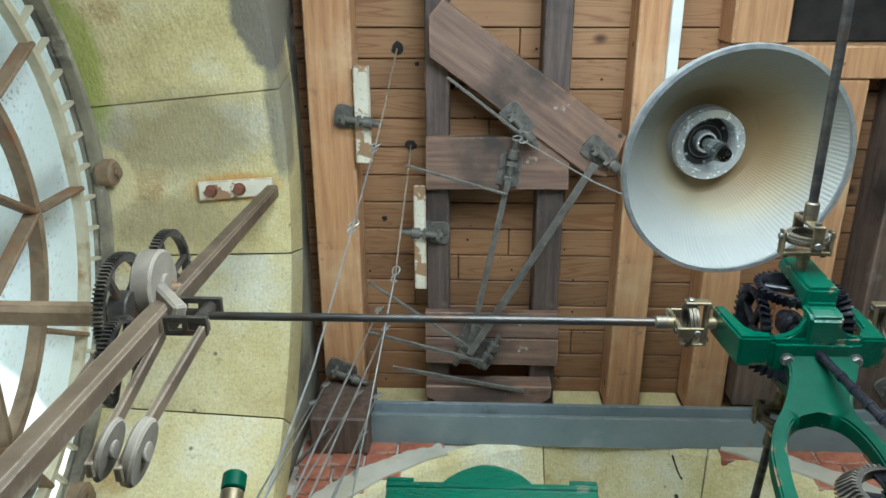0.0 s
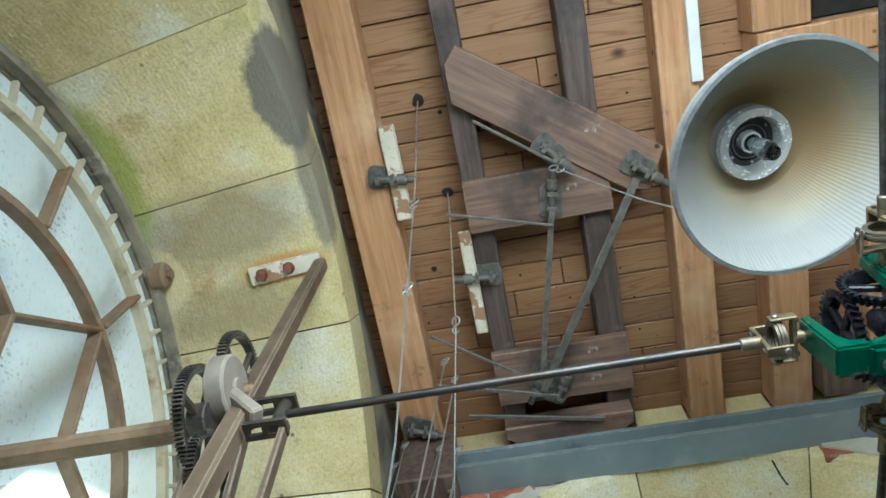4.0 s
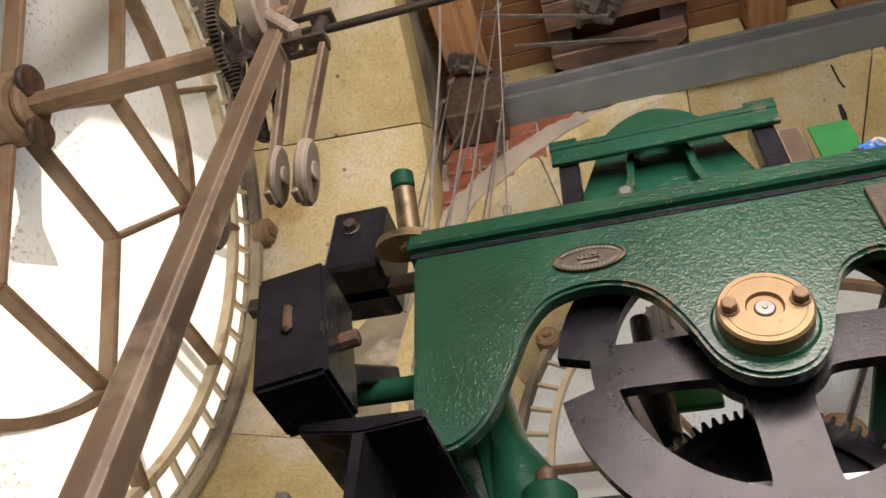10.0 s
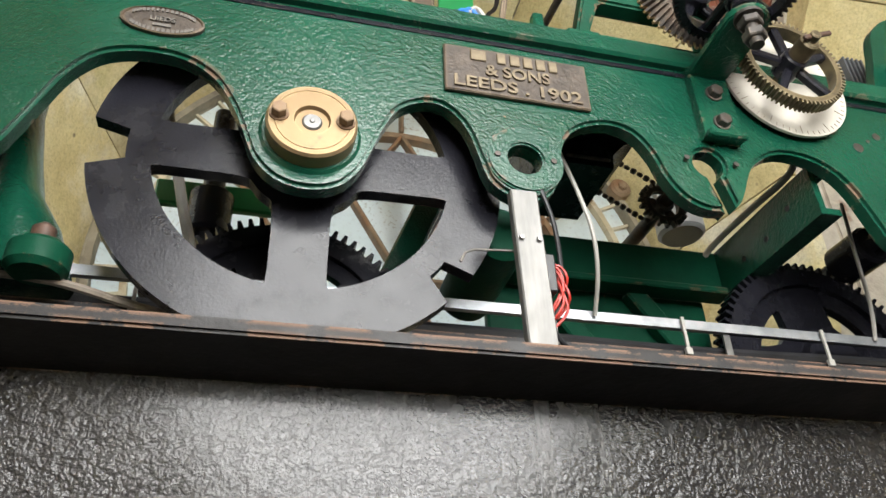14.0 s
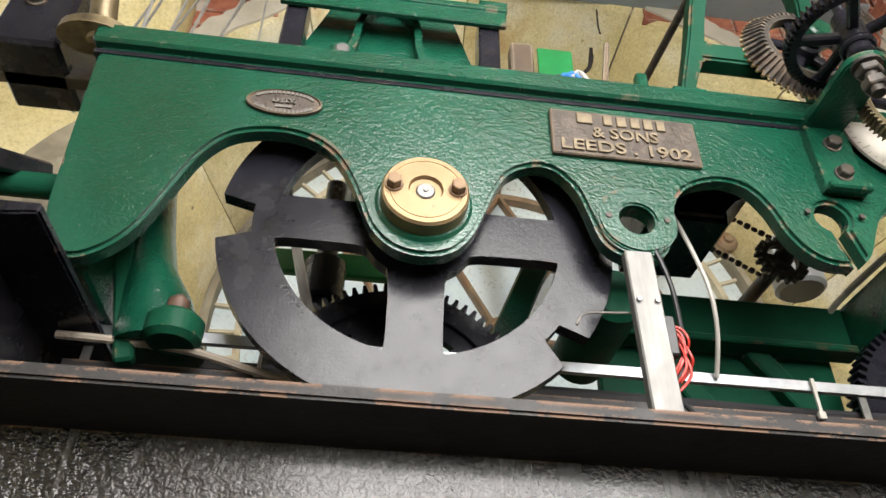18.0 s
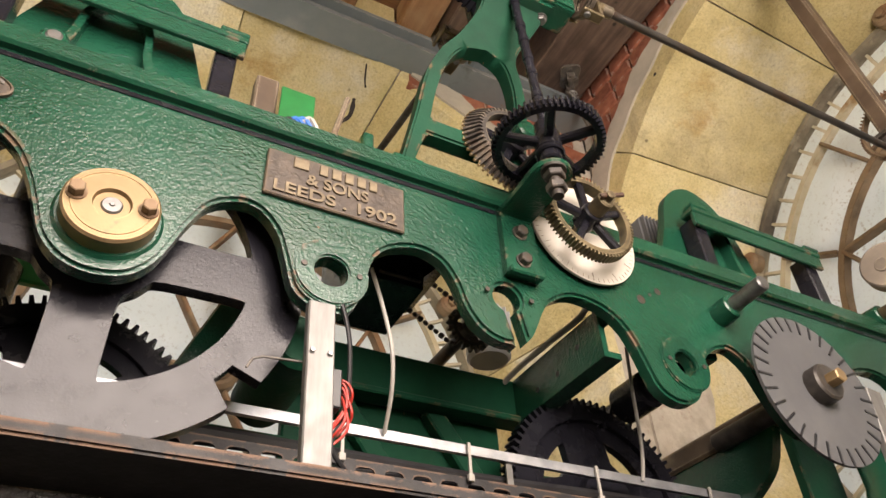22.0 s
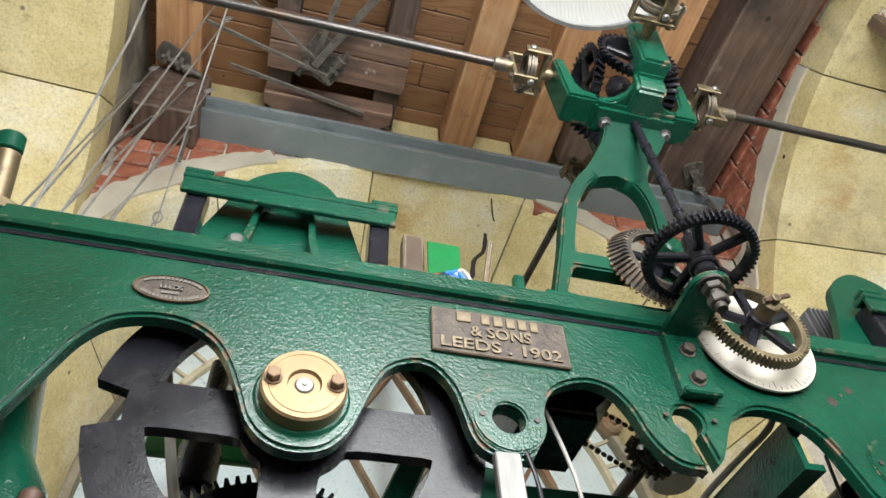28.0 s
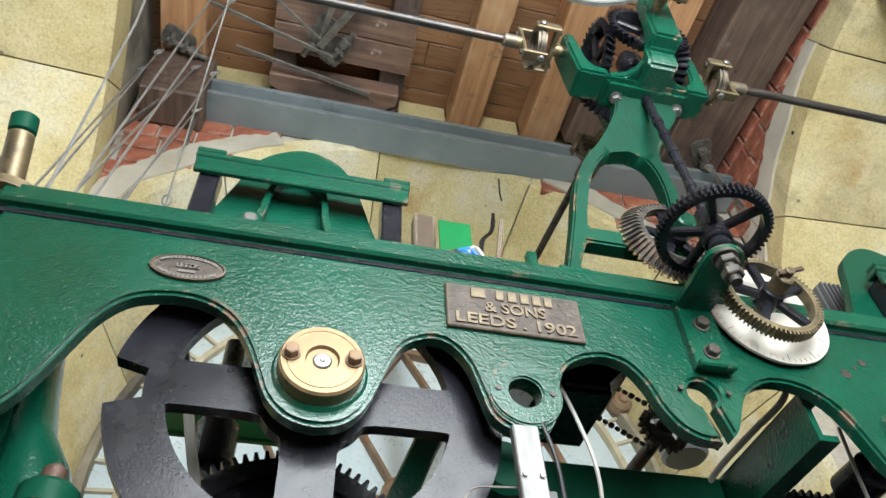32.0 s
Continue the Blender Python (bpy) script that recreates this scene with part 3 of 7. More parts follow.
def bar_matrix(p0, p1, up=(0, 0, 1)):
    p0, p1 = Vector(p0), Vector(p1)
    d = (p1 - p0)
    x = d.normalized()
    u = Vector(up)
    if abs(x.dot(u.normalized())) > 0.98:
        u = Vector((0, 1, 0))
    y = u.cross(x).normalized()
    z = x.cross(y)
    m = Matrix((x, y, z)).transposed().to_4x4()
    m.translation = (p0 + p1) / 2
    return m, d.length


def add_bar(bm, p0, p1, w, h, bev=0.0, up=(0, 0, 1)):
    """A rectangular bar from p0 to p1; h along up, w across."""
    m, n = bar_matrix(p0, p1, up)
    return add_box(bm, -n / 2, n / 2, -w / 2, w / 2, -h / 2, h / 2, bev, m)


def add_cyl(bm, p0, p1, r, seg=20, r2=None, bev=0.0):
    p0, p1 = Vector(p0), Vector(p1)
    d = p1 - p0
    q = d.to_track_quat("Z", "Y").to_matrix().to_4x4()
    q.translation = (p0 + p1) / 2
    o = bmesh.ops.create_cone(bm, cap_ends=True, segments=seg, radius1=r, radius2=r if r2 is None else r2, depth=d.length, matrix=q)
    if bev:
        es = [e for e in {e for v in o["verts"] for e in v.link_edges} if any(len(f.verts) > 4 for f in e.link_faces)]
        bmesh.ops.bevel(bm, geom=es, offset=bev, segments=1, affect="EDGES")
    return o["verts"]


def circle(r, n, c=(0, 0), a0=0.0):
    return [(c[0] + r * math.cos(a0 + 2 * math.pi * i / n), c[1] + r * math.sin(a0 + 2 * math.pi * i / n)) for i in range(n)]


def spline(pts, per=5, closed=False):
    """A smooth curve through control points."""
    out, n = [], len(pts)
    rng = range(n if closed else n - 1)
    for i in rng:
        p = [Vector(pts[(i + k) % n] if closed else pts[min(max(i + k, 0), n - 1)]) for k in (-1, 0, 1, 2)]
        for s in range(per):
            t = s / per
            out.append(0.5 * ((2 * p[1]) + (p[2] - p[0]) * t + (2 * p[0] - 5 * p[1] + 4 * p[2] - p[3]) * t * t + (3 * p[1] - p[0] - 3 * p[2] + p[3]) * t ** 3))
    if not closed:
        out.append(Vector(pts[-1]))
    return [tuple(v) for v in out]


def add_plate(bm, outer, holes, place, depth, bev=0.0):
    """A flat plate with holes: outlines (a, b), carried to the plan by place(a, b, d), d from 0 to depth."""
    edges, verts = [], []
    for loop in [outer, *holes]:
        vs = [bm.verts.new(place(a, b, 0)) for a, b in loop]
        verts += vs
        edges += [bm.edges.new((vs[i], vs[(i + 1) % len(vs)])) for i in range(len(vs))]
    f = bmesh.ops.triangle_fill(bm, edges=edges, use_beauty=True, use_dissolve=False)
    faces = [g for g in f["geom"] if isinstance(g, bmesh.types.BMFace)]
    o = bmesh.ops.extrude_face_region(bm, geom=faces)
    nv = [g for g in o["geom"] if isinstance(g, bmesh.types.BMVert)]
    a = Vector(place(0, 0, 0))
    b = Vector(place(0, 0, depth))
    bmesh.ops.translate(bm, vec=b - a, verts=nv)
    return verts + nv


def xz(y0):
    return lambda a, b, d: (a, y0 + d, b)


def frame_of(origin, axis, up=(0, 0, 1)):
    """place() for a disc-like part: (a, b) across the axis, d along it."""
    n = Vector(axis).normalized()
    u = Vector(up)
    if abs(n.dot(u)) > 0.95:
        u = Vector((0, 1, 0))
    x = u.cross(n).normalized()
    y = n.cross(x)
    o = Vector(origin)
    return lambda a, b, d: tuple(o + x * a + y * b + n * d)


def teeth(r, n, h, duty=0.5):
    pts = []
    for i in range(n):
        a = 2 * math.pi * i / n
        s = 2 * math.pi / n
        for f, rr in ((0.0, r - h), (0.5 - duty / 2, r - h), (0.5 - duty / 3.2, r), (0.5 + duty / 3.2, r), (0.5 + duty / 2, r - h)):
            pts.append((rr * math.cos(a + f * s), rr * math.sin(a + f * s)))
    return pts


def add_ring(bm, place, r1, r0, depth, n=48):
    add_plate(bm, circle(r1, n), [circle(r0, n)], place, depth)


def add_loft(bm, place, rings, closed=True, cap=False):
    """Rings of (a, b) points at depths d, skinned in order: [(d, points), ...]."""
    rows = [[bm.verts.new(place(a, b, d)) for a, b in pts] for d, pts in rings]
    n = len(rows[0])
    for r0, r1 in zip(rows, rows[1:]):
        for i in range(n if closed else n - 1):
            bm.faces.new((r0[i], r0[(i + 1) % n], r1[(i + 1) % n], r1[i]))
    if cap:
        bm.faces.new(rows[0])
        bm.faces.new(rows[-1])
    return [v for r in rows for v in r]


def add_tube(bm, pts, r, seg=8):
    pts = [Vector(p) for p in pts]
    rows = []
    u = None
    for i, p in enumerate(pts):
        d = (pts[min(i + 1, len(pts) - 1)] - pts[max(i - 1, 0)]).normalized()
        if u is None:
            u = d.orthogonal().normalized()
        u = (u - d * u.dot(d)).normalized()
        v = d.cross(u)
        rows.append([bm.verts.new(p + (u * math.cos(2 * math.pi * k / seg) + v * math.sin(2 * math.pi * k / seg)) * r) for k in range(seg)])
    for a, b in zip(rows, rows[1:]):
        for k in range(seg):
            bm.faces.new((a[k], a[(k + 1) % seg], b[(k + 1) % seg], b[k]))
    bm.faces.new(rows[0])
    bm.faces.new(rows[-1])


def hexbolt(parent, at, axis, r, h, mat, name="bolt", label=""):
    bm = bm_new()
    a, n = Vector(at), Vector(axis).normalized()
    add_cyl(bm, a, a + n * h, r, 6, bev=r * 0.12)
    add_cyl(bm, a - n * 0.002, a + n * h * 0.18, r * 1.25, 16)
    return part(name, bm, mat, parent, label)


# ---- the tower room ----
WX, EX, NY, SY = 0.05, 2.93, 2.25, -0.40     # inner wall faces
R_IN, R_OUT, R_DIAL = 1.40, 1.62, 1.19      # stone ring of the dial openings, splayed towards the glass
DEEP = 0.705                                 # from the inner face to the dial
TOP = 5.02


def wall(name, origin, right, inward, half0, half1, label, seed, bricks, turn=20, r_out=R_OUT, body=None, stones=12):
    """A wall with a round opening lined with stone. right and inward are unit vectors, half0 and half1 its ends from the middle."""
    o, rt, nn = Vector(origin), Vector(right), Vector(inward)
    W = thing(name, origin, label, "wall", kind="structure")

    def at(a, b, d):
        return tuple(o + rt * a + Vector((0, 0, b)) - nn * d)      # d goes outwards

    bm = bm_new()
    e = 0.3 if abs(nn.y) > 0.5 else 0.0
    add_plate(bm, [(half0 - e, -AZ), (half1 + e, -AZ), (half1 + e, TOP - AZ), (half0 - e, TOP - AZ)], [circle(R_IN + 0.02, 72)], lambda a, b, d: at(a, b, d + 0.012), DEEP + 0.68)
    part("wall_body", bm, body or MORTAR, W, smooth=30)
    rng = random.Random(seed)
    step = 360 / stones
    for k in range(stones):
        a0, a1 = radians(turn + step * k), radians(turn + step + step * k)
        gap = 0.0025
        bm = bm_new()
        pr = rng.uniform(-0.004, 0.004)
        segs = 7
        sect = [(R_IN + pr, 0.012), (R_IN + 0.012 + pr, -0.004), (r_out, -0.004), (r_out, 0.05), (R_OUT, DEEP + 0.03), (R_DIAL + pr, DEEP + 0.03)]
        rows = []
        for i in range(segs + 1):
            g = gap if 0 < i < segs else 0
            a = a0 + gap + (a1 - a0 - 2 * gap) * i / segs
            rows.append([bm.verts.new(at(r * math.cos(a), r * math.sin(a), d)) for r, d in sect])
        m = len(sect)
        for r0, r1 in zip(rows, rows[1:]):
            for i in range(m):
                bm.faces.new((r0[i], r0[(i + 1) % m], r1[(i + 1) % m], r1[i]))
        bm.faces.new(rows[0])
        bm.faces.new(rows[-1])
        part("stone_block", bm, STONE, W, smooth=20)
    # brickwork of the corners above the ring
    first = None
    bl, bh, j = 0.140, 0.082, 0.012
    row = 0
    b = 0.62
    while b < TOP - AZ - 0.10:
        a = half0 + (0.075 if row % 2 else 0.0)
        while a < half1 - 0.03:
            w = bl if rng.random() < 0.8 else bl * 1.45
            w = min(w, half1 - a - 0.004)
            ca, cb = a + w / 2, b + bh / 2
            if math.hypot(ca, cb) > r_out - 0.01 and w > 0.05 and bricks(ca, cb):
                bm = bm_new()
                p = at(ca, cb, 0.010 + rng.uniform(-0.003, 0.003))
                vs = add_box(bm, -w / 2, w / 2, -0.018, 0.018, -bh / 2, bh / 2, 0.005)
                M = Matrix((rt, nn, Vector((0, 0, 1)))).transposed().to_4x4()
                M.translation = p
                bmesh.ops.transform(bm, matrix=M, verts=bm.verts)
                part("brick", bm, BRICK, W, smooth=20)
            a += w + j
        b += bh + j
        row += 1
    return W, at


everywhere = lambda a, b: True
wall_w, at_w = wall("wall_west", (WX, AY, AZ), (0, 1, 0), (1, 0, 0), SY - AY, NY - AY, "tower wall of brick with a round cream stone opening for the clock dial", 3, lambda a, b: False, 19.6, 1.62, LIMEWASH, 13)
wall_e, at_e = wall("wall_east", (EX, AY, AZ), (0, -1, 0), (-1, 0, 0), -(NY - AY), -(SY - AY), "tower wall of brick with a round cream stone opening for the clock dial", 5, everywhere, 15)
wall_n, at_n = wall("wall_north", (CXN, NY, AZ), (-1, 0, 0), (0, -1, 0), -(EX - CXN), CXN - WX, "brick tower wall with a large round stone-lined dial opening", 7, everywhere, 20, 1.465)
wall_s, at_s = wall("wall_south", (CX, SY, AZ), (1, 0, 0), (0, 1, 0), -(CX - WX), EX - CX, "brick tower wall with a large round stone-lined dial opening", 9, lambda a, b: False, body=LIMEWASH)

bm = bm_new()
rng = random.Random(12)
for a0, a1, at_q, dr in ((18, 62, at_n, 0.0), (112, 164, at_n, 0.0), (105, 165, at_e, 0.09)):
    n = 70
    ang = [radians(a0 + (a1 - a0) * i / n) for i in range(n + 1)]
    outer = [(1.515 + 0.045 * noise.noise((a * 6, 1.0, 0)) + 0.02 * noise.noise((a * 31, 2.0, 0)) + 0.05 * math.sin((a - ang[0]) / (ang[-1] - ang[0]) * math.pi), a) for a in ang]
    inner = [(1.445 + 0.03 * noise.noise((a * 7, 5.0, 0)), a) for a in ang]
    pts = [((r + dr) * math.cos(a), (r + dr) * math.sin(a)) for r, a in outer + inner[::-1]]
    add_plate(bm, pts, [], lambda a, b, d: at_q(a, b, -0.0165 + d), 0.02)
part("plaster_edge", bm, PLASTER, wall_n, "ragged grey-white plaster along the stone ring")

bm = bm_new()
add_box(bm, WX - 0.3, EX + 0.3, SY - 0.3, NY + 0.3, -0.06, 0.0)
single("floor", bm, DARKVOID, "dusty dark boarded tower floor", "floor", kind="structure")


# ---- ceiling: boards, joists, beam ----
bm = bm_new()
rng = random.Random(4)
y, w = SY - 0.05, 0.129
while y < NY + 0.02:
    x = WX - 0.02
    for x1 in (0.9 + rng.uniform(-0.4, 0.4), EX + 0.02):
        add_box(bm, x, x1 - 0.003, y, y + w - 0.005, 4.98 + rng.uniform(0, 0.003), 5.02, 0.004)
        x = x1
    y += w
single("ceiling", bm, PLANK, "ceiling of knotty pine floorboards with dark nail holes", "ceiling", kind="structure")
bm = bm_new()
add_box(bm, WX - 0.3, EX + 0.3, SY - 0.3, NY + 0.3, 5.03, 5.12)
single("ceiling_deck", bm, DARKVOID, "dark deck above the ceiling boards", "ceiling", kind="structure")


for x, y, r in ((0.476, 0.533, 0.026), (0.527, 0.956, 0.024), (0.712, 0.688, 0.02), (0.56, 0.60, 0.010), (0.40, 1.30, 0.012)):
    bm = bm_new()
    rr = random.Random(int(x * 1000))
    add_plate(bm, [(x + r * rr.uniform(0.75, 1.2) * math.cos(k * 0.52), y + r * rr.uniform(0.75, 1.2) * math.sin(k * 0.52)) for k in range(12)], [], lambda a, b, d: (a, b, 4.974 + d), 0.004)
    single("cord_hole", bm, DARKVOID, "ragged dark cord hole in the ceiling boards", "hole", "cord holes")


def joist(x0, x1, y0, y1, z0, mat, label):
    bm = bm_new()
    add_box(bm, x0, x1, y0, y1, z0, 4.978, 0.006)
    for v in bm.verts:
        v.co.x += 0.006 * noise.noise((v.co.x * 3, v.co.y * 2, 1))
    return single("joist", bm, mat, label, "joist", "ceiling joists")


joist(0.115, 0.305, SY, 2.10, 4.80, JOIST, "thick sawn pine joist along the wall")
joist(1.455, 1.61, SY, 2.20, 4.80, JOIST, "sawn pine ceiling joist resting on the steel beam")
joist(1.84, 2.005, 0.64, 2.20, 4.80, JOIST, "sawn pine trimming joist beside the hatch")
joist(1.83, 2.05, SY, 0.50, 4.80, JOIST, "broad sawn pine joist beside the hatch")
joist(2.25, 2.40, 0.64, 2.10, 4.80, JOIST, "pine ceiling joist behind the lamp")
joist(2.53, 2.85, SY, 2.20, 4.74, OLDWOOD, "heavy dark old oak beam along the wall")
bm = bm_new()
add_box(bm, 1.84, 2.53, 0.505, 0.635, 4.79, 4.975, 0.006)
single("trimmer", bm, JOIST, "pine trimmer across the hatch opening", "joist")
bm = bm_new()
add_box(bm, 2.06, 2.52, -0.25, 0.50, 4.93, 4.972, 0.004)
single("hatch", bm, DARKVOID, "dark closed trapdoor in the ceiling", "hatch")
for x0, x1 in ((0.605, 0.705), (1.085, 1.2)):
    bm = bm_new()
    add_box(bm, x0, x1, SY, 2.15, 4.80, 4.976, 0.006)
    single("bearer", bm, RAILWOOD, "dark old timber bearer under the boards", "beam", "old timber bearers")
bm = bm_new()
prof = [(2.10, 4.57), (2.25, 4.57), (2.25, 4.59), (2.20, 4.60), (2.20, 4.655), (2.25, 4.665), (2.25, 4.69), (2.10, 4.69), (2.10, 4.668), (2.175, 4.655), (2.175, 4.605), (2.10, 4.592)]
add_plate(bm, prof, [], lambda a, b, d: (0.36 + d, a, b), 2.55)
single("steel_beam", bm, BEAMGREY, "grey painted steel beam carrying the joists along the wall", "beam", smooth=30)
bm = bm_new()
add_box(bm, 2.01, 2.20, 1.84, 2.10, 4.70, 4.978, 0.008)
single("old_timber_block", bm, OLDWOOD, "dark stained timber block with pale worm holes beside a joist", "block")
bm = bm_new()
add_box(bm, 0.10, 0.36, 2.06, 2.24, 4.47, 4.80, 0.008)
single("padstone", bm, OLDWOOD, "short dark wooden block under the joist end", "block")
for x0, x1 in ((0.32, 0.60), (1.21, 1.45), (1.62, 1.83), (2.01, 2.5)):
    bm = bm_new()
    add_box(bm, x0, x1, 2.20, 2.24, 4.695, 4.975, 0.006)
    single("infill_stone", bm, STONE, "dusty stone infill between joist ends", "stone block", "infill stones")


# ---- dials ----
def dial(name, origin, right, inward, fine, label):
    o, rt, nn = Vector(origin), Vector(right), Vector(inward)

    def at(a, b, d):
        return tuple(o + rt * a + Vector((0, 0, b)) + nn * d)      # d goes into the room

    D = thing(name, origin, label, "clock dial", "tower clock dials", "structure")
    up_axis = nn
    RN, RI, RO, RM = 0.44, 0.75, 1.045, 1.12
    pol = lambda r, a: (r * math.cos(radians(a)), r * math.sin(radians(a)))
    bm = bm_new()
    add_ring(bm, at, R_IN + 0.03, 1.158, 0.03, 72)
    add_plate(bm, circle(1.185, 72), [circle(1.158, 72)], lambda a, b, d: at(a, b, d + 0.02), 0.05)
    part("outer_frame", bm, LIMEWASH, D, "weathered grey rim")
    for a in range(0, 360, 60):
        bm = bm_new()
        p = pol(1.185, a + 91)
        add_cyl(bm, at(*p, 0.04), at(*p, 0.11), 0.052, 18, bev=0.012)
        add_cyl(bm, at(*p, 0.105), at(*p, 0.125), 0.022, 6)
        part("fixing_lug", bm, RUST, D)
    bm = bm_new()
    add_ring(bm, at, RI + 0.014, RI - 0.014, 0.05, 72)
    part("inner_ring", bm, RUST, D)
    bm = bm_new()
    add_ring(bm, at, RO + 0.013, RO - 0.013, 0.04, 72)
    part("minute_ring", bm, CREAM_IRON, D)
    bars = []
    for k in range(6):
        bars.append((pol(0.09, 60 * k), pol(RN, 60 * k), 0.020))
        for s in (-30, 30):
            bars.append((pol(RN, 60 * k), pol(RI, 60 * k + s), 0.017))
    for k in range(12):
        bars.append((pol(RI + 0.02, 30 * k), pol(RO, 30 * k), 0.017))
    for p, q, wd in bars:
        bm = bm_new()
        add_bar(bm, at(*p, 0.028), at(*q, 0.028), wd, 0.055, 0.005, up=nn)
        part("glazing_bar", bm, RUST, D)
    first = None
    for k in range(60):
        if not fine and k % 5:
            continue
        bm = bm_new()
        a = 6 * k + 3
        add_bar(bm, at(*pol(RO, a), 0.02), at(*pol(1.155, a), 0.02), 0.013, 0.022, 0, up=nn)
        part("minute_bar", bm, CREAM_IRON, D)
    bm = bm_new()
    add_cyl(bm, at(0, 0, -0.02), at(0, 0, 0.085), 0.090, 32, bev=0.015)
    add_cyl(bm, at(0, 0, 0.08), at(0, 0, 0.11), 0.06, 24, bev=0.01)
    hub = part("hub", bm, RUST, D, "rusty hub plate")
    # opal panes, one to an opening
    def pane(pts):
        bm = bm_new()
        vs = [bm.verts.new(at(a, b, 0.004)) for a, b in pts]
        bm.faces.new(vs)
        part("pane", bm, OPAL, D, smooth=0)
    arc = lambda r, a, b, n=6: [pol(r, a + (b - a) * i / n) for i in range(n + 1)]
    for k in range(6):
        a = 60 * k
        pane([(0.0, 0.0), pol(RN, a), pol(RI, a + 30), pol(RN, a + 60)])
        pane([pol(RN, a), *arc(RI, a - 30, a + 30)])
    for k in range(12):
        pane(arc(RI, 30 * k, 30 * k + 30) + arc(RO, 30 * k + 30, 30 * k))
    for k in range(60 if fine else 12):
        s = 6 if fine else 30
        pane(arc(RO, s * k + 3, s * k + 3 + s, 2) + arc(1.17, s * k + 3 + s, s * k + 3, 2))
    # roman numerals of flat iron on the outside
    rom = "III II I XII XI X IX VIII VII VI V IV".split()
    if fine:
        for k, s in enumerate(rom):
            bm = bm_new()
            a = 30 * k
            wds = {"I": 0.06, "V": 0.12, "X": 0.12}
            tot = sum(wds[c] for c in s)
            u = -tot / 2
            for c in s:
                wv = wds[c]
                segs = {"I": [((0.5, 0), (0.5, 1))], "V": [((0.1, 1), (0.5, 0)), ((0.5, 0), (0.9, 1))], "X": [((0.1, 0), (0.9, 1)), ((0.9, 0), (0.1, 1))]}[c]
                for (p0, q0), (p1, q1) in segs:
                    pts = []
                    for pp, qq in ((p0, q0), (p1, q1)):
                        rad = RI + 0.05 + (RO - RI - 0.10) * qq
                        tang = u + pp * wv
                        ca, sa = math.cos(radians(a)), math.sin(radians(a))
                        pts.append(at(rad * ca + tang * sa, rad * sa - tang * ca, -0.035))
                    add_bar(bm, *pts, 0.022, 0.012, 0, up=nn)
                u += wv
            part("numeral", bm, RUST, D, "dark iron roman numeral")
        # the hands outside
        for name2, ang, ln, wd, off in (("minute_hand", 85.5, 0.99, 0.062, -0.06), ("hour_hand", 130, 0.66, 0.085, -0.085)):
            bm = bm_new()
            ca, sa = math.cos(radians(ang)), math.sin(radians(ang))
            leaf = [(-0.20, wd * 0.9), (-0.10, wd * 0.35), (0.10, wd * 0.55), (ln * 0.55, wd), (ln * 0.72, wd * 0.9), (ln * 0.88, wd * 0.3), (ln, 0.006)]
            pts = leaf + [(r, -w) for r, w in leaf[::-1]]
            add_plate(bm, [(r * ca - w * sa, r * sa + w * ca) for r, w in pts], [], lambda a, b, d: at(a, b, off + d), 0.012)
            part(name2, bm, IRON, D)
    return D, at


dial_w, dw = dial("dial_west", (WX - DEEP, AY, AZ), (0, 1, 0), (1, 0, 0), True, "round skeleton clock dial of rusty iron bars and white opal glass")
dial_e, de = dial("dial_east", (EX + DEEP, AY, AZ), (0, -1, 0), (-1, 0, 0), True, "round skeleton clock dial of rusty iron bars and white opal glass")
dial_n, dn = dial("dial_north", (CXN, NY + DEEP, AZ), (-1, 0, 0), (0, -1, 0), True, "round skeleton clock dial of rusty iron bars and white opal glass")
dial_s, ds = dial("dial_south", (CX, SY - DEEP, AZ), (1, 0, 0), (0, 1, 0), False, "round skeleton clock dial of rusty iron bars and white opal glass")

# plain ground outside
bm = bm_new()
add_box(bm, -900, 900, -900, 900, -14.2, -14.0)
single("ground", bm, PLASTER, "pale open ground far below the tower", "ground", kind="structure")

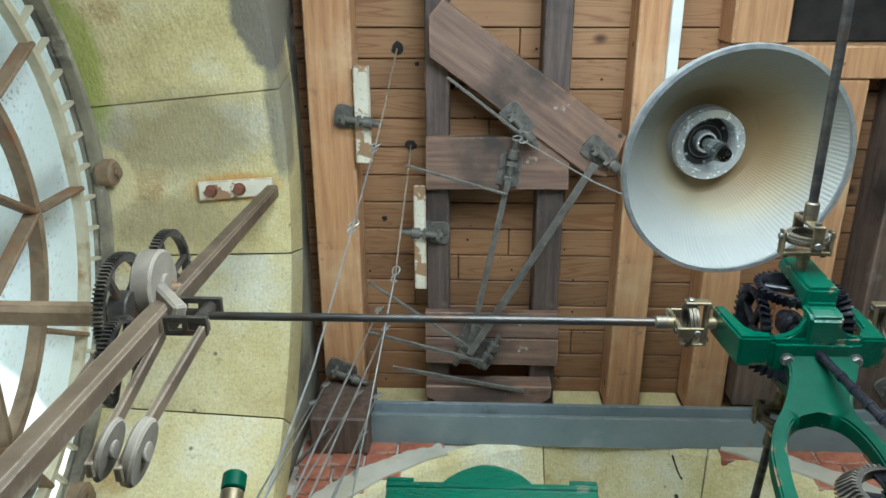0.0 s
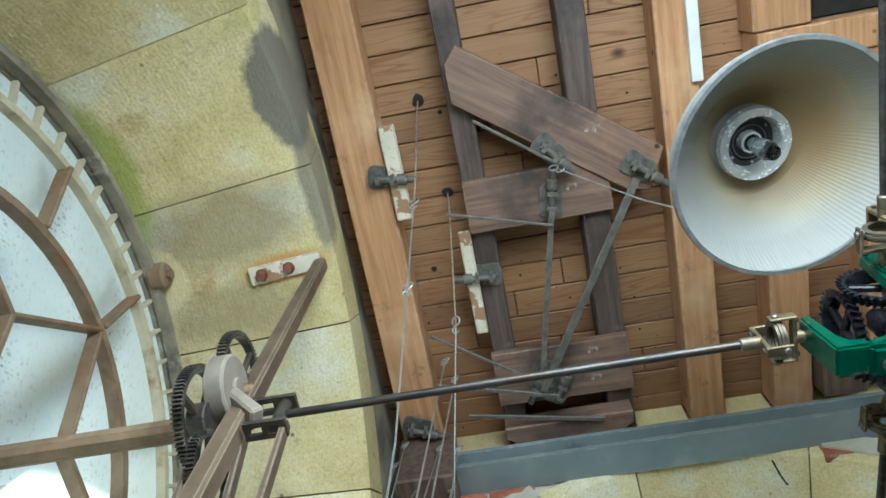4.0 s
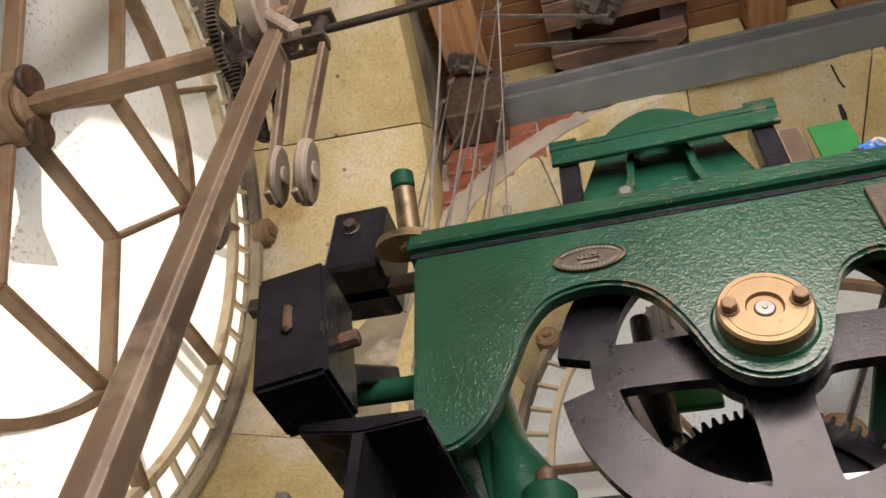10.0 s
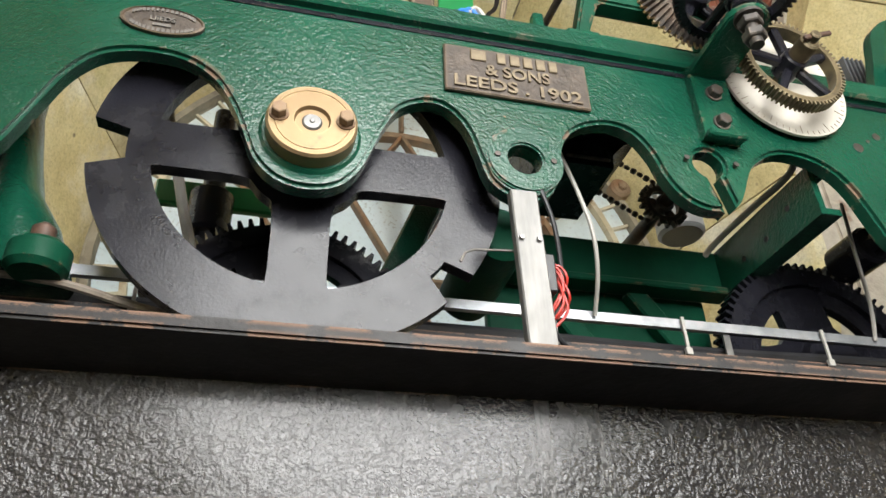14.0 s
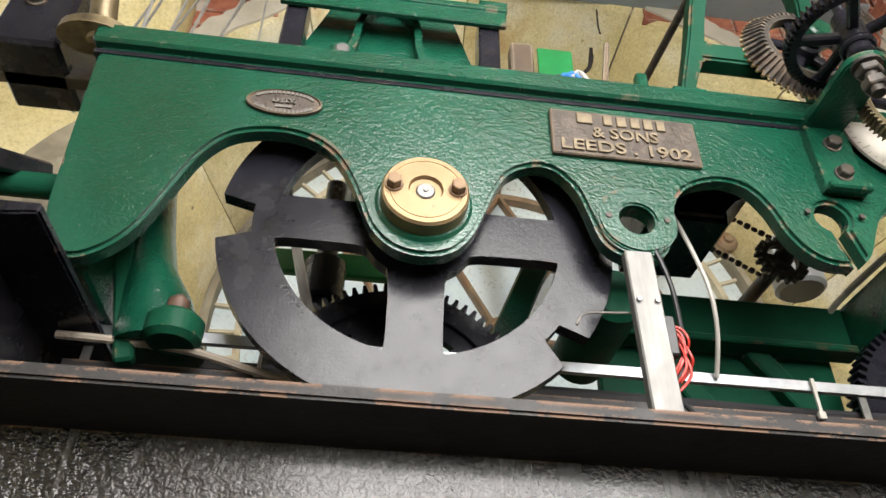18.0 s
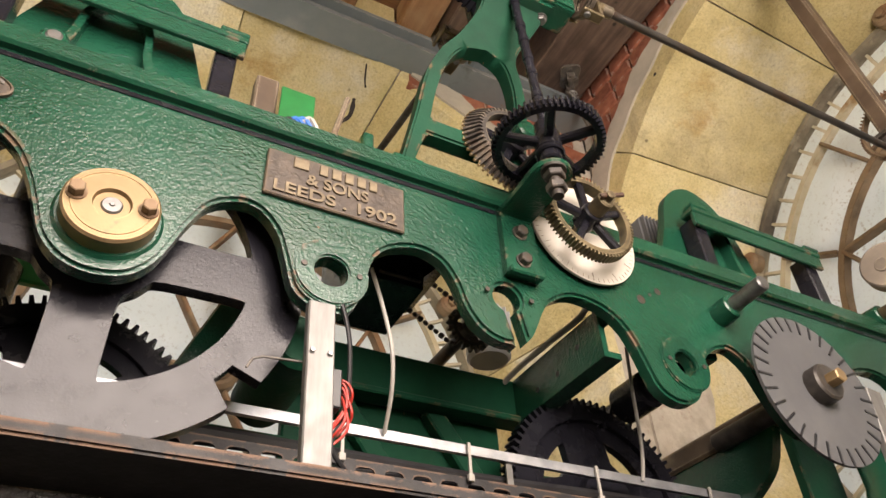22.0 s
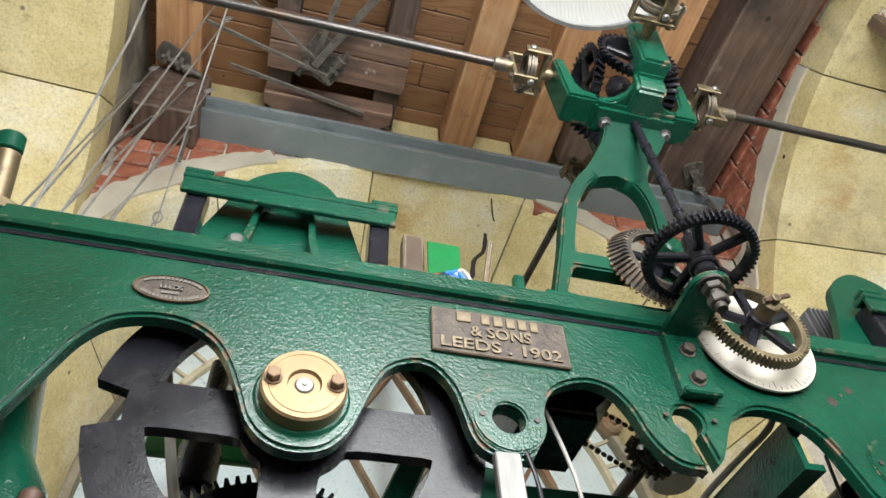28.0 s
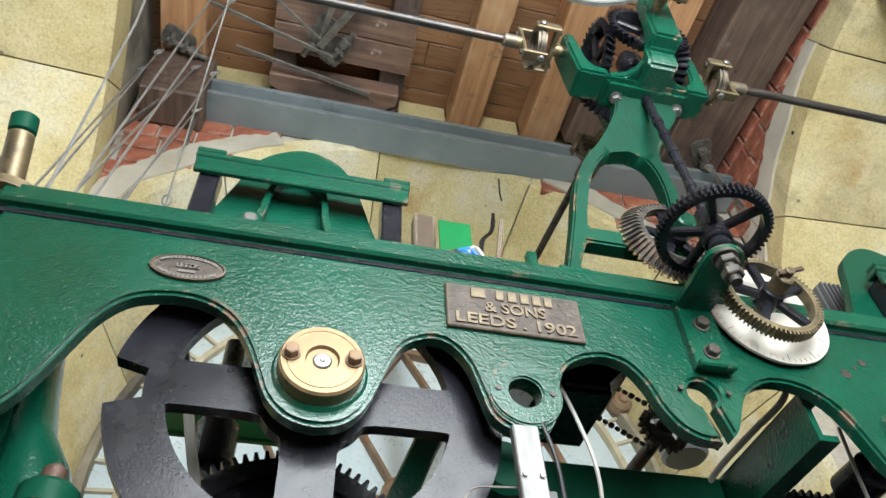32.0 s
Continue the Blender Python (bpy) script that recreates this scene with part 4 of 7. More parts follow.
# ---- clock movement ----
PY = 1.12                                     # front face of the frame plate
LOBES = [(0.908, 2.383, 0.080), (1.212, 2.389, 0.068), (1.520, 2.434, 0.070), (1.893, 2.394, 0.066)]
LOWER = [((0.425, 2.330), (0.440, 2.268), (0.475, 2.246), (0.510, 2.262), (0.538, 2.294), (0.558, 2.338), (0.578, 2.394), (0.596, 2.438), (0.624, 2.474), (0.660, 2.490)),     # foot and first arch
         ((0.702, 2.494), (0.741, 2.485), (0.775, 2.461), (0.800, 2.424), (0.819, 2.382), (0.838, 2.336), (0.868, 2.306), (0.908, 2.296), (0.948, 2.306), (0.975, 2.335)),     # lobe of the brass cover
         ((0.991, 2.372), (1.007, 2.415), (1.030, 2.456), (1.068, 2.477), (1.100, 2.472), (1.128, 2.440), (1.144, 2.395), (1.157, 2.352), (1.180, 2.330), (1.212, 2.321)),     # second lobe
         ((1.245, 2.333), (1.262, 2.362), (1.270, 2.400), (1.281, 2.440), (1.308, 2.470), (1.356, 2.487), (1.398, 2.476), (1.424, 2.440), (1.437, 2.403), (1.457, 2.370)),
         ((1.486, 2.350), (1.522, 2.347), (1.556, 2.362), (1.575, 2.392), (1.590, 2.424), (1.611, 2.453), (1.662, 2.480), (1.727, 2.473), (1.773, 2.436), (1.800, 2.370)),     # keyhole lobe
         ((1.814, 2.334), (1.838, 2.316), (1.870, 2.311), (1.904, 2.324), (1.927, 2.355), (1.940, 2.397), (1.970, 2.436), (2.005, 2.456), (2.038, 2.459), (2.074, 2.428)),
         ((2.096, 2.380), (2.120, 2.336), (2.160, 2.306), (2.205, 2.311), (2.250, 2.346), (2.287, 2.400), (2.335, 2.462), (2.400, 2.492), (2.470, 2.511), (2.529, 2.500)),
         ((2.567, 2.455), (2.592, 2.405), (2.612, 2.330), (2.630, 2.250), (2.662, 2.226), (2.700, 2.252), (2.725, 2.330))]


KC, SLOT_D, SLOT_N = Vector((1.520, 2.434)), Vector((0.22, -0.976)), Vector((0.976, 0.22))      # keyhole with a slot open below


def frame_outline():
    pts = spline([p for run in LOWER for p in run], 3)
    a, b = KC + SLOT_D * 0.090 - SLOT_N * 0.0125, KC + SLOT_D * 0.082 + SLOT_N * 0.0125
    west = [p for p in pts if p[0] < a.x - 0.004]
    east = [p for p in pts if p[0] > b.x + 0.004]
    eye = [tuple(KC + SLOT_D * 0.0265 * math.cos(radians(q)) - SLOT_N * 0.0265 * math.sin(radians(q))) for q in range(28, 333, 16)]
    return west + [tuple(a)] + eye + [tuple(b)] + east + [(2.767, 2.66), (0.402, 2.66)]


clock = thing("clock_movement", (CX, 1.4, 2.2), "large green cast-iron turret clock movement with brass and black wheels", "turret clock")
bm = bm_new()
holes = [circle(0.0265, 20, LOBES[1][:2]), circle(0.025, 20, LOBES[3][:2])]
xk, zk, rk = LOBES[2]
add_plate(bm, frame_outline(), holes, xz(PY), 0.026)
rim = [e for e in bm.edges if len(e.link_faces) == 2 and e.calc_face_angle(0) > 1.2 and max(v.co.y for v in e.verts) < PY + 0.001]
bmesh.ops.bevel(bm, geom=rim, offset=0.0055, segments=2, affect="EDGES")
plate = part("frame_plate", bm, GREEN, clock, smooth=50)
bm = bm_new()
add_box(bm, 0.395, 2.772, PY - 0.016, PY + 0.16, 2.628, 2.668, 0.005)
part("top_flange", bm, GREEN, clock)
# flat black strip: the flange groove's shadow line put in as colour
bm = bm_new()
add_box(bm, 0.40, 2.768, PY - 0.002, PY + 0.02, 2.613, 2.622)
part("moulding_groove", bm, BLACK, clock, "black strip drawn for the shaded groove under the flange")
bm = bm_new()
add_box(bm, 0.42, 2.74, PY + 0.02, PY + 0.14, 2.669, 2.676, 0.002)
part("bed_top", bm, IRON, clock, "bare dark machined bed top")
# bosses round the holes
for (x, z, r), hole in zip(LOBES[1:4], (0.0265, 0.0268, 0.025)):
    bm = bm_new()
    add_plate(bm, circle(r * 0.86, 40, (x, z)), [circle(hole, 24, (x, z))], xz(PY - 0.005), 0.008)
    es = [e for e in bm.edges if len(e.link_faces) == 2 and e.calc_face_angle(0) > 1.2 and max(v.co.y for v in e.verts) < PY - 0.004]
    bmesh.ops.bevel(bm, geom=es, offset=0.003, segments=2, affect="EDGES")
    if x == xk:
        bm.free()
    else:
        part("bearing_boss", bm, GREEN, clock, smooth=50)
    for s in (-1, 1):
        bm = bm_new()
        add_cyl(bm, (x + s * (hole + 0.016), PY - 0.0075, z), (x + s * (hole + 0.016), PY - 0.004, z), 0.0045, 10)
        part("screw_hole", bm, IRON, clock)
# bearing lobe with the brass cover
xd, zd, rd = LOBES[0]
bm = bm_new()
add_cyl(bm, (xd, PY - 0.004, zd), (xd, PY + 0.035, zd), 0.070, 40, bev=0.006)
part("bearing_boss", bm, GREEN, clock)
bm = bm_new()
pl = frame_of((xd, PY - 0.004, zd), (0, -1, 0))
add_loft(bm, pl, [(0, circle(0.060, 40)), (0.022, circle(0.060, 40)), (0.026, circle(0.057, 40)), (0.026, circle(0.0505, 40)), (0.0248, circle(0.050, 40)), (0.0248, circle(0.0490, 40)), (0.026, circle(0.0485, 40)), (0.026, circle(0.024, 40)), (0.020, circle(0.022, 40)), (0.020, circle(0.002, 40))])
cover = part("brass_cover", bm, BRASS, clock, "turned brass bearing cover")
for s in (-1, 1):
    hexbolt(cover, (xd + s * 0.0435, PY - 0.029, zd + 0.003), (0, -1, 0), 0.0105, 0.016, RUST, "cover_bolt", "rusty bolt")
bm = bm_new()
add_cyl(bm, (xd, PY - 0.027, zd), (xd, PY - 0.022, zd), 0.0135, 20, bev=0.002)
add_cyl(bm, (xd, PY - 0.0285, zd), (xd, PY - 0.0265, zd), 0.0035, 12, bev=0.001)
part("arbor_end", bm, STEEL, cover, "bright steel arbor end")
# name plate
bm = bm_new()
add_box(bm, 1.096, 1.329, PY - 0.008, PY, 2.500, 2.594, 0.002)
plq = part("name_plate", bm, PLAQUE, clock, "bronze maker's plate with raised letters")


def text_mesh(body, size, depth):
    cu = bpy.data.curves.new("lettering", "FONT")
    cu.body, cu.size, cu.extrude, cu.align_x = body, size, depth, "CENTER"
    cu.offset = 0.018 * size
    ob = bpy.data.objects.new("lettering", cu)
    scene.collection.objects.link(ob)
    dg = bpy.context.evaluated_depsgraph_get()
    me = bpy.data.meshes.new_from_object(ob.evaluated_get(dg))
    bpy.data.objects.remove(ob)
    bm = bmesh.new()
    bm.from_mesh(me)
    bpy.data.meshes.remove(me)
    return bm


def letters(body, cx, cz, size, width, y, mat, parent):
    bm = text_mesh(body, size, 0.0022)
    lo, hi = min(v.co.x for v in bm.verts), max(v.co.x for v in bm.verts)
    k = width / (hi - lo)
    for v in bm.verts:
        x, z, d = v.co
        v.co = (cx + (x - (lo + hi) / 2) * k, y - d, cz + z)
    part("lettering", bm, mat, parent, smooth=0)


# the maker's name as plain bars
for x0, x1 in ((1.1375, 1.1625), (1.180, 1.194), (1.201, 1.217), (1.223, 1.238), (1.244, 1.259), (1.265, 1.279)):
    bm = bm_new()
    add_box(bm, x0, x1, PY - 0.0112, PY - 0.007, 2.5655, 2.5865, 0.001)
    part("letter_bar", bm, LETTER, plq)
for body, cz, w in (("& SONS", 2.5375, 0.104), ("LEEDS . 1902", 2.5080, 0.204)):
    letters(body, 1.2120, cz, 0.0305, w, PY - 0.009, LETTER, plq)
# oval plate with a rim and unreadable lines of lettering
bm = bm_new()
pl = frame_of((0.694, PY, 2.546), (0, -1, 0))
ov = lambda f: [(a * 1.0 * f, b * 0.46 * f) for a, b in circle(0.056, 36)]
add_loft(bm, pl, [(0, ov(1.0)), (0.006, ov(1.0)), (0.007, ov(0.95)), (0.004, ov(0.92)), (0.004, ov(0.02))])
oval = part("oval_plate", bm, PLAQUE, clock, "small oval bronze plate")
for sgn in (1, -1):
    for a in range(-60, 61, 8):
        t = radians(90 * sgn + a)
        x, z = 0.0465 * math.cos(t), 0.0465 * 0.43 * math.sin(t)
        bm = bm_new()
        add_box(bm, 0.694 + x - 0.0018, 0.694 + x + 0.0018, PY - 0.0062, PY - 0.003, 2.546 + z - 0.003, 2.546 + z + 0.003)
        part("raised_mark", bm, TACKLE, oval)
letters("LEEDS", 0.694, 2.5435, 0.0115, 0.034, PY - 0.0050, TACKLE, oval)
for dz, hw in ((-0.0095, 0.012),):
    bm = bm_new()
    add_box(bm, 0.694 - hw, 0.694 + hw, PY - 0.0062, PY - 0.003, 2.546 + dz - 0.0025, 2.546 + dz + 0.0025)
    part("raised_mark", bm, TACKLE, oval)
# plate holes on the right
for x, z, r in ((1.824, 2.517, 0.010), (1.873, 2.549, 0.008), (1.85, 2.535, 0.004)):
    bm = bm_new()
    add_cyl(bm, (x, PY - 0.001, z), (x, PY + 0.004, z), r, 14)
    part("bolt_hole", bm, IRON, clock)


def spoked(name, c, axis, r, n, h, depth, rim, spokes, mat, parent, label="", hub=0.025, phase=0.0, spoke_w=0.02):
    """A toothed wheel with a rim, spokes and a hub."""
    pl = frame_of(c, axis)
    bm = bm_new()
    add_plate(bm, teeth(r, n, h), [circle(r - rim, 40)], pl, depth)
    w = part(name, bm, mat[0], parent, label, smooth=25)
    for k in range(spokes):
        a = phase + 2 * math.pi * k / spokes
        bm = bm_new()
        p = pl(hub * 0.8 * math.cos(a), hub * 0.8 * math.sin(a), depth / 2)
        q = pl((r - rim * 0.8) * math.cos(a), (r - rim * 0.8) * math.sin(a), depth / 2)
        add_bar(bm, p, q, spoke_w, depth * 0.7, 0.003, up=axis)
        part("spoke", bm, mat[1], w)
    bm = bm_new()
    add_cyl(bm, pl(0, 0, -depth * 0.5), pl(0, 0, depth * 1.5), hub, 20, bev=0.003)
    part("hub", bm, mat[1], w)
    return w


# large notched count wheel behind the front plate
WYC = 1.178
pl = frame_of((xd, WYC, zd), (0, 1, 0))


def notched(r, notches):
    pts = []
    for i in range(180):
        a = 2 * i
        rr = r
        for n0, n1, dp in notches:
            if n0 <= a < n1:
                rr = r - dp
        pts.append((rr * math.cos(radians(a)), rr * math.sin(radians(a))))
    return pts


bm = bm_new()
quarters = []
for k in range(4):
    a0, a1 = 90 * k + 10.5, 90 * k + 79.5
    n = 18
    hole = [(0.205 * math.cos(radians(a0 + (a1 - a0) * i / n)), 0.205 * math.sin(radians(a0 + (a1 - a0) * i / n))) for i in range(n + 1)]
    hole += [(0.085 * math.cos(radians(90 * k + a)), 0.085 * math.sin(radians(90 * k + a))) for a in (63, 45, 27)]
    turn = radians(0)
    quarters.append([(x * math.cos(turn) - y * math.sin(turn), x * math.sin(turn) + y * math.cos(turn)) for x, y in hole])
def chaikin(p):
    return [q for a, b in zip(p, p[1:] + p[:1]) for q in ((a[0] * 0.85 + b[0] * 0.15, a[1] * 0.85 + b[1] * 0.15), (a[0] * 0.15 + b[0] * 0.85, a[1] * 0.15 + b[1] * 0.85))]


quarters = [chaikin(chaikin(h)) for h in quarters]
add_plate(bm, notched(0.284, [(352, 361, 0.048), (0, 6, 0.048), (216, 226, 0.042), (100, 110, 0.05)]), quarters, pl, 0.022)
wheel = part("count_wheel", bm, BLACK, clock, "black notched count wheel", smooth=25)
bm = bm_new()
add_cyl(bm, (xd, PY + 0.05, zd), (xd, 1.95, zd), 0.03, 20)
add_cyl(bm, (xd, WYC - 0.035, zd), (xd, WYC + 0.06, zd), 0.065, 28, bev=0.008)
part("arbor", bm, BLACK, clock)

# cock with humped plate on top of the bed
def bridge(x0, x1, name, label, xm):
    B = thing(name, ((x0 + x1) / 2, 1.14, 2.676), label, "bearing bridge", "bearing bridges")
    yf = 1.107
    bm = bm_new()
    add_box(bm, x0, x1, yf, yf + 0.040, 2.818, 2.832, 0.002)
    add_box(bm, x0 + 0.002, x1 - 0.002, yf + 0.003, yf + 0.014, 2.782, 2.819, 0.002)
    part("top_bar", bm, GREEN, B)
    for s in (x0, x1 - 0.050):
        bm = bm_new()
        add_box(bm, s, s + 0.050, yf - 0.001, yf + 0.030, 2.8325, 2.842, 0.002)
        part("pad", bm, GREEN, B)
    for s in (x0 + 0.012, x1 - 0.048):
        bm = bm_new()
        add_box(bm, s, s + 0.036, yf + 0.016, yf + 0.060, 2.6765, 2.817, 0.003)
        part("post", bm, BLACK, B, "black post")
    half = [(-0.165, 2.677), (-0.138, 2.755), (-0.112, 2.830), (-0.092, 2.895), (-0.055, 2.940), (0.0, 2.966), (0.055, 2.948), (0.092, 2.905), (0.118, 2.835), (0.142, 2.755), (0.168, 2.677)]
    out = spline([(xm + a, z) for a, z in half], 4)
    bm = bm_new()
    add_plate(bm, out, [], xz(1.168), 0.022)
    part("humped_plate", bm, GREEN, B)
    arch = spline([(xm - 0.085, 2.677), (xm - 0.062, 2.735), (xm - 0.052, 2.806), (xm - 0.024, 2.852), (xm + 0.024, 2.852), (xm + 0.052, 2.806), (xm + 0.062, 2.735), (xm + 0.085, 2.677)], 4)
    within = [(xm + (a - xm) * 0.80, 2.677 + (b - 2.677) * 0.94) for a, b in arch]
    bm = bm_new()
    add_plate(bm, arch + within[::-1], [], xz(1.142), 0.027)
    part("arched_rib", bm, GREEN, B)
    for s in (-1, 1):
        hexbolt(B, (xm + s * 0.150, 1.150, 2.6765), (0, 0, 1), 0.010, 0.012, EDGE)
    return B


b1 = bridge(0.650, 1.036, "bearing_bridge", "green cast bridge with a humped plate bolted on the clock bed", 0.835)
b2 = bridge(2.044, 2.462, "bearing_bridge", "green cast bridge with a humped plate bolted on the clock bed", 2.130)
bm = bm_new()
add_cyl(bm, (0.766, PY - 0.012, 2.674), (0.766, PY + 0.06, 2.674), 0.020, 24, bev=0.005)
boss = part("spindle_boss", bm, GREEN, clock)
bm = bm_new()
add_cyl(bm, (0.766, PY - 0.015, 2.674), (0.766, PY - 0.008, 2.674), 0.012, 20, bev=0.003)
part("spindle_end", bm, STEEL, boss, "bright spindle end in a brass bush")

# posts and studs at the ends
bm = bm_new()
add_cyl(bm, (0.395, 1.135, 2.655), (0.385, 1.09, 2.765), 0.0205, 20)
post = part("guide_post", bm, BRASS_DK, clock, "tarnished brass post with a green cap")
bm = bm_new()
add_cyl(bm, (0.3848, 1.088, 2.768), (0.382, 1.075, 2.798), 0.0215, 20, bev=0.003)
part("post_cap", bm, GREEN_DK, post)
bm = bm_new()
add_plate(bm, [(0.385 + 0.045 * math.cos(t) * 1.25, 1.13 + 0.034 * math.sin(t)) for t in [2 * math.pi * i / 24 for i in range(24)]], [], lambda a, b, d: (a, b, 2.655 + d), 0.018)
part("post_flange", bm, BRASS_DK, post)
for x0, p0, p1, r, m in ((0, (2.03, PY, 2.535), (2.03, 1.0, 2.54), 0.016, STEEL), (0, (2.595, PY + 0.03, 2.682), (2.597, 1.0, 2.682), 0.016, BRASS_DK)):
    bm = bm_new()
    add_cyl(bm, p0, p1, r, 16, bev=0.003)
    st = part("stud", bm, m, clock)
    bm = bm_new()
    v = (Vector(p1) - Vector(p0)) * 0.35
    add_cyl(bm, Vector(p0) - v * 0.2, Vector(p0) + v, r * 1.6, 16, bev=0.003)
    part("stud_collar", bm, GREEN, st)

# slotted grey disc on the right
gx, gz, gr = 2.131, 2.357, 0.150
GY = 1.048
out = []
for i in range(96):
    a = 2 * math.pi * i / 96
    out.append((gr * math.cos(a), gr * math.sin(a)))
bm = bm_new()
add_plate(bm, out, [], frame_of((gx, GY, gz), (0, -1, 0)), 0.006)
gd = part("slotted_disc", bm, SLATE, clock, "matt grey disc with short black slots round its rim")
for k in range(30):
    a = 2 * math.pi * k / 30
    bm = bm_new()
    f = frame_of((gx, GY, gz), (0, -1, 0))
    add_bar(bm, f(0.118 * math.cos(a), 0.118 * math.sin(a), 0.0062), f(0.150 * math.cos(a), 0.150 * math.sin(a), 0.0062), 0.0045, 0.003, up=(0, 1, 0))
    part("slot", bm, CABLE_B, gd)
bm = bm_new()
add_cyl(bm, (gx, GY - 0.03, gz), (gx, 1.30, gz), 0.02, 20)
add_cyl(bm, (gx, GY - 0.035, gz), (gx, GY, gz), 0.036, 24, bev=0.004)
gh = part("disc_hub", bm, IRON, gd)
bm = bm_new()
add_cyl(bm, (gx, GY - 0.06, gz), (gx, GY - 0.03, gz), 0.015, 6, bev=0.002)
part("hub_nut", bm, BRASS, gh)

# shelf bracket with the setting wheels
MB = thing("setting_gear", (1.55, 1.0, 2.5), "green shelf bracket with black and brass setting wheels", "gear train")
AX, AYV = 1.540, 0.974                        # upright arbor down from the gear head
bm = bm_new()
add_plate(bm, [(1.515, 2.476), (1.583, 2.476), (1.583, 2.626), (1.515, 2.626)], [], xz(PY - 0.016), 0.015)
add_box(bm, 1.515, 1.583, PY - 0.030, PY - 0.015, 2.470, 2.484, 0.003)
part("base_plate", bm, GREEN, MB)
bm = bm_new()
end = [(AX + 0.009 + 0.036 * math.cos(radians(a)), AYV + 0.018 + 0.036 * math.sin(radians(a))) for a in range(180, 361, 15)]
add_plate(bm, [(1.583, PY - 0.002), (1.515, PY - 0.002), *end], [], lambda a, b, d: (a, b, 2.606 + d), 0.017)
es = [e for e in bm.edges if len(e.link_faces) == 2 and e.calc_face_angle(0) > 1.2]
bmesh.ops.bevel(bm, geom=es, offset=0.003, segments=2, affect="EDGES")
part("bracket_shelf", bm, GREEN, MB)
for z in (2.570, 2.508):
    hexbolt(MB, (1.550, PY - 0.016, z), (0, -1, 0), 0.012, 0.014, IRON)
bm = bm_new()
add_cyl(bm, (AX, AYV, 2.545), (AX, AYV, 2.63), 0.010, 14)
add_cyl(bm, (AX, AYV, 2.584), (AX, AYV, 2.598), 0.019, 6, bev=0.002)
add_cyl(bm, (AX, AYV, 2.556), (AX, AYV, 2.572), 0.018, 6, bev=0.002)
add_cyl(bm, (AX, AYV, 2.600), (AX, AYV, 2.606), 0.022, 18)
part("pivot_screw", bm, IRON, MB, "greasy steel pivot screw with two nuts")
bw = spoked("black_wheel", (AX, AYV, 2.660), (0, 0, 1), 0.099, 60, 0.007, 0.020, 0.017, 5, (BLACK, BLACK), MB, "black toothed wheel", 0.024, 0.4, 0.017)
bm = bm_new()
add_cyl(bm, (AX, AYV, 2.624), (AX, AYV, 2.720), 0.0195, 20, bev=0.003)
add_cyl(bm, (AX, AYV, 2.640), (AX, AYV, 2.650), 0.026, 20, bev=0.003)
part("sleeve", bm, BLACK, bw)
# bevel wheel with slanting brass-edged teeth
bc, bn = (1.548, 1.092, 2.776), (0.05, -1, -0.02)
fb = frame_of(bc, bn)
bm = bm_new()
o0, o1 = teeth(0.105, 52, 0.010, 0.62), teeth(0.084, 52, 0.008, 0.62)
nn_ = len(o0)
add_loft(bm, fb, [(0.002, circle(0.072, nn_)), (-0.010, circle(0.095, nn_)), (-0.004, o0), (0.022, o1), (0.022, circle(0.068, nn_)), (0.002, circle(0.068, nn_)), (0.002, circle(0.072, nn_))])
w2 = part("bevel_wheel", bm, IRON, MB, "dark bevel wheel with brass-edged teeth", smooth=25)
bm = bm_new()
add_plate(bm, teeth(0.1062, 52, 0.0095, 0.62), [circle(0.0955, 52)], lambda a, b, d: fb(a, b, d - 0.0085), 0.005)
part("brass_tooth_ring", bm, BRASS, w2, "bright brass tooth edge")
for k in range(5):
    a = 0.5 + 2 * math.pi * k / 5
    bm = bm_new()
    add_bar(bm, fb(0.014 * math.cos(a), 0.014 * math.sin(a), 0.008), fb(0.071 * math.cos(a), 0.071 * math.sin(a), 0.008), 0.017, 0.012, 0.003, up=bn)
    part("spoke", bm, BLACK, w2)
bm = bm_new()
add_cyl(bm, fb(0, 0, -0.03), fb(0, 0, 0.030), 0.026, 20, bev=0.004)
part("hub", bm, BLACK, w2)
bm = bm_new()
add_cyl(bm, fb(0, 0, 0.031), fb(0, 0, 0.062), 0.021, 20, bev=0.004)
part("bevel_boss", bm, GREEN, w2, "green arbor end")
# white dial with the brass wheel before it
dx_, dz_ = 1.703, 2.629
bm = bm_new()
f = frame_of((dx_, PY - 0.010, dz_), (0, -1, 0))
add_plate(bm, circle(0.119, 64), [], f, 0.005)
wd = part("setting_dial", bm, WHITE_CARD, MB, "aged white setting dial")
bm = bm_new()
for k in range(60):
    a = 2 * math.pi * k / 60
    r0 = 0.108 if k % 5 else 0.098
    add_bar(bm, f(r0 * math.cos(a), r0 * math.sin(a), 0.0055), f(0.115 * math.cos(a), 0.115 * math.sin(a), 0.0055), 0.0009, 0.0008, up=(0, 1, 0))
tagged(part("minute_scale", bm, WEIGHT, wd), kind="stuff")
bx_, by_, bz_ = 1.678, 1.048, 2.619
w3 = spoked("brass_wheel", (bx_, by_, bz_), (0, 1, 0), 0.095, 72, 0.007, 0.022, 0.016, 5, (BRASS_DK, BLACK), MB, "brass toothed wheel", 0.022, 0.2, 0.015)
bm = bm_new()
add_cyl(bm, (bx_, by_ - 0.045, bz_), (bx_, by_ - 0.006, bz_), 0.017, 20, bev=0.003)
add_cyl(bm, (bx_, by_ - 0.060, bz_), (bx_, PY, bz_), 0.009, 16, bev=0.002)
part("clamp_nut", bm, BRASS_DK, w3, "brass clamp nut")
bm = bm_new()
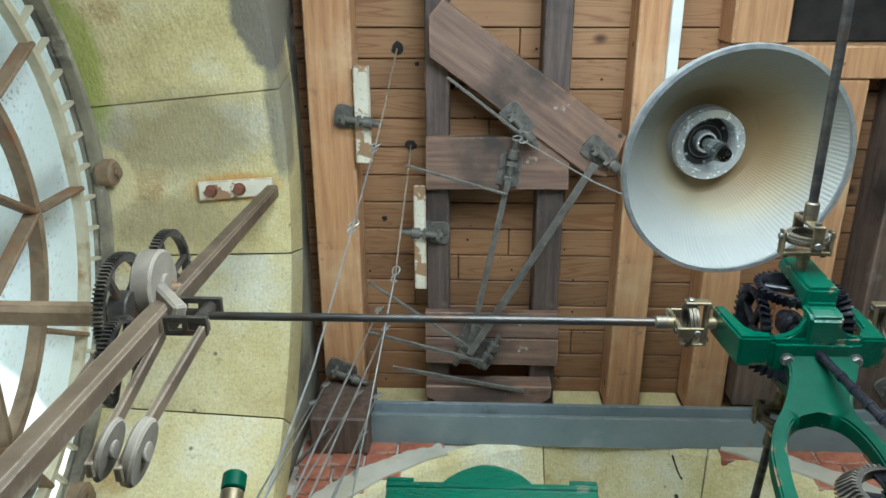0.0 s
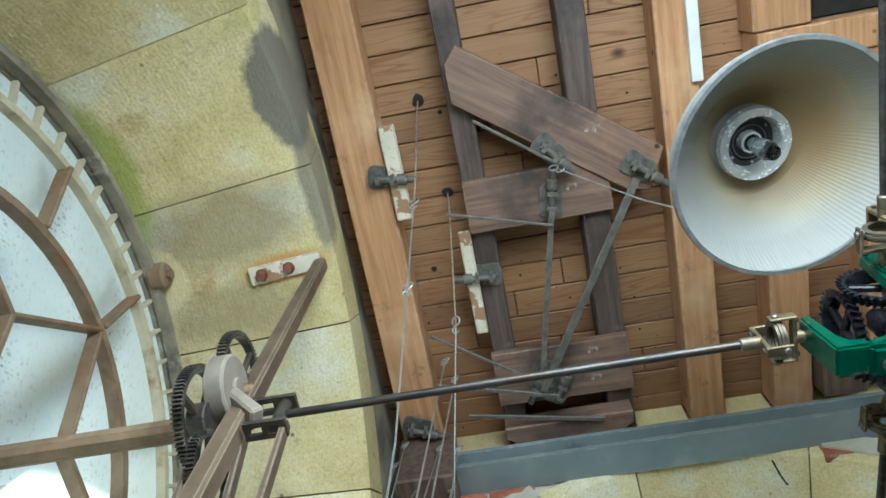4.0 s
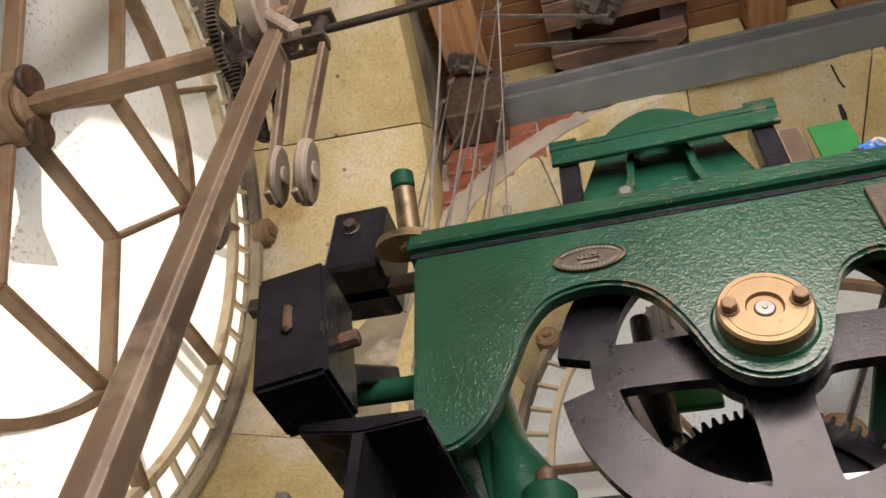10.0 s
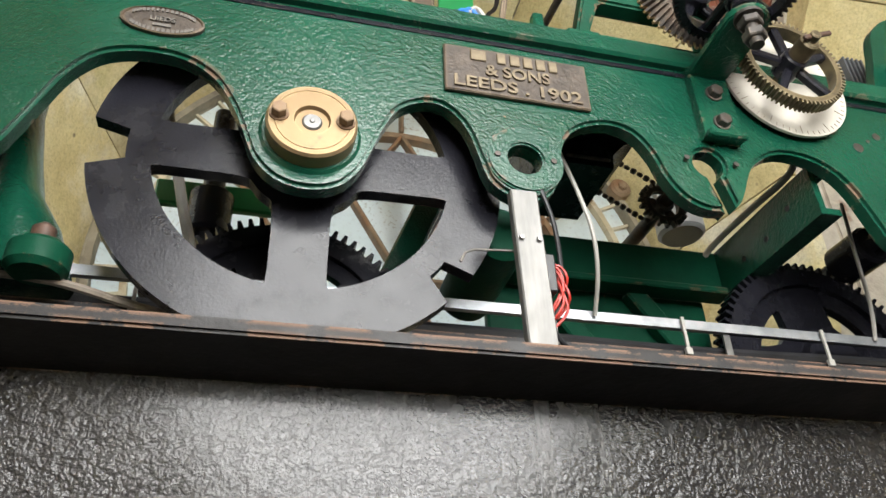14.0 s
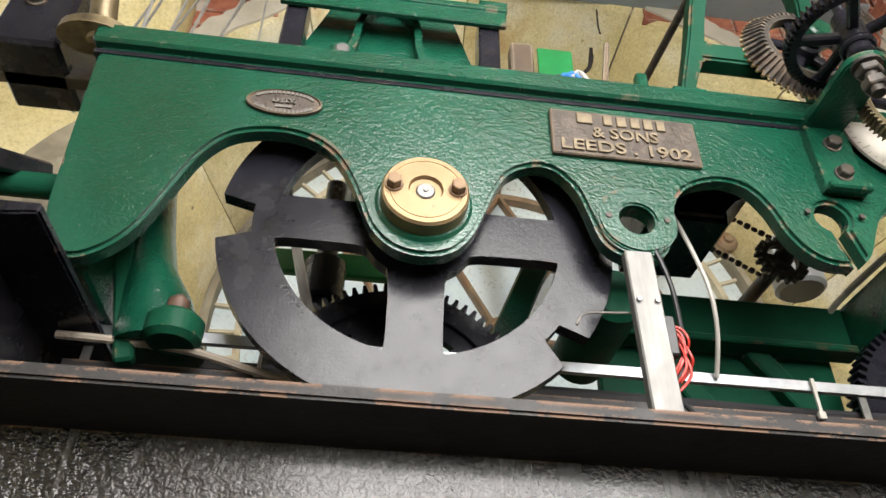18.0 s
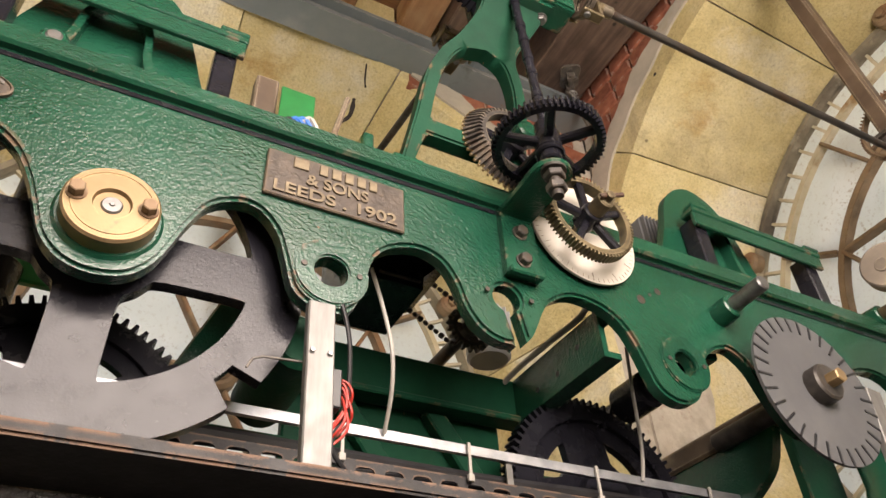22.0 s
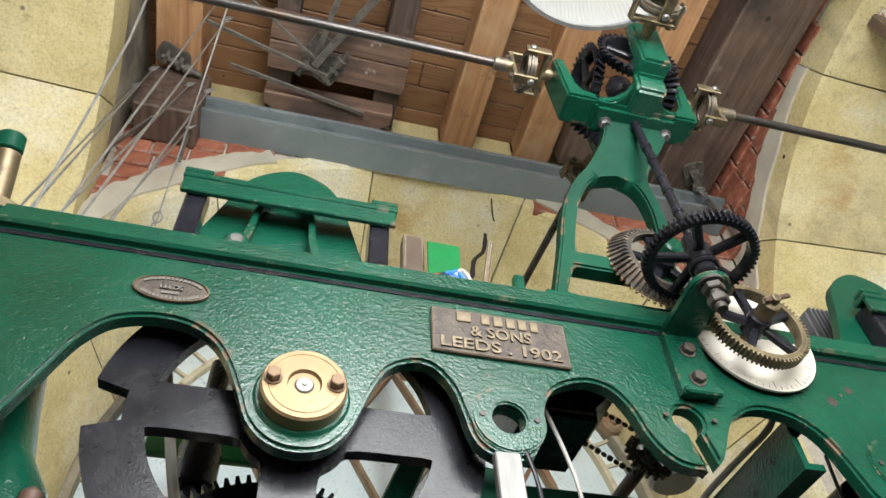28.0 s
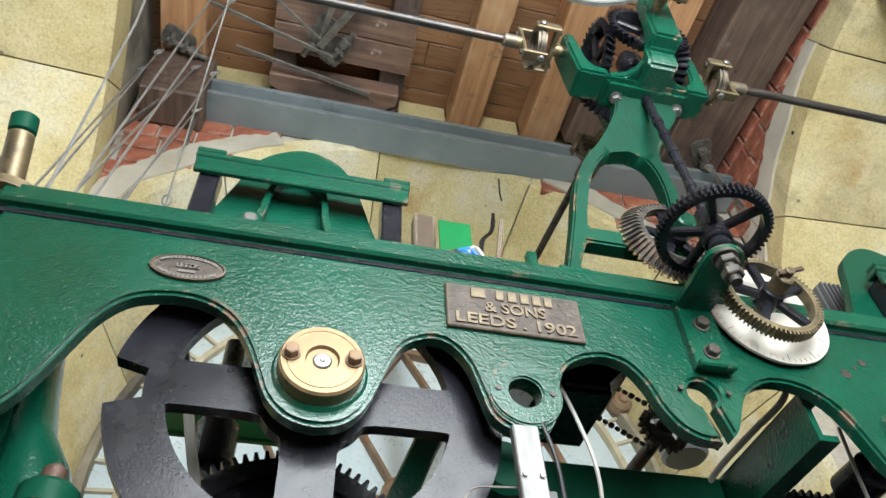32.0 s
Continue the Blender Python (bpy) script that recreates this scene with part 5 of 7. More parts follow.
add_bar(bm, (bx_ - 0.020, by_ - 0.052, bz_ - 0.006), (bx_ + 0.036, by_ - 0.052, bz_ + 0.018), 0.009, 0.007, 0.002, up=(0, 1, 0))
part("cotter", bm, EDGE, w3, "rusty cotter")

# ---- stand with the bevel box ----
ST = thing("bevel_gear_stand", (1.51, 1.0, 2.66), "green iron stand with black toothed gears in its head", "gear stand")
XS = 1.466


def set_back(z):
    u = max(0.0, z - 2.67)
    return 1.125 - 0.30 * u - 0.27 * u * u


side = spline([(0.136, 2.677), (0.128, 2.73), (0.120, 2.785), (0.112, 2.866), (0.092, 2.919), (0.070, 2.955), (0.064, 2.985), (0.066, 3.03), (0.074, 3.073)], 4)
outer = [(XS - a, z) for a, z in side] + [(XS + a, z) for a, z in side[::-1]]
arch = spline([(0.090, 2.778), (0.087, 2.833), (0.075, 2.892), (0.046, 2.936), (0.0, 2.951)], 4)
inner1 = [(XS - a, z) for a, z in arch] + [(XS + a, z) for a, z in arch[::-1][1:]]
inner0 = [(XS - 0.110, 2.690), (XS + 0.110, 2.690), (XS + 0.094, 2.747), (XS - 0.094, 2.747)]
def lean(z):
    u = min(1.0, max(0.0, (z - 2.93) / 0.14))
    return 0.050 * u * u * (3 - 2 * u)


bm = bm_new()
add_plate(bm, outer, [inner1, inner0], lambda a, b, d: (a + lean(b), set_back(b) + d, b), 0.036)
es = [e for e in bm.edges if len(e.link_faces) == 2 and e.calc_face_angle(0) > 1.2]
bmesh.ops.bevel(bm, geom=es, offset=0.004, segments=2, affect="EDGES")
part("a_frame", bm, GREEN_DK, ST, smooth=50)
for s in (-1, 1):
    bm = bm_new()
    add_box(bm, XS + s * 0.122 - 0.030, XS + s * 0.122 + 0.030, 1.118, 1.185, 2.6765, 2.690, 0.003)
    part("foot", bm, GREEN, ST)
BX, BY, BZ = 1.512, 0.965, 3.16


def eased(bm, w=0.006):
    es = [e for e in bm.edges if len(e.link_faces) == 2 and e.calc_face_angle(0) > 0.5]
    bmesh.ops.bevel(bm, geom=es, offset=w, segments=2, affect="EDGES")
    return bm


# four-armed spider lying flat, each arm turning up to a bearing
bm = bm_new()
add_box(bm, 1.412, 1.602, 0.930, 1.002, 3.068, 3.104)
part("bolted_pad", eased(bm, 0.010), GREEN, ST, smooth=50)
for x0, x1, d in ((1.420, 1.352, -1), (1.594, 1.648, 1)):
    bm = bm_new()
    prof = [(x0, 3.080), (x1, 3.080), (x1 + d * 0.010, 3.235), (x1 - d * 0.016, 3.237), (x1 - d * 0.028, 3.135), (x1 - d * 0.040, 3.112), (x0, 3.106)]
    add_plate(bm, prof if d < 0 else prof[::-1], [], xz(0.928), 0.068)
    part("bearing_arm", eased(bm, 0.005), GREEN, ST, smooth=50)
bm = bm_new()
prof = [(0.945, 3.074), (0.884, 3.074), (0.874, 3.088), (0.872, 3.120), (0.838, 3.124), (0.826, 3.282), (0.856, 3.284), (0.868, 3.170), (0.892, 3.120), (0.945, 3.106)]
add_plate(bm, prof, [], lambda a, b, d: (1.480 + 0.12 * max(0.0, 0.93 - a) + d, a, b), 0.066)
part("bearing_arm", eased(bm, 0.006), GREEN, ST, smooth=50)
bm = bm_new()
prof = [(0.985, 3.076), (1.085, 3.080), (1.098, 3.235), (1.072, 3.237), (1.062, 3.135), (1.050, 3.112), (0.985, 3.104)]
add_plate(bm, prof, [], lambda a, b, d: (1.478 + d, a, b), 0.066)
part("bearing_arm", eased(bm, 0.005), GREEN, ST, smooth=50)
for q in (-1, 1):
    bm = bm_new()          # web filling the corner between two arms
    cx = 1.512 + q * 0.032
    pts = [(cx, 0.934), (cx, 0.885), (cx + q * 0.008, 0.908), (cx + q * 0.026, 0.925), (cx + q * 0.060, 0.932), (cx + q * 0.060, 0.940), (cx, 0.940)]
    add_plate(bm, pts, [], lambda a, b, d: (a, b, 3.082 + d), 0.020)
    part("web", eased(bm, 0.003), GREEN, ST, smooth=50)
bm = bm_new()
add_cyl(bm, (1.512, 0.962, 3.100), (1.512, 0.962, 3.165), 0.034, 24, r2=0.026, bev=0.008)
part("hub_boss", bm, GREEN, ST)
for x, y in ((1.446, 0.971), (1.583, 0.971)):
    hexbolt(ST, (x, y, 3.068), (0, 0, -1), 0.0115, 0.012, STEEL)
bm = bm_new()
add_cyl(bm, (BX, BY, 3.16), (BX, BY, 3.26), 0.018, 16)
add_cyl(bm, (BX, BY, 3.19), (BX, BY, 3.24), 0.030, 20, bev=0.008)
part("gear_core", bm, BLACK, ST)


def bevel_gear(c, axis, r, depth, n, mat, parent):
    f = frame_of(c, axis)
    bm = bm_new()
    o0, o1 = teeth(r, n, 0.012), teeth(r * 0.78, n, 0.009)
    m = len(o0)
    i0 = [(x * 0.80, y * 0.80) for x, y in circle(r, m)]
    i1 = [(x * 0.66, y * 0.66) for x, y in circle(r, m)]
    add_loft(bm, f, [(0, i0), (0, o0), (depth, o1), (depth, i1), (0, i0)])
    w = part("bevel_gear", bm, mat, parent, smooth=25)
    for k in range(4):
        a = math.pi / 2 * k + 0.4
        bm = bm_new()
        add_bar(bm, f(0, 0, depth * 0.5), f(r * 0.74 * math.cos(a), r * 0.74 * math.sin(a), depth * 0.5), 0.016, depth * 0.5, 0.003, up=axis)
        part("spoke", bm, mat, w)
    return w


for ax in ((1, 0, 0), (-1, 0, 0), (0, 1, 0), (0, -1, 0)):
    a = Vector(ax)
    bevel_gear(Vector((BX, BY, 3.215)) + a * 0.096, -a, 0.092, 0.028, 34, BLACK, ST)
bm = bm_new()
top_, foot_ = Vector((1.509, 0.958, 3.075)), Vector((1.540, 0.974, 2.70))
on_ = lambda u: top_.lerp(foot_, u)
add_cyl(bm, top_, foot_, 0.0090, 14)
for u in (0.03, 0.22, 0.33, 0.47, 0.58, 0.74):
    add_cyl(bm, on_(u), on_(u + 0.04), 0.0108, 14, bev=0.002)
part("vertical_arbor", bm, BLACK, ST, "dark greasy vertical arbor")


# ---- lead-off shafts with universal joints ----
def coupling(c, d, parent):
    """A gimbal-ring universal joint: two brass yokes round a steel ring."""
    c, d = Vector(c), Vector(d).normalized()
    s = d.cross(Vector((0, 0, 1))).normalized()
    if s.length < 0.5:
        s = Vector((1, 0, 0))
    u = s.cross(d)
    for off, r1, r0 in ((-0.010, 0.042, 0.031), (-0.003, 0.044, 0.033), (0.004, 0.042, 0.031)):
        bm = bm_new()
        add_ring(bm, frame_of(c + d * off, d), r1, r0, 0.0055, 32)
        part("gimbal_ring", bm, BRONZE, parent)
    for sg, ax, off in ((-1, s, -0.034), (1, u, 0.034)):
        bm = bm_new()
        b = c + d * off
        add_bar(bm, b - ax * 0.050, b + ax * 0.050, 0.024, 0.009, 0.002, up=d)
        add_cyl(bm, b, b + d * off * 0.5, 0.014, 16)
        yoke = part("yoke", bm, BRASS_DK, parent, "tarnished brass yoke")
        for q in (-1, 1):
            bm = bm_new()
            add_bar(bm, b + ax * 0.050 * q + d * sg * 0.006, b + ax * 0.050 * q - d * sg * 0.050, 0.024, 0.007, 0.002, up=ax)
            part("cheek", bm, BRASS_DK, yoke)
            bm = bm_new()
            p = b + ax * 0.050 * q - d * sg * 0.036
            add_cyl(bm, p - ax * q * 0.012, p + ax * q * 0.009, 0.0075, 10, bev=0.002)
            part("pivot_screw", bm, STEEL, yoke)
            bm = bm_new()
            p = b + ax * 0.040 * q
            add_cyl(bm, p, p + d * off * 0.30, 0.006, 6)
            part("nut", bm, IRON, yoke)


def shaft(name, p0, p1, label, joint0=True):
    p0, p1 = Vector(p0), Vector(p1)
    S = thing(name, (p0 + p1) / 2, label, "drive shaft", "lead-off drive shafts")
    d = (p1 - p0).normalized()
    bm = bm_new()
    add_cyl(bm, p0 + d * 0.06, p1, 0.0098, 14)
    part("rod", bm, SHAFT, S)
    bm = bm_new()
    add_cyl(bm, p0 + d * 0.046, p0 + d * 0.078, 0.0145, 16, bev=0.003)
    part("sleeve", bm, BRONZE, S)
    bm = bm_new()
    add_cyl(bm, p0 - d * 0.086, p0 - d * 0.04, 0.0085, 14)
    add_cyl(bm, p0 - d * 0.062, p0 - d * 0.046, 0.012, 14)
    part("stub", bm, BRASS_DK, S)
    coupling(p0, d, S)
    return S


shaft("drive_shaft", (1.288, AY, 3.21), (0.20, AY, 3.21), "long dark steel lead-off rod with a brass universal joint")
shaft("drive_shaft", (1.716, AY, 3.21), (2.86, AY, 3.21), "long dark steel lead-off rod with a brass universal joint")
shaft("drive_shaft", (1.512, 0.758, 3.215), (1.512, -0.45, 3.215), "dark steel lead-off rod overhead with a brass universal joint")
shaft("drive_shaft", (1.512, 1.20, 3.21), (CXN + 0.01, NY + DEEP - 0.06, AZ), "dark steel lead-off rod towards the far dial")

# ---- girder and cross beams under the clock ----
def i_beam(name, p0, axis, length, w, h, tf, tw, mat, label, group=""):
    """Rolled beam of web and flanges: p0 the middle of its top at one end, axis 'x' or 'y'."""
    x, y, z = p0
    G = thing(name, (x, y, z - h), label, "girder", group)
    place = (lambda a, b, d: (x + d, y + a, z + b)) if axis == "x" else (lambda a, b, d: (x + a, y + d, z + b))
    for nm, prof in (("top_flange", [(-w / 2, 0), (w / 2, 0), (w / 2, -tf), (tw / 2, -tf * 1.7), (-tw / 2, -tf * 1.7), (-w / 2, -tf)]),
                     ("web", [(-tw / 2, -tf * 1.7), (tw / 2, -tf * 1.7), (tw / 2, -h + tf * 1.7), (-tw / 2, -h + tf * 1.7)]),
                     ("bottom_flange", [(-tw / 2, -h + tf * 1.7), (tw / 2, -h + tf * 1.7), (w / 2, -h + tf), (w / 2, -h), (-w / 2, -h), (-w / 2, -h + tf)])):
        bm = bm_new()
        add_plate(bm, prof, [], place, length)
        if nm != "web":
            es = [e for e in bm.edges if len(e.link_faces) == 2 and e.calc_face_angle(0) > 1.0]
            bmesh.ops.bevel(bm, geom=es, offset=0.003, segments=2, affect="EDGES")
        part(nm, bm, FLANGE if nm != "web" and mat is GIRDER else mat, G, smooth=45)
    return G


GI = i_beam("girder", (-0.30, 1.075, 2.035), "x", 3.65, 0.19, 0.42, 0.016, 0.012, GIRDER, "black bitumen-painted steel girder carrying the clock", "main girders")
i_beam("girder", (-0.30, 1.50, 2.035), "x", 3.65, 0.19, 0.42, 0.016, 0.012, GIRDER, "black bitumen-painted steel girder carrying the clock", "main girders")
i_beam("cross_beam", (0.405, 1.00, 2.232), "y", 0.62, 0.165, 0.195, 0.014, 0.014, BLACK, "short black steel cross beam lying on the girders", "cross beams")
i_beam("cross_beam", (2.68, 1.00, 2.232), "y", 0.62, 0.165, 0.195, 0.014, 0.014, BLACK, "short black steel cross beam lying on the girders", "cross beams")
for x in (0.46, 2.62):
    bm = bm_new()
    add_cyl(bm, (x, 1.03, 2.036), (x, 1.03, 2.062), 0.02, 6, bev=0.003)
    add_cyl(bm, (x, 1.03, 2.05), (x, 1.03, 2.085), 0.011, 12)
    single("holding_bolt", bm, IRON, "rough grey nut and bolt on the beam flange", "bolt", "holding-down bolts")

# ---- rear of the clock bed ----
REAR = thing("clock_bed_rear", (1.55, 1.46, 2.2), "dark green rear frame of the clock bed with cross members", "clock frame")
for x0, x1, z0, z1 in ((1.27, 1.755, 2.408, 2.50), (0.42, 1.27, 2.262, 2.290), (1.78, 2.75, 2.27, 2.30), (0.42, 0.52, 2.232, 2.40), (2.60, 2.74, 2.232, 2.62)):
    bm = bm_new()
    add_box(bm, x0, x1, 1.455, 1.485, z0, z1, 0.004)
    part("rear_plate", bm, GREEN_DK, REAR)
bm = bm_new()
add_box(bm, 1.27, 1.73, 1.505, 1.53, 2.25, 2.412, 0.004)
part("recessed_plate", bm, GREEN_DK, REAR)
for x0 in (1.36, 1.56):
    bm = bm_new()
    add_bar(bm, (x0, 1.49, 2.41), (x0 + 0.10, 1.49, 2.27), 0.04, 0.03, 0.004, up=(0, 1, 0))
    part("brace", bm, GREEN_DK, REAR)
bm = bm_new()
add_box(bm, 1.27, 1.757, 1.44, 1.49, 2.398, 2.412, 0.003)
part("rib", bm, GREEN_DK, REAR)
bm = bm_new()
prof = [(1.745, 2.40), (1.785, 2.40), (1.785, 2.412), (1.757, 2.412), (1.757, 2.485), (1.785, 2.485), (1.785, 2.497), (1.745, 2.497)]
add_plate(bm, prof, [], lambda a, b, d: (a, 1.163 + d, b), 0.30)
ch = part("cross_channel", bm, GREEN, REAR)
for yy in (1.23, 1.30, 1.37):
    bm = bm_new()
    add_cyl(bm, (1.7435, yy, 2.455 - 0.02 * (yy > 1.25)), (1.746, yy, 2.455 - 0.02 * (yy > 1.25)), 0.0055, 12)
    part("hole", bm, CABLE_B, ch)
for p, q, w, h in (((2.02, 1.163, 2.47), (2.02, 1.46, 2.47), 0.05, 0.02), ((0.47, 1.163, 2.30), (0.47, 1.46, 2.30), 0.03, 0.10)):
    bm = bm_new()
    add_bar(bm, p, q, w, h, 0.005)
    part("cross_member", bm, GREEN, REAR)
bm = bm_new()
add_bar(bm, (1.035, 1.47, 2.25), (1.185, 1.47, 2.62), 0.05, 0.035, 0.004, up=(0, 1, 0))
part("strut", bm, GREEN, REAR)
bm = bm_new()
add_box(bm, 2.130, 2.172, 1.160, 1.470, 2.345, 2.392, 0.006)
part("cross_bar", bm, BARBRN, REAR, "brown bare iron cross bar")
bm = bm_new()
web = spline([(1.165, 2.345), (1.20, 2.27), (1.27, 2.225), (1.33, 2.20), (1.36, 2.15)], 4)
add_plate(bm, web + [(1.47, 2.15), (1.47, 2.345)], [], lambda a, b, d: (2.140 + d, a, b), 0.022)
part("web", bm, GREEN, REAR)
# curved cast legs behind the foot
for x, s in ((0.50, 1), (2.66, -1)):
    bm = bm_new()
    rings = []
    for dx, y, z, ra, rb in ((-0.020, 1.330, 2.62, 0.022, 0.045), (-0.012, 1.315, 2.52, 0.024, 0.046), (0.006, 1.300, 2.42, 0.030, 0.048), (0.024, 1.285, 2.34, 0.036, 0.050), (0.046, 1.275, 2.285, 0.050, 0.056), (0.068, 1.270, 2.200, 0.062, 0.060)):
        rings.append((z, [(x + s * dx + a * ra, y + b * rb) for a, b in circle(1.0, 24)]))
    add_loft(bm, lambda a, b, d: (a, b, d), rings, cap=True)
    part("cast_leg", bm, GREEN, REAR, "curved green cast leg", smooth=60)
    bm = bm_new()
    add_bar(bm, (x - s * 0.030, 1.25, 2.42), (x + s * 0.036, 1.25, 2.17), 0.026, 0.022, 0.004, up=(0, 1, 0))
    part("strap", bm, GREEN_DK, REAR, "worn green strap")
    bm = bm_new()
    add_cyl(bm, (x + s * 0.094, 1.225, 2.190), (x + s * 0.094, 1.225, 2.232), 0.038, 28, bev=0.008)
    bo = part("foot_boss", bm, GREEN_DK, REAR)
    bm = bm_new()
    add_cyl(bm, (x + s * 0.092, 1.222, 2.232), (x + s * 0.092, 1.222, 2.258), 0.015, 18, bev=0.004)
    add_cyl(bm, (x + s * 0.092, 1.222, 2.257), (x + s * 0.092, 1.222, 2.263), 0.008, 12, bev=0.002)
    part("foot_bolt", bm, EDGE, bo, "rusty foot bolt")
bm = bm_new()
add_box(bm, 0.640, 0.885, 1.59, 1.61, 2.565, 2.622, 0.004)
part("rear_rail", bm, PCB, REAR, "bright green rear rail")
bm = bm_new()
add_cyl(bm, (1.96, 1.20, 2.44), (1.96, 1.46, 2.44), 0.020, 16)
ab = part("side_arbor", bm, BLACK, REAR)
bm = bm_new()
add_cyl(bm, (1.96, 1.28, 2.44), (1.96, 1.37, 2.44), 0.040, 24, bev=0.006)
part("collar", bm, BLACK, ab)


def big_wheel(x, y, z, r, label, arms=5, span=45, reach=(0.66, 0.34)):
    G = thing("great_wheel", (x, y, z), label, "gear wheel", "great wheels")
    f = frame_of((x, y, z), (0, 1, 0))
    bm = bm_new()
    add_plate(bm, teeth(r, 76, 0.014), [circle(r * 0.78, 56)], f, 0.035)
    part("toothed_rim", bm, BLACK, G, smooth=25)
    bm = bm_new()
    hs = []
    for k in range(arms):
        a0 = 360 // arms * k + 14
        hs.append([(r * reach[0] * math.cos(radians(a)), r * reach[0] * math.sin(radians(a))) for a in range(a0, a0 + span, 4)] + [(r * reach[1] * math.cos(radians(a0 + span - 13)), r * reach[1] * math.sin(radians(a0 + span - 13))), (r * reach[1] * math.cos(radians(a0 + 12)), r * reach[1] * math.sin(radians(a0 + 12)))])
    add_plate(bm, circle(r * 0.79, 56), hs, lambda a, b, d: f(a, b, d + 0.012), 0.018)
    part("web", bm, BLACK, G, smooth=25)
    bm = bm_new()
    add_cyl(bm, (x, y - 0.02, z), (x, y + 0.07, z), 0.055, 24, bev=0.006)
    part("hub", bm, BLACK, G)
    return G


big_wheel(0.895, 1.35, 2.187, 0.211, "black toothed great wheel behind the count wheel")
big_wheel(1.866, 1.37, 2.225, 0.213, "black toothed great wheel low in the clock bed", 4, 48, (0.62, 0.44))
# drive motor, chain and sprocket
DR = thing("chain_drive", (1.5, 1.35, 2.5), "black gearbox with a roller chain and sprocket", "chain drive")
bm = bm_new()
add_plate(bm, [(1.29, 2.50), (1.425, 2.50), (1.428, 2.53), (1.452, 2.555), (1.478, 2.568), (1.478, 2.65), (1.29, 2.65)], [], xz(1.24), 0.16, 0.006)
part("gearbox", bm, BLACK, DR)
bm = bm_new()
add_box(bm, 1.34, 1.42, 1.235, 1.26, 2.512, 2.517, 0.001)
part("cover_edge", bm, IRON, DR)
spoked("sprocket", (1.592, 1.36, 2.535), (0, 1, 0), 0.050, 18, 0.010, 0.012, 0.02, 3, (IRON, IRON), DR, "", 0.018, 0.1, 0.02)
for (xa, za), (xb, zb) in (((1.478, 2.652), (1.604, 2.582)), ((1.448, 2.560), (1.560, 2.492))):
    for k in range(10):
        u0, u1 = k / 10, (k + 0.86) / 10
        bm = bm_new()
        add_bar(bm, (xa + (xb - xa) * u0, 1.372, za + (zb - za) * u0), (xa + (xb - xa) * u1, 1.372, za + (zb - za) * u1), 0.012 if k % 2 else 0.008, 0.010, 0.003)
        part("chain_link", bm, IRON, DR)
bm = bm_new()
add_cyl(bm, (1.592, 1.30, 2.535), (1.592, 1.70, 2.535), 0.014, 14)
part("shaft", bm, SHAFT, DR)
for x, y, z in ((0.82, 1.62, 2.76), (1.80, 1.62, 2.72)):
    MO = thing("electric_motor", (x, y, z), "small grey finned electric motor behind the clock", "motor", "electric motors")
    bm = bm_new()
    add_cyl(bm, (x, y, z - 0.07), (x, y, z + 0.07), 0.055, 28, bev=0.008)
    part("casing", bm, GREYBOX, MO)
    for k in range(16):
        a = 2 * math.pi * k / 16
        bm = bm_new()
        add_bar(bm, (x + 0.056 * math.cos(a), y + 0.056 * math.sin(a), z - 0.02), (x + 0.056 * math.cos(a), y + 0.056 * math.sin(a), z + 0.06), 0.004, 0.016, 0, up=(math.cos(a), math.sin(a), 0))
        part("fin", bm, GREYBOX, MO)
bm = bm_new()
add_cyl(bm, (0.755, 1.52, 2.30), (0.755, 1.52, 2.74), 0.020, 16)
add_cyl(bm, (0.755, 1.52, 2.452), (0.755, 1.52, 2.545), 0.040, 24, bev=0.006)
single("fly_spindle", bm, BLACK, "black upright spindle with a thick collar", "spindle")

# ---- gravity weights at the end of the clock ----
GW = thing("governor_weights", (0.25, 1.15, 2.35), "pair of black iron box weights on a bar beside the clock", "weights")
bm = bm_new()
add_box(bm, 0.215, 0.325, 1.15, 1.30, 2.655, 2.815, 0.007)
wb = part("small_weight", bm, BLACK, GW)
hexbolt(wb, (0.262, 1.15, 2.757), (0, -1, 0), 0.013, 0.02, IRON)
lean = Matrix.Translation((0.320, 0.985, 2.340)) @ Matrix.Rotation(radians(-11), 4, "Y")
bm = bm_new()
add_box(bm, -0.049, 0.049, -0.055, 0.055, -0.098, 0.098, 0.006, lean, 2)
wb = part("large_weight", bm, BLACK, GW)
bm = bm_new()
add_box(bm, -0.008, 0.006, -0.066, -0.054, -0.022, 0.024, 0.005, lean)
part("cotter", bm, EDGE, wb, "rusty cotter")
bm = bm_new()
add_cyl(bm, lean @ Vector((0.047, 0.0, -0.010)), lean @ Vector((0.074, 0.0, -0.010)), 0.012, 8, bev=0.002)
part("set_screw", bm, EDGE, wb, "rusty set screw")
bm = bm_new()
add_bar(bm, lean @ Vector((0.0, 0.05, -0.01)), (0.34, 1.24, 2.47), 0.03, 0.03, 0.004)
part("weight_arm", bm, BLACK, GW)
bm = bm_new()
add_box(bm, 0.03, 0.40, 1.215, 1.245, 2.655, 2.685, 0.003)
part("bar", bm, IRON, GW)
bm = bm_new()
add_cyl(bm, (0.24, 1.185, 2.40), (0.44, 1.185, 2.40), 0.019, 16)
part("rod", bm, GREEN_DK, GW)

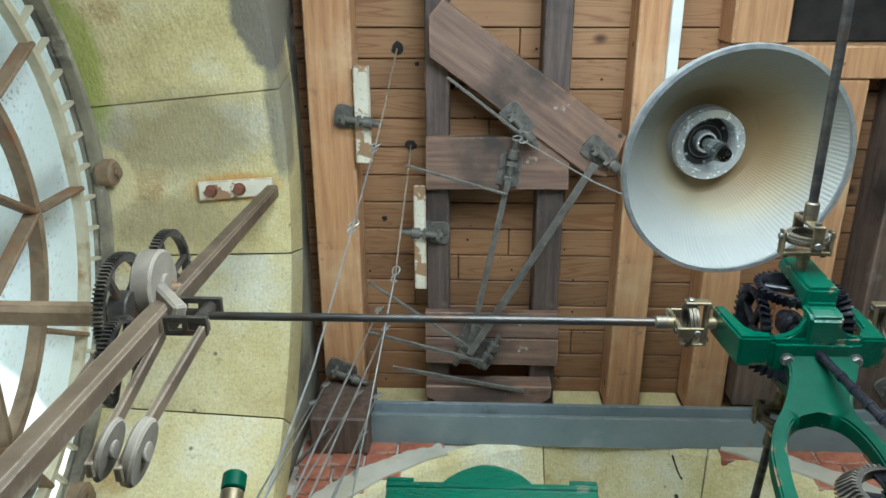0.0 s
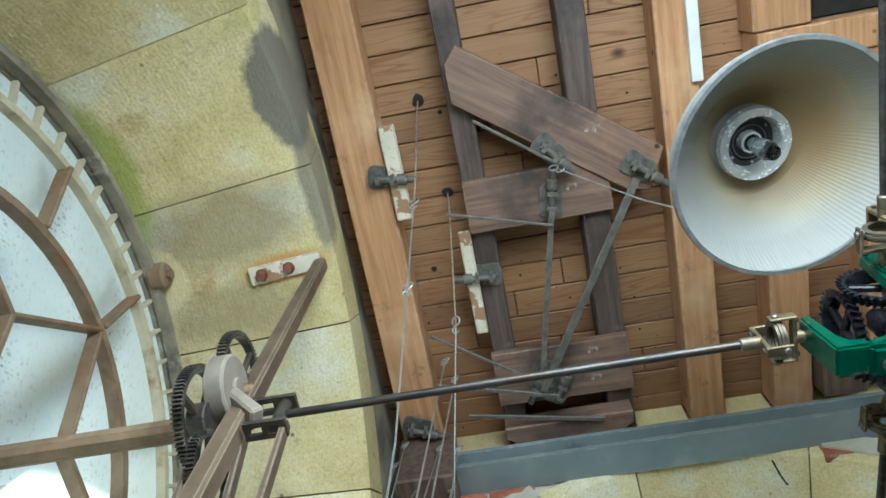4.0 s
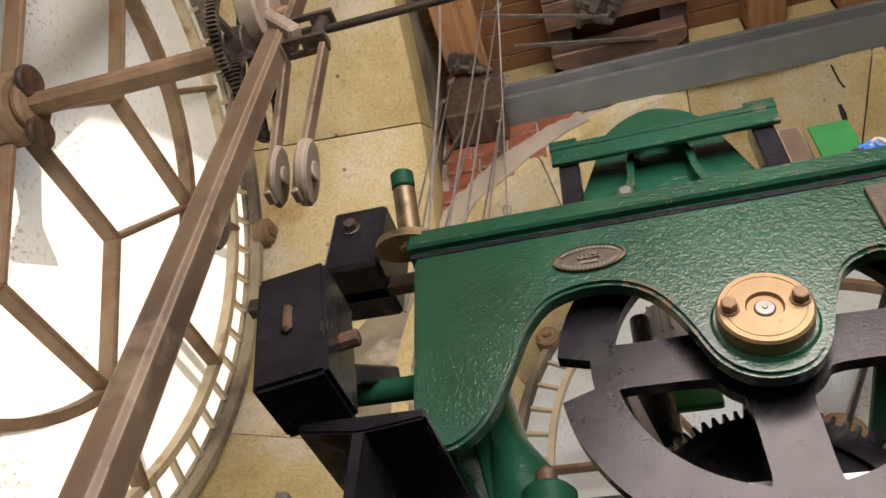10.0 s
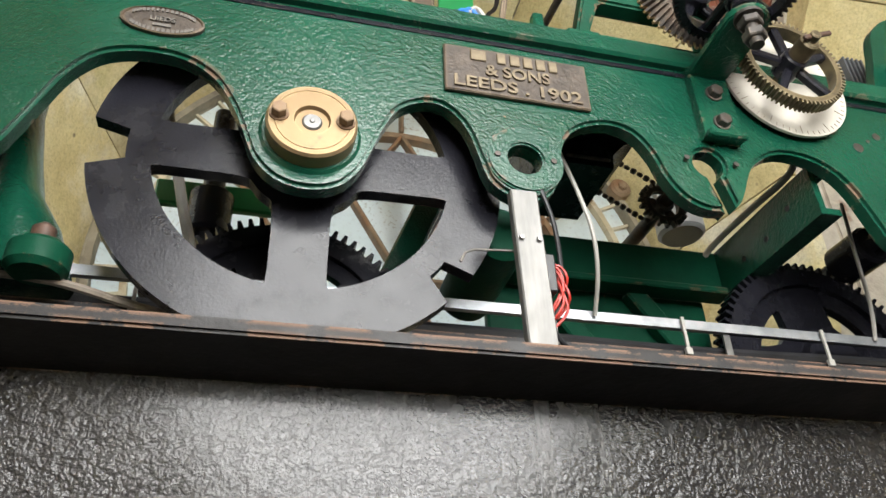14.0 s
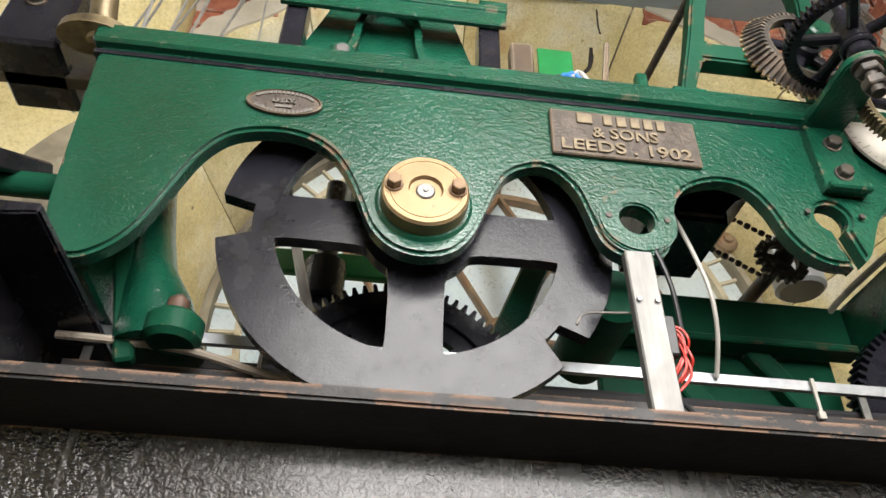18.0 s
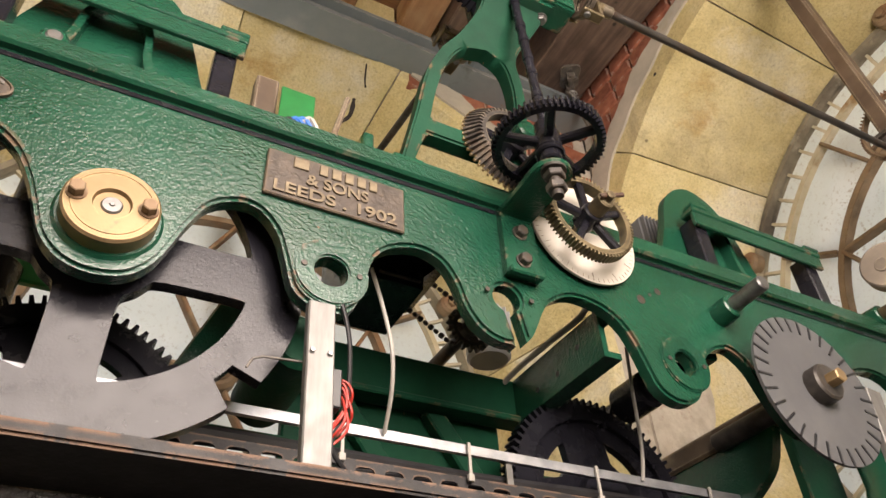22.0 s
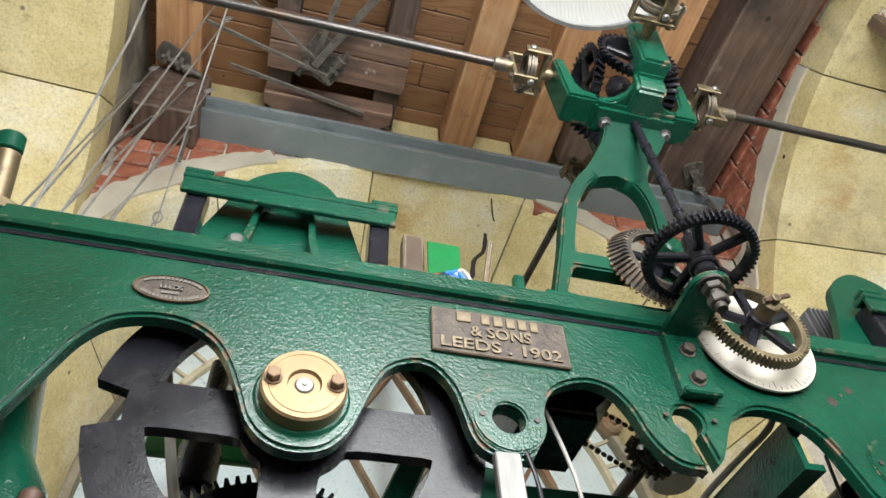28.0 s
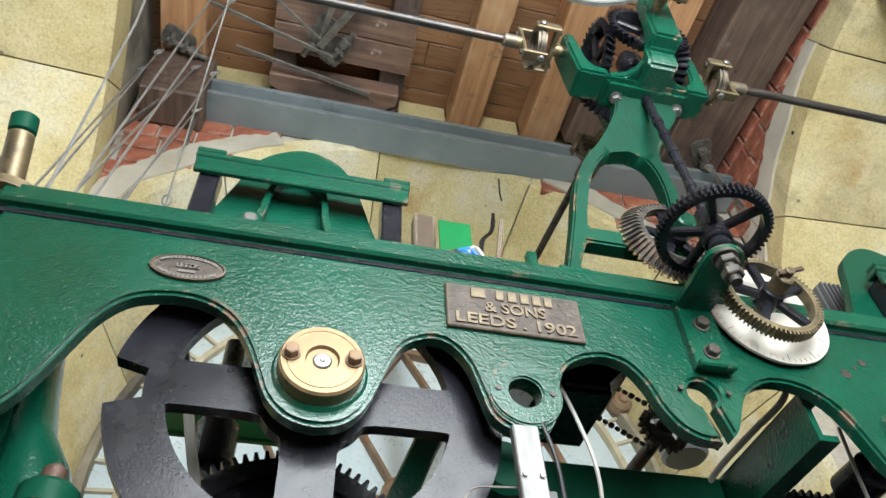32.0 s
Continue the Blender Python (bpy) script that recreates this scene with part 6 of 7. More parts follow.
# ---- cable tray, bars and cables under the plate ----
TR = thing("cable_tray", (1.5, 1.19, 2.1), "galvanised slotted cable tray with bundled cables under the clock", "cable tray")
bm = bm_new()
add_plate(bm, [(1.290, 2.231), (1.293, 2.231), (1.293, 2.244), (1.325, 2.244), (1.325, 2.247), (1.290, 2.247)], [], lambda a, b, d: (0.44 + d, a, b), 2.14)
part("top_angle", bm, ZINC, TR, "bright galvanised angle")
bm = bm_new()
add_plate(bm, [(0.44, 2.158), (2.58, 2.158), (2.58, 2.192), (0.44, 2.192)], [[(x + 0.010 * math.cos(radians(a)) + (0.006 if abs(a) < 90 else -0.006), 2.175 + 0.006 * math.sin(radians(a))) for a in (-80, -40, 0, 40, 80, 100, 140, 180, 220, 260)] for x in [0.48 + 0.048 * k for k in range(43)]], xz(1.292), 0.003)
part("slotted_rail", bm, FLANGE, TR, "dull slotted rail")
for x in (0.46, 1.0, 1.6, 2.2, 2.56):
    bm = bm_new()
    add_box(bm, x, x + 0.012, 1.296, 1.300, 2.16, 2.245)
    part("hanger", bm, STEEL, TR)
for i, (dy, dz, m, r) in enumerate(((0.03, -0.022, CABLE_B, 0.010), (0.055, -0.03, CABLE_B, 0.008), (0.08, -0.025, CABLE_B, 0.009), (0.045, -0.045, CABLE_B, 0.007))):
    bm = bm_new()
    rng = random.Random(i)
    add_tube(bm, spline([(0.5 + 0.35 * k, 1.306 + dy * 0.4 + rng.uniform(-0.008, 0.008), 2.232 + dz + rng.uniform(-0.008, 0.008)) for k in range(7)], 5), r, 8)
    part("cable", bm, m, TR)
bm = bm_new()
add_tube(bm, spline([(0.44, 1.25, 2.205), (0.53, 1.245, 2.20), (0.62, 1.24, 2.19), (0.72, 1.24, 2.165), (0.84, 1.24, 2.14)], 5), 0.006, 8)
part("cable", bm, WEIGHT, TR, "dusty cream cable")
for x in (0.70, 1.30, 1.52, 1.78, 2.05):
    bm = bm_new()
    add_box(bm, x, x + 0.005, 1.282, 1.2855, 2.185, 2.248)
    add_box(bm, x - 0.003, x + 0.008, 1.280, 1.2875, 2.182, 2.194, 0.001)
    part("cable_tie", bm, CABLE_W, TR, "white cable tie")

SB = thing("sensor_bar", (1.195, 1.09, 2.04), "bright aluminium bar standing on the girder with a microswitch", "bracket", "aluminium bars")
bm = bm_new()
add_bar(bm, (1.199, 1.095, 2.036), (1.192, 1.095, 2.31), 0.038, 0.016, 0.002, up=(0, 1, 0))
part("bar", bm, ALU, SB)
for dx in (-0.012, 0.012):
    hexbolt(SB, (1.194 + dx, 1.087, 2.232), (0, -1, 0), 0.004, 0.004, STEEL, "screw")
bm = bm_new()
add_tube(bm, [(1.18, 1.11, 2.226), (1.128, 1.12, 2.228), (1.116, 1.12, 2.222), (1.109, 1.12, 2.208)], 0.0018, 6)
part("feeler", bm, TACKLE, SB)
rng = random.Random(77)
for k in range(6):
    bm = bm_new()
    u = rng.uniform(-0.006, 0.006)
    add_tube(bm, spline([(1.214, 1.103, 2.205 - 0.005 * k), (1.232 + u, 1.10 + u, 2.206 - 0.007 * k), (1.240 + u, 1.10, 2.190 - 0.009 * k), (1.236 + 2 * u, 1.105 + u, 2.172 - 0.008 * k + u), (1.224 + u, 1.11, 2.150 - 0.006 * k)], 4), 0.0019, 6)
    part("wire", bm, CABLE_R, SB, "red wire")
bm = bm_new()
add_box(bm, 1.212, 1.226, 1.09, 1.112, 2.16, 2.215, 0.002)
part("microswitch", bm, CABLE_B, SB)
bm = bm_new()
add_tube(bm, spline([(1.225, 1.12, 2.36), (1.245, 1.12, 2.28), (1.24, 1.11, 2.17), (1.222, 1.11, 2.12), (1.25, 1.12, 2.09)], 5), 0.0035, 8)
part("wire", bm, CABLE_B, SB, "black wire")
SB2 = thing("sensor_bar", (2.30, 1.06, 2.04), "bright aluminium bar standing on the girder with a microswitch", "bracket", "aluminium bars")
bm = bm_new()
add_bar(bm, (2.28, 1.06, 2.036), (2.325, 1.06, 2.40), 0.042, 0.016, 0.002, up=(0, 1, 0))
part("bar", bm, ALU, SB2)
bm = bm_new()
add_box(bm, 2.335, 2.385, 1.05, 1.07, 2.28, 2.31, 0.003)
part("switch", bm, CABLE_B, SB2)
for k in range(3):
    bm = bm_new()
    add_tube(bm, spline([(2.35 + 0.012 * k, 1.055, 2.290), (2.37 + 0.012 * k, 1.048, 2.272), (2.385 + 0.012 * k, 1.05, 2.24 + 0.006 * k)], 4), 0.0028, 6)
    part("wire", bm, CABLE_R, SB2, "red wire")
for pts, r, m, lab in (([(1.318, 1.22, 2.50), (1.341, 1.22, 2.42), (1.358, 1.225, 2.35), (1.366, 1.245, 2.29), (1.372, 1.286, 2.238)], 0.0036, CABLE_W, "grey hanging cable looping down to the tray"),
                       ([(1.888, 1.25, 2.50), (1.888, 1.26, 2.40), (1.89, 1.27, 2.30), (1.89, 1.286, 2.238)], 0.0034, CABLE_W, "grey cable hanging down to the tray"),
                       ([(0.668, 1.35, 2.66), (0.678, 1.35, 2.60), (0.730, 1.35, 2.405), (0.756, 1.35, 2.315), (0.770, 1.33, 2.22), (0.772, 1.30, 2.16)], 0.0085, CABLE_W, "cream cable running down behind the count wheel"),
                       ([(1.70, 1.50, 2.42), (1.72, 1.47, 2.48), (1.735, 1.42, 2.505), (1.74, 1.30, 2.508), (1.745, 1.20, 2.51), (1.76, 1.18, 2.56)], 0.0065, CABLE_W, "white cable clipped along the green cross member")):
    bm = bm_new()
    add_tube(bm, spline(pts, 6), r, 8)
    single("cable", bm, m, lab, "cable", "loose cables")

# ---- motion works at the dials ----
def motion_work(sx, label):
    """sx: -1 at the west dial, 1 at the east."""
    X = lambda x: x if sx < 0 else 2 * CX - x - 0.08
    WM = IRON if sx < 0 else RUST
    CW = ((0.045, 0.925, 3.31, 0.082, 0.05), (0.235, 1.00, 2.755, 0.060, 0.022), (0.18, 1.0, 2.76, 0.056, 0.012), (0.06, 1.02, 2.70, 0.055, 0.018)) if sx < 0 else ((0.235, 1.105, 2.882, 0.066, 0.045),)
    ARMS = (((0.21, 0.97, 3.19), (0.228, 1.0, 2.69)), ((0.10, 1.0, 3.2), (0.175, 1.0, 2.70)), ((0.02, 0.98, 3.1), (0.055, 1.02, 2.64))) if sx < 0 else (((0.16, 0.985, 3.18), (0.228, 1.12, 2.81)), ((0.16, 0.955, 3.20), (0.20, 0.62, 3.06)))
    M = thing("motion_work", (X(0.0), AY, AZ), label, "motion work", "dial motion works")
    bm = bm_new()
    vs = add_bar(bm, (X(0.17), 0.88, 1.95), (X(-0.005), 1.06, 4.58), 0.055, 0.05, 0.008, up=(1, 0, 0))
    part("bar", bm, BARBRN, M, "long brown iron bar")
    bm = bm_new()
    add_bar(bm, (X(-0.275), 1.038, 4.492), (X(0.0), 1.040, 4.580), 0.074, 0.012, 0.002)
    bp = part("fixing_plate", bm, WHITEWOOD, M, "white-painted rusty fixing plate")
    for x in (-0.227, -0.124):
        hexbolt(bp, (X(x), 1.038, 4.572 + x * 0.32), (0, 0, -1), 0.020, 0.026, RUSTBOLT, "bolt", "dark red rusty bolt")
    ax = (X(0.1) - X(0), 0, 0)
    bm = bm_new()
    add_bar(bm, (X(-0.60), AY, AZ), (X(-0.02), AY, AZ), 0.050, 0.050, 0.012)
    part("pipe", bm, RUST, M, "rusty brown square hand arbor")
    spoked("hour_wheel", (X(0.0), 0.945, 3.215), ax, 0.128, 80, 0.010, 0.022, 0.020, 4, (WM, WM), M, "", 0.04, 0.5, 0.018)
    spoked("minute_wheel", (X(0.03), 0.955, 3.405), ax, 0.128, 70, 0.009, 0.022, 0.016, 4, (WM, WM), M, "", 0.02, 0.2, 0.012)
    spoked("pinion_wheel", (X(0.035), 1.02, 3.10), ax, 0.10, 60, 0.009, 0.02, 0.016, 4, (WM, WM), M, "", 0.02, 0.9, 0.012)
    for x, y, z, r, th in CW:
        bm = bm_new()
        skew = 0.13 if z < 3 else 0.0
        add_cyl(bm, (X(x) - th / 2, y - th * skew, z), (X(x) + th / 2, y + th * skew, z), r, 32, bev=0.005)
        w = part("counterweight", bm, WEIGHT, M, "dusty round counterweight")
        bm = bm_new()
        add_cyl(bm, (X(x) - th / 2 - 0.008, y, z), (X(x) + th / 2 + 0.008, y, z), r * 0.3, 16, bev=0.002)
        part("boss", bm, WEIGHT, w)
    for p, q in ARMS:
        bm = bm_new()
        add_bar(bm, (X(p[0]), p[1], p[2]), (X(q[0]), q[1], q[2]), 0.030, 0.014, 0.002, up=(1, 0, 0))
        part("weight_arm", bm, BARBRN, M)
    bm = bm_new()
    add_bar(bm, (X(0.06), 0.935, 3.29), (X(0.14), 0.96, 3.215), 0.045, 0.035, 0.006)
    part("crank_arm", bm, WEIGHT, M)
    hexbolt(M, (X(0.07), 0.96, 3.34), ax, 0.022, 0.025, RUST)
    for dz in (0.045, -0.058):
        bm = bm_new()
        a, b = sorted((X(0.125), X(0.222)))
        add_plate(bm, [(a, -0.022), (b, -0.022), (b, 0.022), (a, 0.022)], [[(a + 0.012 + k * 0.042, -0.009), (a + 0.042 + k * 0.042, -0.009), (a + 0.042 + k * 0.042, 0.009), (a + 0.012 + k * 0.042, 0.009)] for k in (0, 1)],
                  lambda p, q, d: (p, AY + q, AZ + dz + d), 0.012)
        part("slotted_fork", bm, IRON, M, "black slotted fork")
    bm = bm_new()
    add_cyl(bm, (X(0.195), AY, AZ - 0.055), (X(0.195), AY, AZ + 0.055), 0.016, 14)
    part("fork_pin", bm, IRON, M)
    return M


motion_work(-1, "rusty gear motion work on a brown bar behind the dial")
motion_work(1, "rusty gear motion work on a brown bar behind the dial")
for sgn in (0, 1):
    for dy, dz in ((-0.045, 0.03), (0.05, -0.05)):
        bm = bm_new()
        x = WX - DEEP + 0.10 if not sgn else EX + DEEP - 0.10
        s = 1 if not sgn else -1
        add_cyl(bm, (x, AY + dy, AZ + dz), (x + s * 0.02, AY + dy, AZ + dz), 0.042, 20, bev=0.005)
        part("hub_bearing", bm, EDGE, dial_w if not sgn else dial_e, "greasy dark bearing cap")

# ---- lamp ----
LX, LY, LZ = 1.544, 0.735, 3.75
LA = thing("pendant_lamp", (LX, LY, LZ), "large round ribbed reflector lamp with a yellowed inside and clear bulb", "lamp")
bm = bm_new()
prof = [(0.320, 0.0), (0.322, 0.012), (0.316, 0.03), (0.30, 0.075), (0.27, 0.13), (0.22, 0.19), (0.165, 0.235), (0.105, 0.262)]
N = 300
rings = []
for r, h in prof:
    rings.append((h, [((r * (1 + (0.0038 if i % 2 else 0))) * math.cos(2 * math.pi * i / N), (r * (1 + (0.0038 if i % 2 else 0))) * math.sin(2 * math.pi * i / N)) for i in range(N)]))
tilt = Vector((-0.12, -0.07, 1.0)).normalized()
fl = frame_of((LX, LY, LZ), tilt, (0, 1, 0))
inner = rings
outer_r = [(h + 0.006, [(x * 1.02, y * 1.02) for x, y in pts]) for h, pts in rings]
add_loft(bm, fl, inner + outer_r[::-1] + [inner[0]])
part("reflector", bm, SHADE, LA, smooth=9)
bm = bm_new()
f2 = [(-0.004, circle(0.318, 72)), (-0.004, circle(0.330, 72)), (0.010, circle(0.332, 72)), (0.012, circle(0.322, 72)), (-0.004, circle(0.318, 72))]
add_loft(bm, fl, f2)
part("rim", bm, ZINC, LA, "grey metal rim")
bm = bm_new()
add_loft(bm, fl, [(0.215, circle(0.112, 48)), (0.196, circle(0.108, 48)), (0.192, circle(0.086, 48)), (0.200, circle(0.080, 48)), (0.248, circle(0.076, 48)), (0.252, circle(0.084, 48)), (0.215, circle(0.112, 48))])
part("holder_ring", bm, CHROME, LA, "bright metal holder ring")
bm = bm_new()
add_loft(bm, fl, [(0.246, circle(0.077, 48)), (0.243, circle(0.060, 48)), (0.250, circle(0.056, 48)), (0.250, circle(0.001, 48))])
sp = part("socket_plate", bm, CABLE_B, LA, "dark socket plate")
for k in range(6):
    a = 0.4 + k * math.pi / 3
    bm = bm_new()
    add_cyl(bm, fl(0.066 * math.cos(a), 0.066 * math.sin(a), 0.246), fl(0.066 * math.cos(a), 0.066 * math.sin(a), 0.238), 0.0045, 8)
    part("screw", bm, CHROME, sp)
bm = bm_new()
add_loft(bm, fl, [(0.250, circle(0.034, 28)), (0.222, circle(0.032, 28)), (0.220, circle(0.026, 28)), (0.246, circle(0.024, 28)), (0.250, circle(0.034, 28))])
part("lamp_holder", bm, CHROME, LA, "bright metal lamp holder")
bm = bm_new()
add_ring(bm, lambda a, b, d: fl(a, b, 0.236 + d), 0.052, 0.049, 0.004, 40)
part("wire_ring", bm, STEEL, sp)
bm = bm_new()
add_loft(bm, fl, [(0.26, circle(0.11, 32)), (0.38, circle(0.09, 32)), (0.42, circle(0.03, 32))], cap=True)
part("housing", bm, GREYBOX, LA)
bm = bm_new()
add_loft(bm, fl, [(0.25, circle(0.016, 20)), (0.20, circle(0.018, 20)), (0.16, circle(0.028, 20)), (0.12, circle(0.030, 20)), (0.095, circle(0.022, 20)), (0.088, circle(0.004, 20))], cap=True)
part("bulb", bm, CLEAR, LA, "clear glass bulb")
bm = bm_new()
add_cyl(bm, fl(0, 0, 0.4), (LX + 0.11, LY - 0.05, 4.80), 0.012, 12)
part("stem", bm, GREYBOX, LA)
bm = bm_new()
add_box(bm, 1.575, 1.62, SY, 0.64, 4.772, 4.80, 0.003)
single("conduit", bm, PVC, "white plastic trunking under a joist to the lamp", "cable trunking")

# ---- old bell hammer tackle under the boards ----
def plank(name, pts, z, th, mat, label, cat="plank"):
    bm = bm_new()
    add_plate(bm, pts, [], lambda a, b, d: (a, b, z + d), th)
    es = [e for e in bm.edges if len(e.link_faces) == 2 and e.calc_face_angle(0) > 0.6]
    bmesh.ops.bevel(bm, geom=es, offset=0.004, segments=1, affect="EDGES")
    return single(name, bm, mat, label, cat)


slant = plank("tackle_plank", [(0.625, 0.39), (0.68, 0.325), (1.435, 0.865), (1.365, 1.035), (1.27, 1.015), (0.625, 0.545)], 4.74, 0.058, REDWOOD, "worn reddish plank laid slantwise under the bearers")
turn_ = Matrix.Rotation(radians(35.6), 4, "Z")
slant.data.transform(turn_.inverted())
slant.matrix_basis = slant.matrix_basis @ turn_
plank("tackle_plank", [(0.608, 0.875), (1.205, 0.865), (1.212, 1.095), (0.606, 1.10)], 4.755, 0.043, REDWOOD, "worn reddish plank across the bearers")
plank("tackle_plank", [(0.597, 1.675), (1.20, 1.675), (1.208, 1.80), (0.597, 1.795)], 4.755, 0.043, REDWOOD, "worn reddish plank across the bearers")
plank("tackle_plank", [(0.597, 1.803), (1.205, 1.806), (1.208, 1.942), (0.597, 1.936)], 4.755, 0.043, REDWOOD, "worn reddish plank across the bearers")
plank("tackle_block", [(0.60, 2.025), (1.18, 2.02), (1.18, 2.075), (1.08, 2.15), (0.72, 2.155), (0.60, 2.08)], 4.70, 0.10, REDWOOD, "thick chamfered block below the bearers", "block")
for x0, x1, y0, y1 in ((0.312, 0.378, 0.586, 0.99), (0.552, 0.604, 1.09, 1.566)):
    bm = bm_new()
    add_box(bm, x0, x1, y0, y1, 4.765, 4.80, 0.004)
    single("batten", bm, WHITEWOOD, "short batten with flaking white paint", "batten", "white battens")


def crank(x, y, z, turn, label="old cast iron crank bearing screwed to the timber"):
    c = thing("crank_bearing", (x, y, z), label, "bearing", "crank bearings")
    ca, sa = math.cos(radians(turn)), math.sin(radians(turn))
    P = lambda a, b, d: (x + a * ca - b * sa, y + a * sa + b * ca, z + d)
    bm = bm_new()
    out = spline([(-0.075, -0.03), (-0.055, -0.05), (0.0, -0.045), (0.05, -0.045), (0.07, 0.0), (0.05, 0.045), (0, 0.045), (-0.055, 0.05), (-0.075, 0.03)], 3, True)
    add_plate(bm, out, [], P, 0.012)
    part("base", bm, TACKLE, c)
    for s in (-1, 1):
        bm = bm_new()
        p = [(0.03 * s - 0.008, 0.0), (0.03 * s + 0.008, 0.0), (0.03 * s + 0.008, -0.05), (0.03 * s - 0.008, -0.05)]
        add_plate(bm, p, [], lambda a, b, d: P(a, -0.02 + d, b), 0.04)
        part("lug", bm, TACKLE, c)
    bm = bm_new()
    add_cyl(bm, P(-0.05, 0, -0.035), P(0.13, 0, -0.035), 0.014, 12)
    add_cyl(bm, P(0.05, 0, -0.035), P(0.09, 0, -0.035), 0.024, 14, bev=0.003)
    part("spindle", bm, TACKLE, c)
    for a, b in ((-0.055, 0.0), (0.0, 0.035), (0.0, -0.035)):
        bm = bm_new()
        add_cyl(bm, P(a, b, -0.004), P(a, b, 0.004), 0.008, 10)
        part("screw", bm, STEEL, c)
    return c


for x, y, z, a in ((0.30, 0.80, 4.785, 10), (0.63, 1.30, 4.785, 185), (0.985, 0.80, 4.728, 50), (0.96, 1.00, 4.742, -80), (1.33, 0.93, 4.728, 40), (0.80, 1.80, 4.742, 120), (0.87, 1.88, 4.742, -60), (0.20, 2.00, 4.78, 20), (0.20, 2.15, 4.55, -10)):
    crank(x, y, z, a)


def lever(p, q, label="thin flat iron lever of the bell tackle", w=0.024):
    bm = bm_new()
    add_bar(bm, p, q, w, 0.010, 0.002)
    single("lever", bm, TACKLE, label, "lever", "bell tackle levers")


lever((0.955, 1.02, 4.68), (0.80, 1.80, 4.67))
lever((1.30, 0.96, 4.67), (0.80, 1.83, 4.65), w=0.032)
lever((0.53, 0.975, 4.68), (0.95, 1.09, 4.66), w=0.012)
lever((0.36, 1.49, 4.66), (0.80, 1.80, 4.66), w=0.014)
lever((0.34, 1.73, 4.66), (0.86, 1.87, 4.66), w=0.018)
lever((0.70, 0.62, 4.70), (1.02, 0.86, 4.69), w=0.012)
lever((0.45, 1.93, 4.70), (1.05, 2.03, 4.68), w=0.020)


def wire(pts, label="thin galvanised bell wire", r=0.0034, mat=None, hook=None):
    W = thing("bell_wire", pts[0], label, "wire", "bell wires")
    bm = bm_new()
    add_tube(bm, pts, r, 6)
    part("strand", bm, mat or WIRE, W)
    for h in hook or ():
        h = Vector(h)
        d = (Vector(pts[-1]) - Vector(pts[0])).normalized()
        u = d.cross(Vector((0.3, 1, 0))).normalized()
        bm = bm_new()
        eye = [h + d * (-0.018 + 0.019 * math.cos(t)) + u * 0.019 * math.sin(t) for t in [0.3 + i * 0.5 for i in range(12)]]
        tail = [h + d * (0.018 - 0.016 * math.cos(t)) - u * 0.016 * math.sin(t) for t in [0.3 + i * 0.5 for i in range(9)]]
        add_tube(bm, eye[::-1] + tail, r * 1.05, 6)
        part("hook", bm, WIRE, W, "bent wire hook")


# upper pulls from the holes, then wires down to the clock's far end
wire([(0.476, 0.535, 4.98), (0.462, 0.62, 4.86), (0.452, 0.72, 4.70), (0.43, 0.855, 4.50)], "brown twisted pull through the ceiling boards", 0.004, BARBRN)
wire([(0.43, 0.857, 4.48), (0.37, 1.25, 3.50), (0.34, 1.36, 2.72)], hook=[(0.43, 0.857, 4.49), (0.405, 1.03, 4.05)])
wire([(0.527, 0.956, 4.98), (0.533, 1.0, 4.80), (0.512, 1.22, 4.60), (0.495, 1.383, 4.50)], "brown twisted pull through the ceiling boards", 0.004, BARBRN)
wire([(0.495, 1.383, 4.48), (0.42, 1.80, 4.1), (0.36, 2.12, 3.80)], hook=[(0.495, 1.383, 4.49), (0.362, 2.11, 3.81)])
wire([(0.994, 0.858, 4.66), (1.25, 0.95, 4.35), (1.62, 1.02, 3.9)], hook=[(0.994, 0.858, 4.65)])
for i, (xt, yt, zt, xb) in enumerate(((0.10, 2.03, 4.55, 0.285), (0.15, 1.98, 4.62, 0.31), (0.30, 2.02, 4.62, 0.345), (0.40, 1.62, 4.66, 0.375), (0.43, 1.70, 4.64, 0.41), (0.34, 2.12, 4.45, 0.44), (0.40, 1.96, 4.5, 0.46))):
    wire([(xt, yt, zt), ((xt + xb) / 2, (yt + 1.34) / 2, (zt + 2.70) / 2), (xb, 1.34, 2.70)], hook=[(xt, yt, zt)])
# pulls at the north-east corner
crank(2.72, 2.03, 4.728, 60)
for q in ((2.67, 1.90, 4.16), (2.69, 1.93, 4.12), (2.74, 1.96, 4.10)):
    wire([(2.74, 2.05, 4.66), q], hook=[(2.735, 2.04, 4.62)])
lever((2.80, 2.10, 4.64), (2.66, 1.90, 4.10), w=0.020)
# weathered arms hanging at the north-west corner
lever((0.20, 2.13, 4.53), (0.10, 2.10, 4.20), w=0.026)
lever((0.33, 2.16, 4.60), (0.335, 2.18, 4.28), w=0.014)

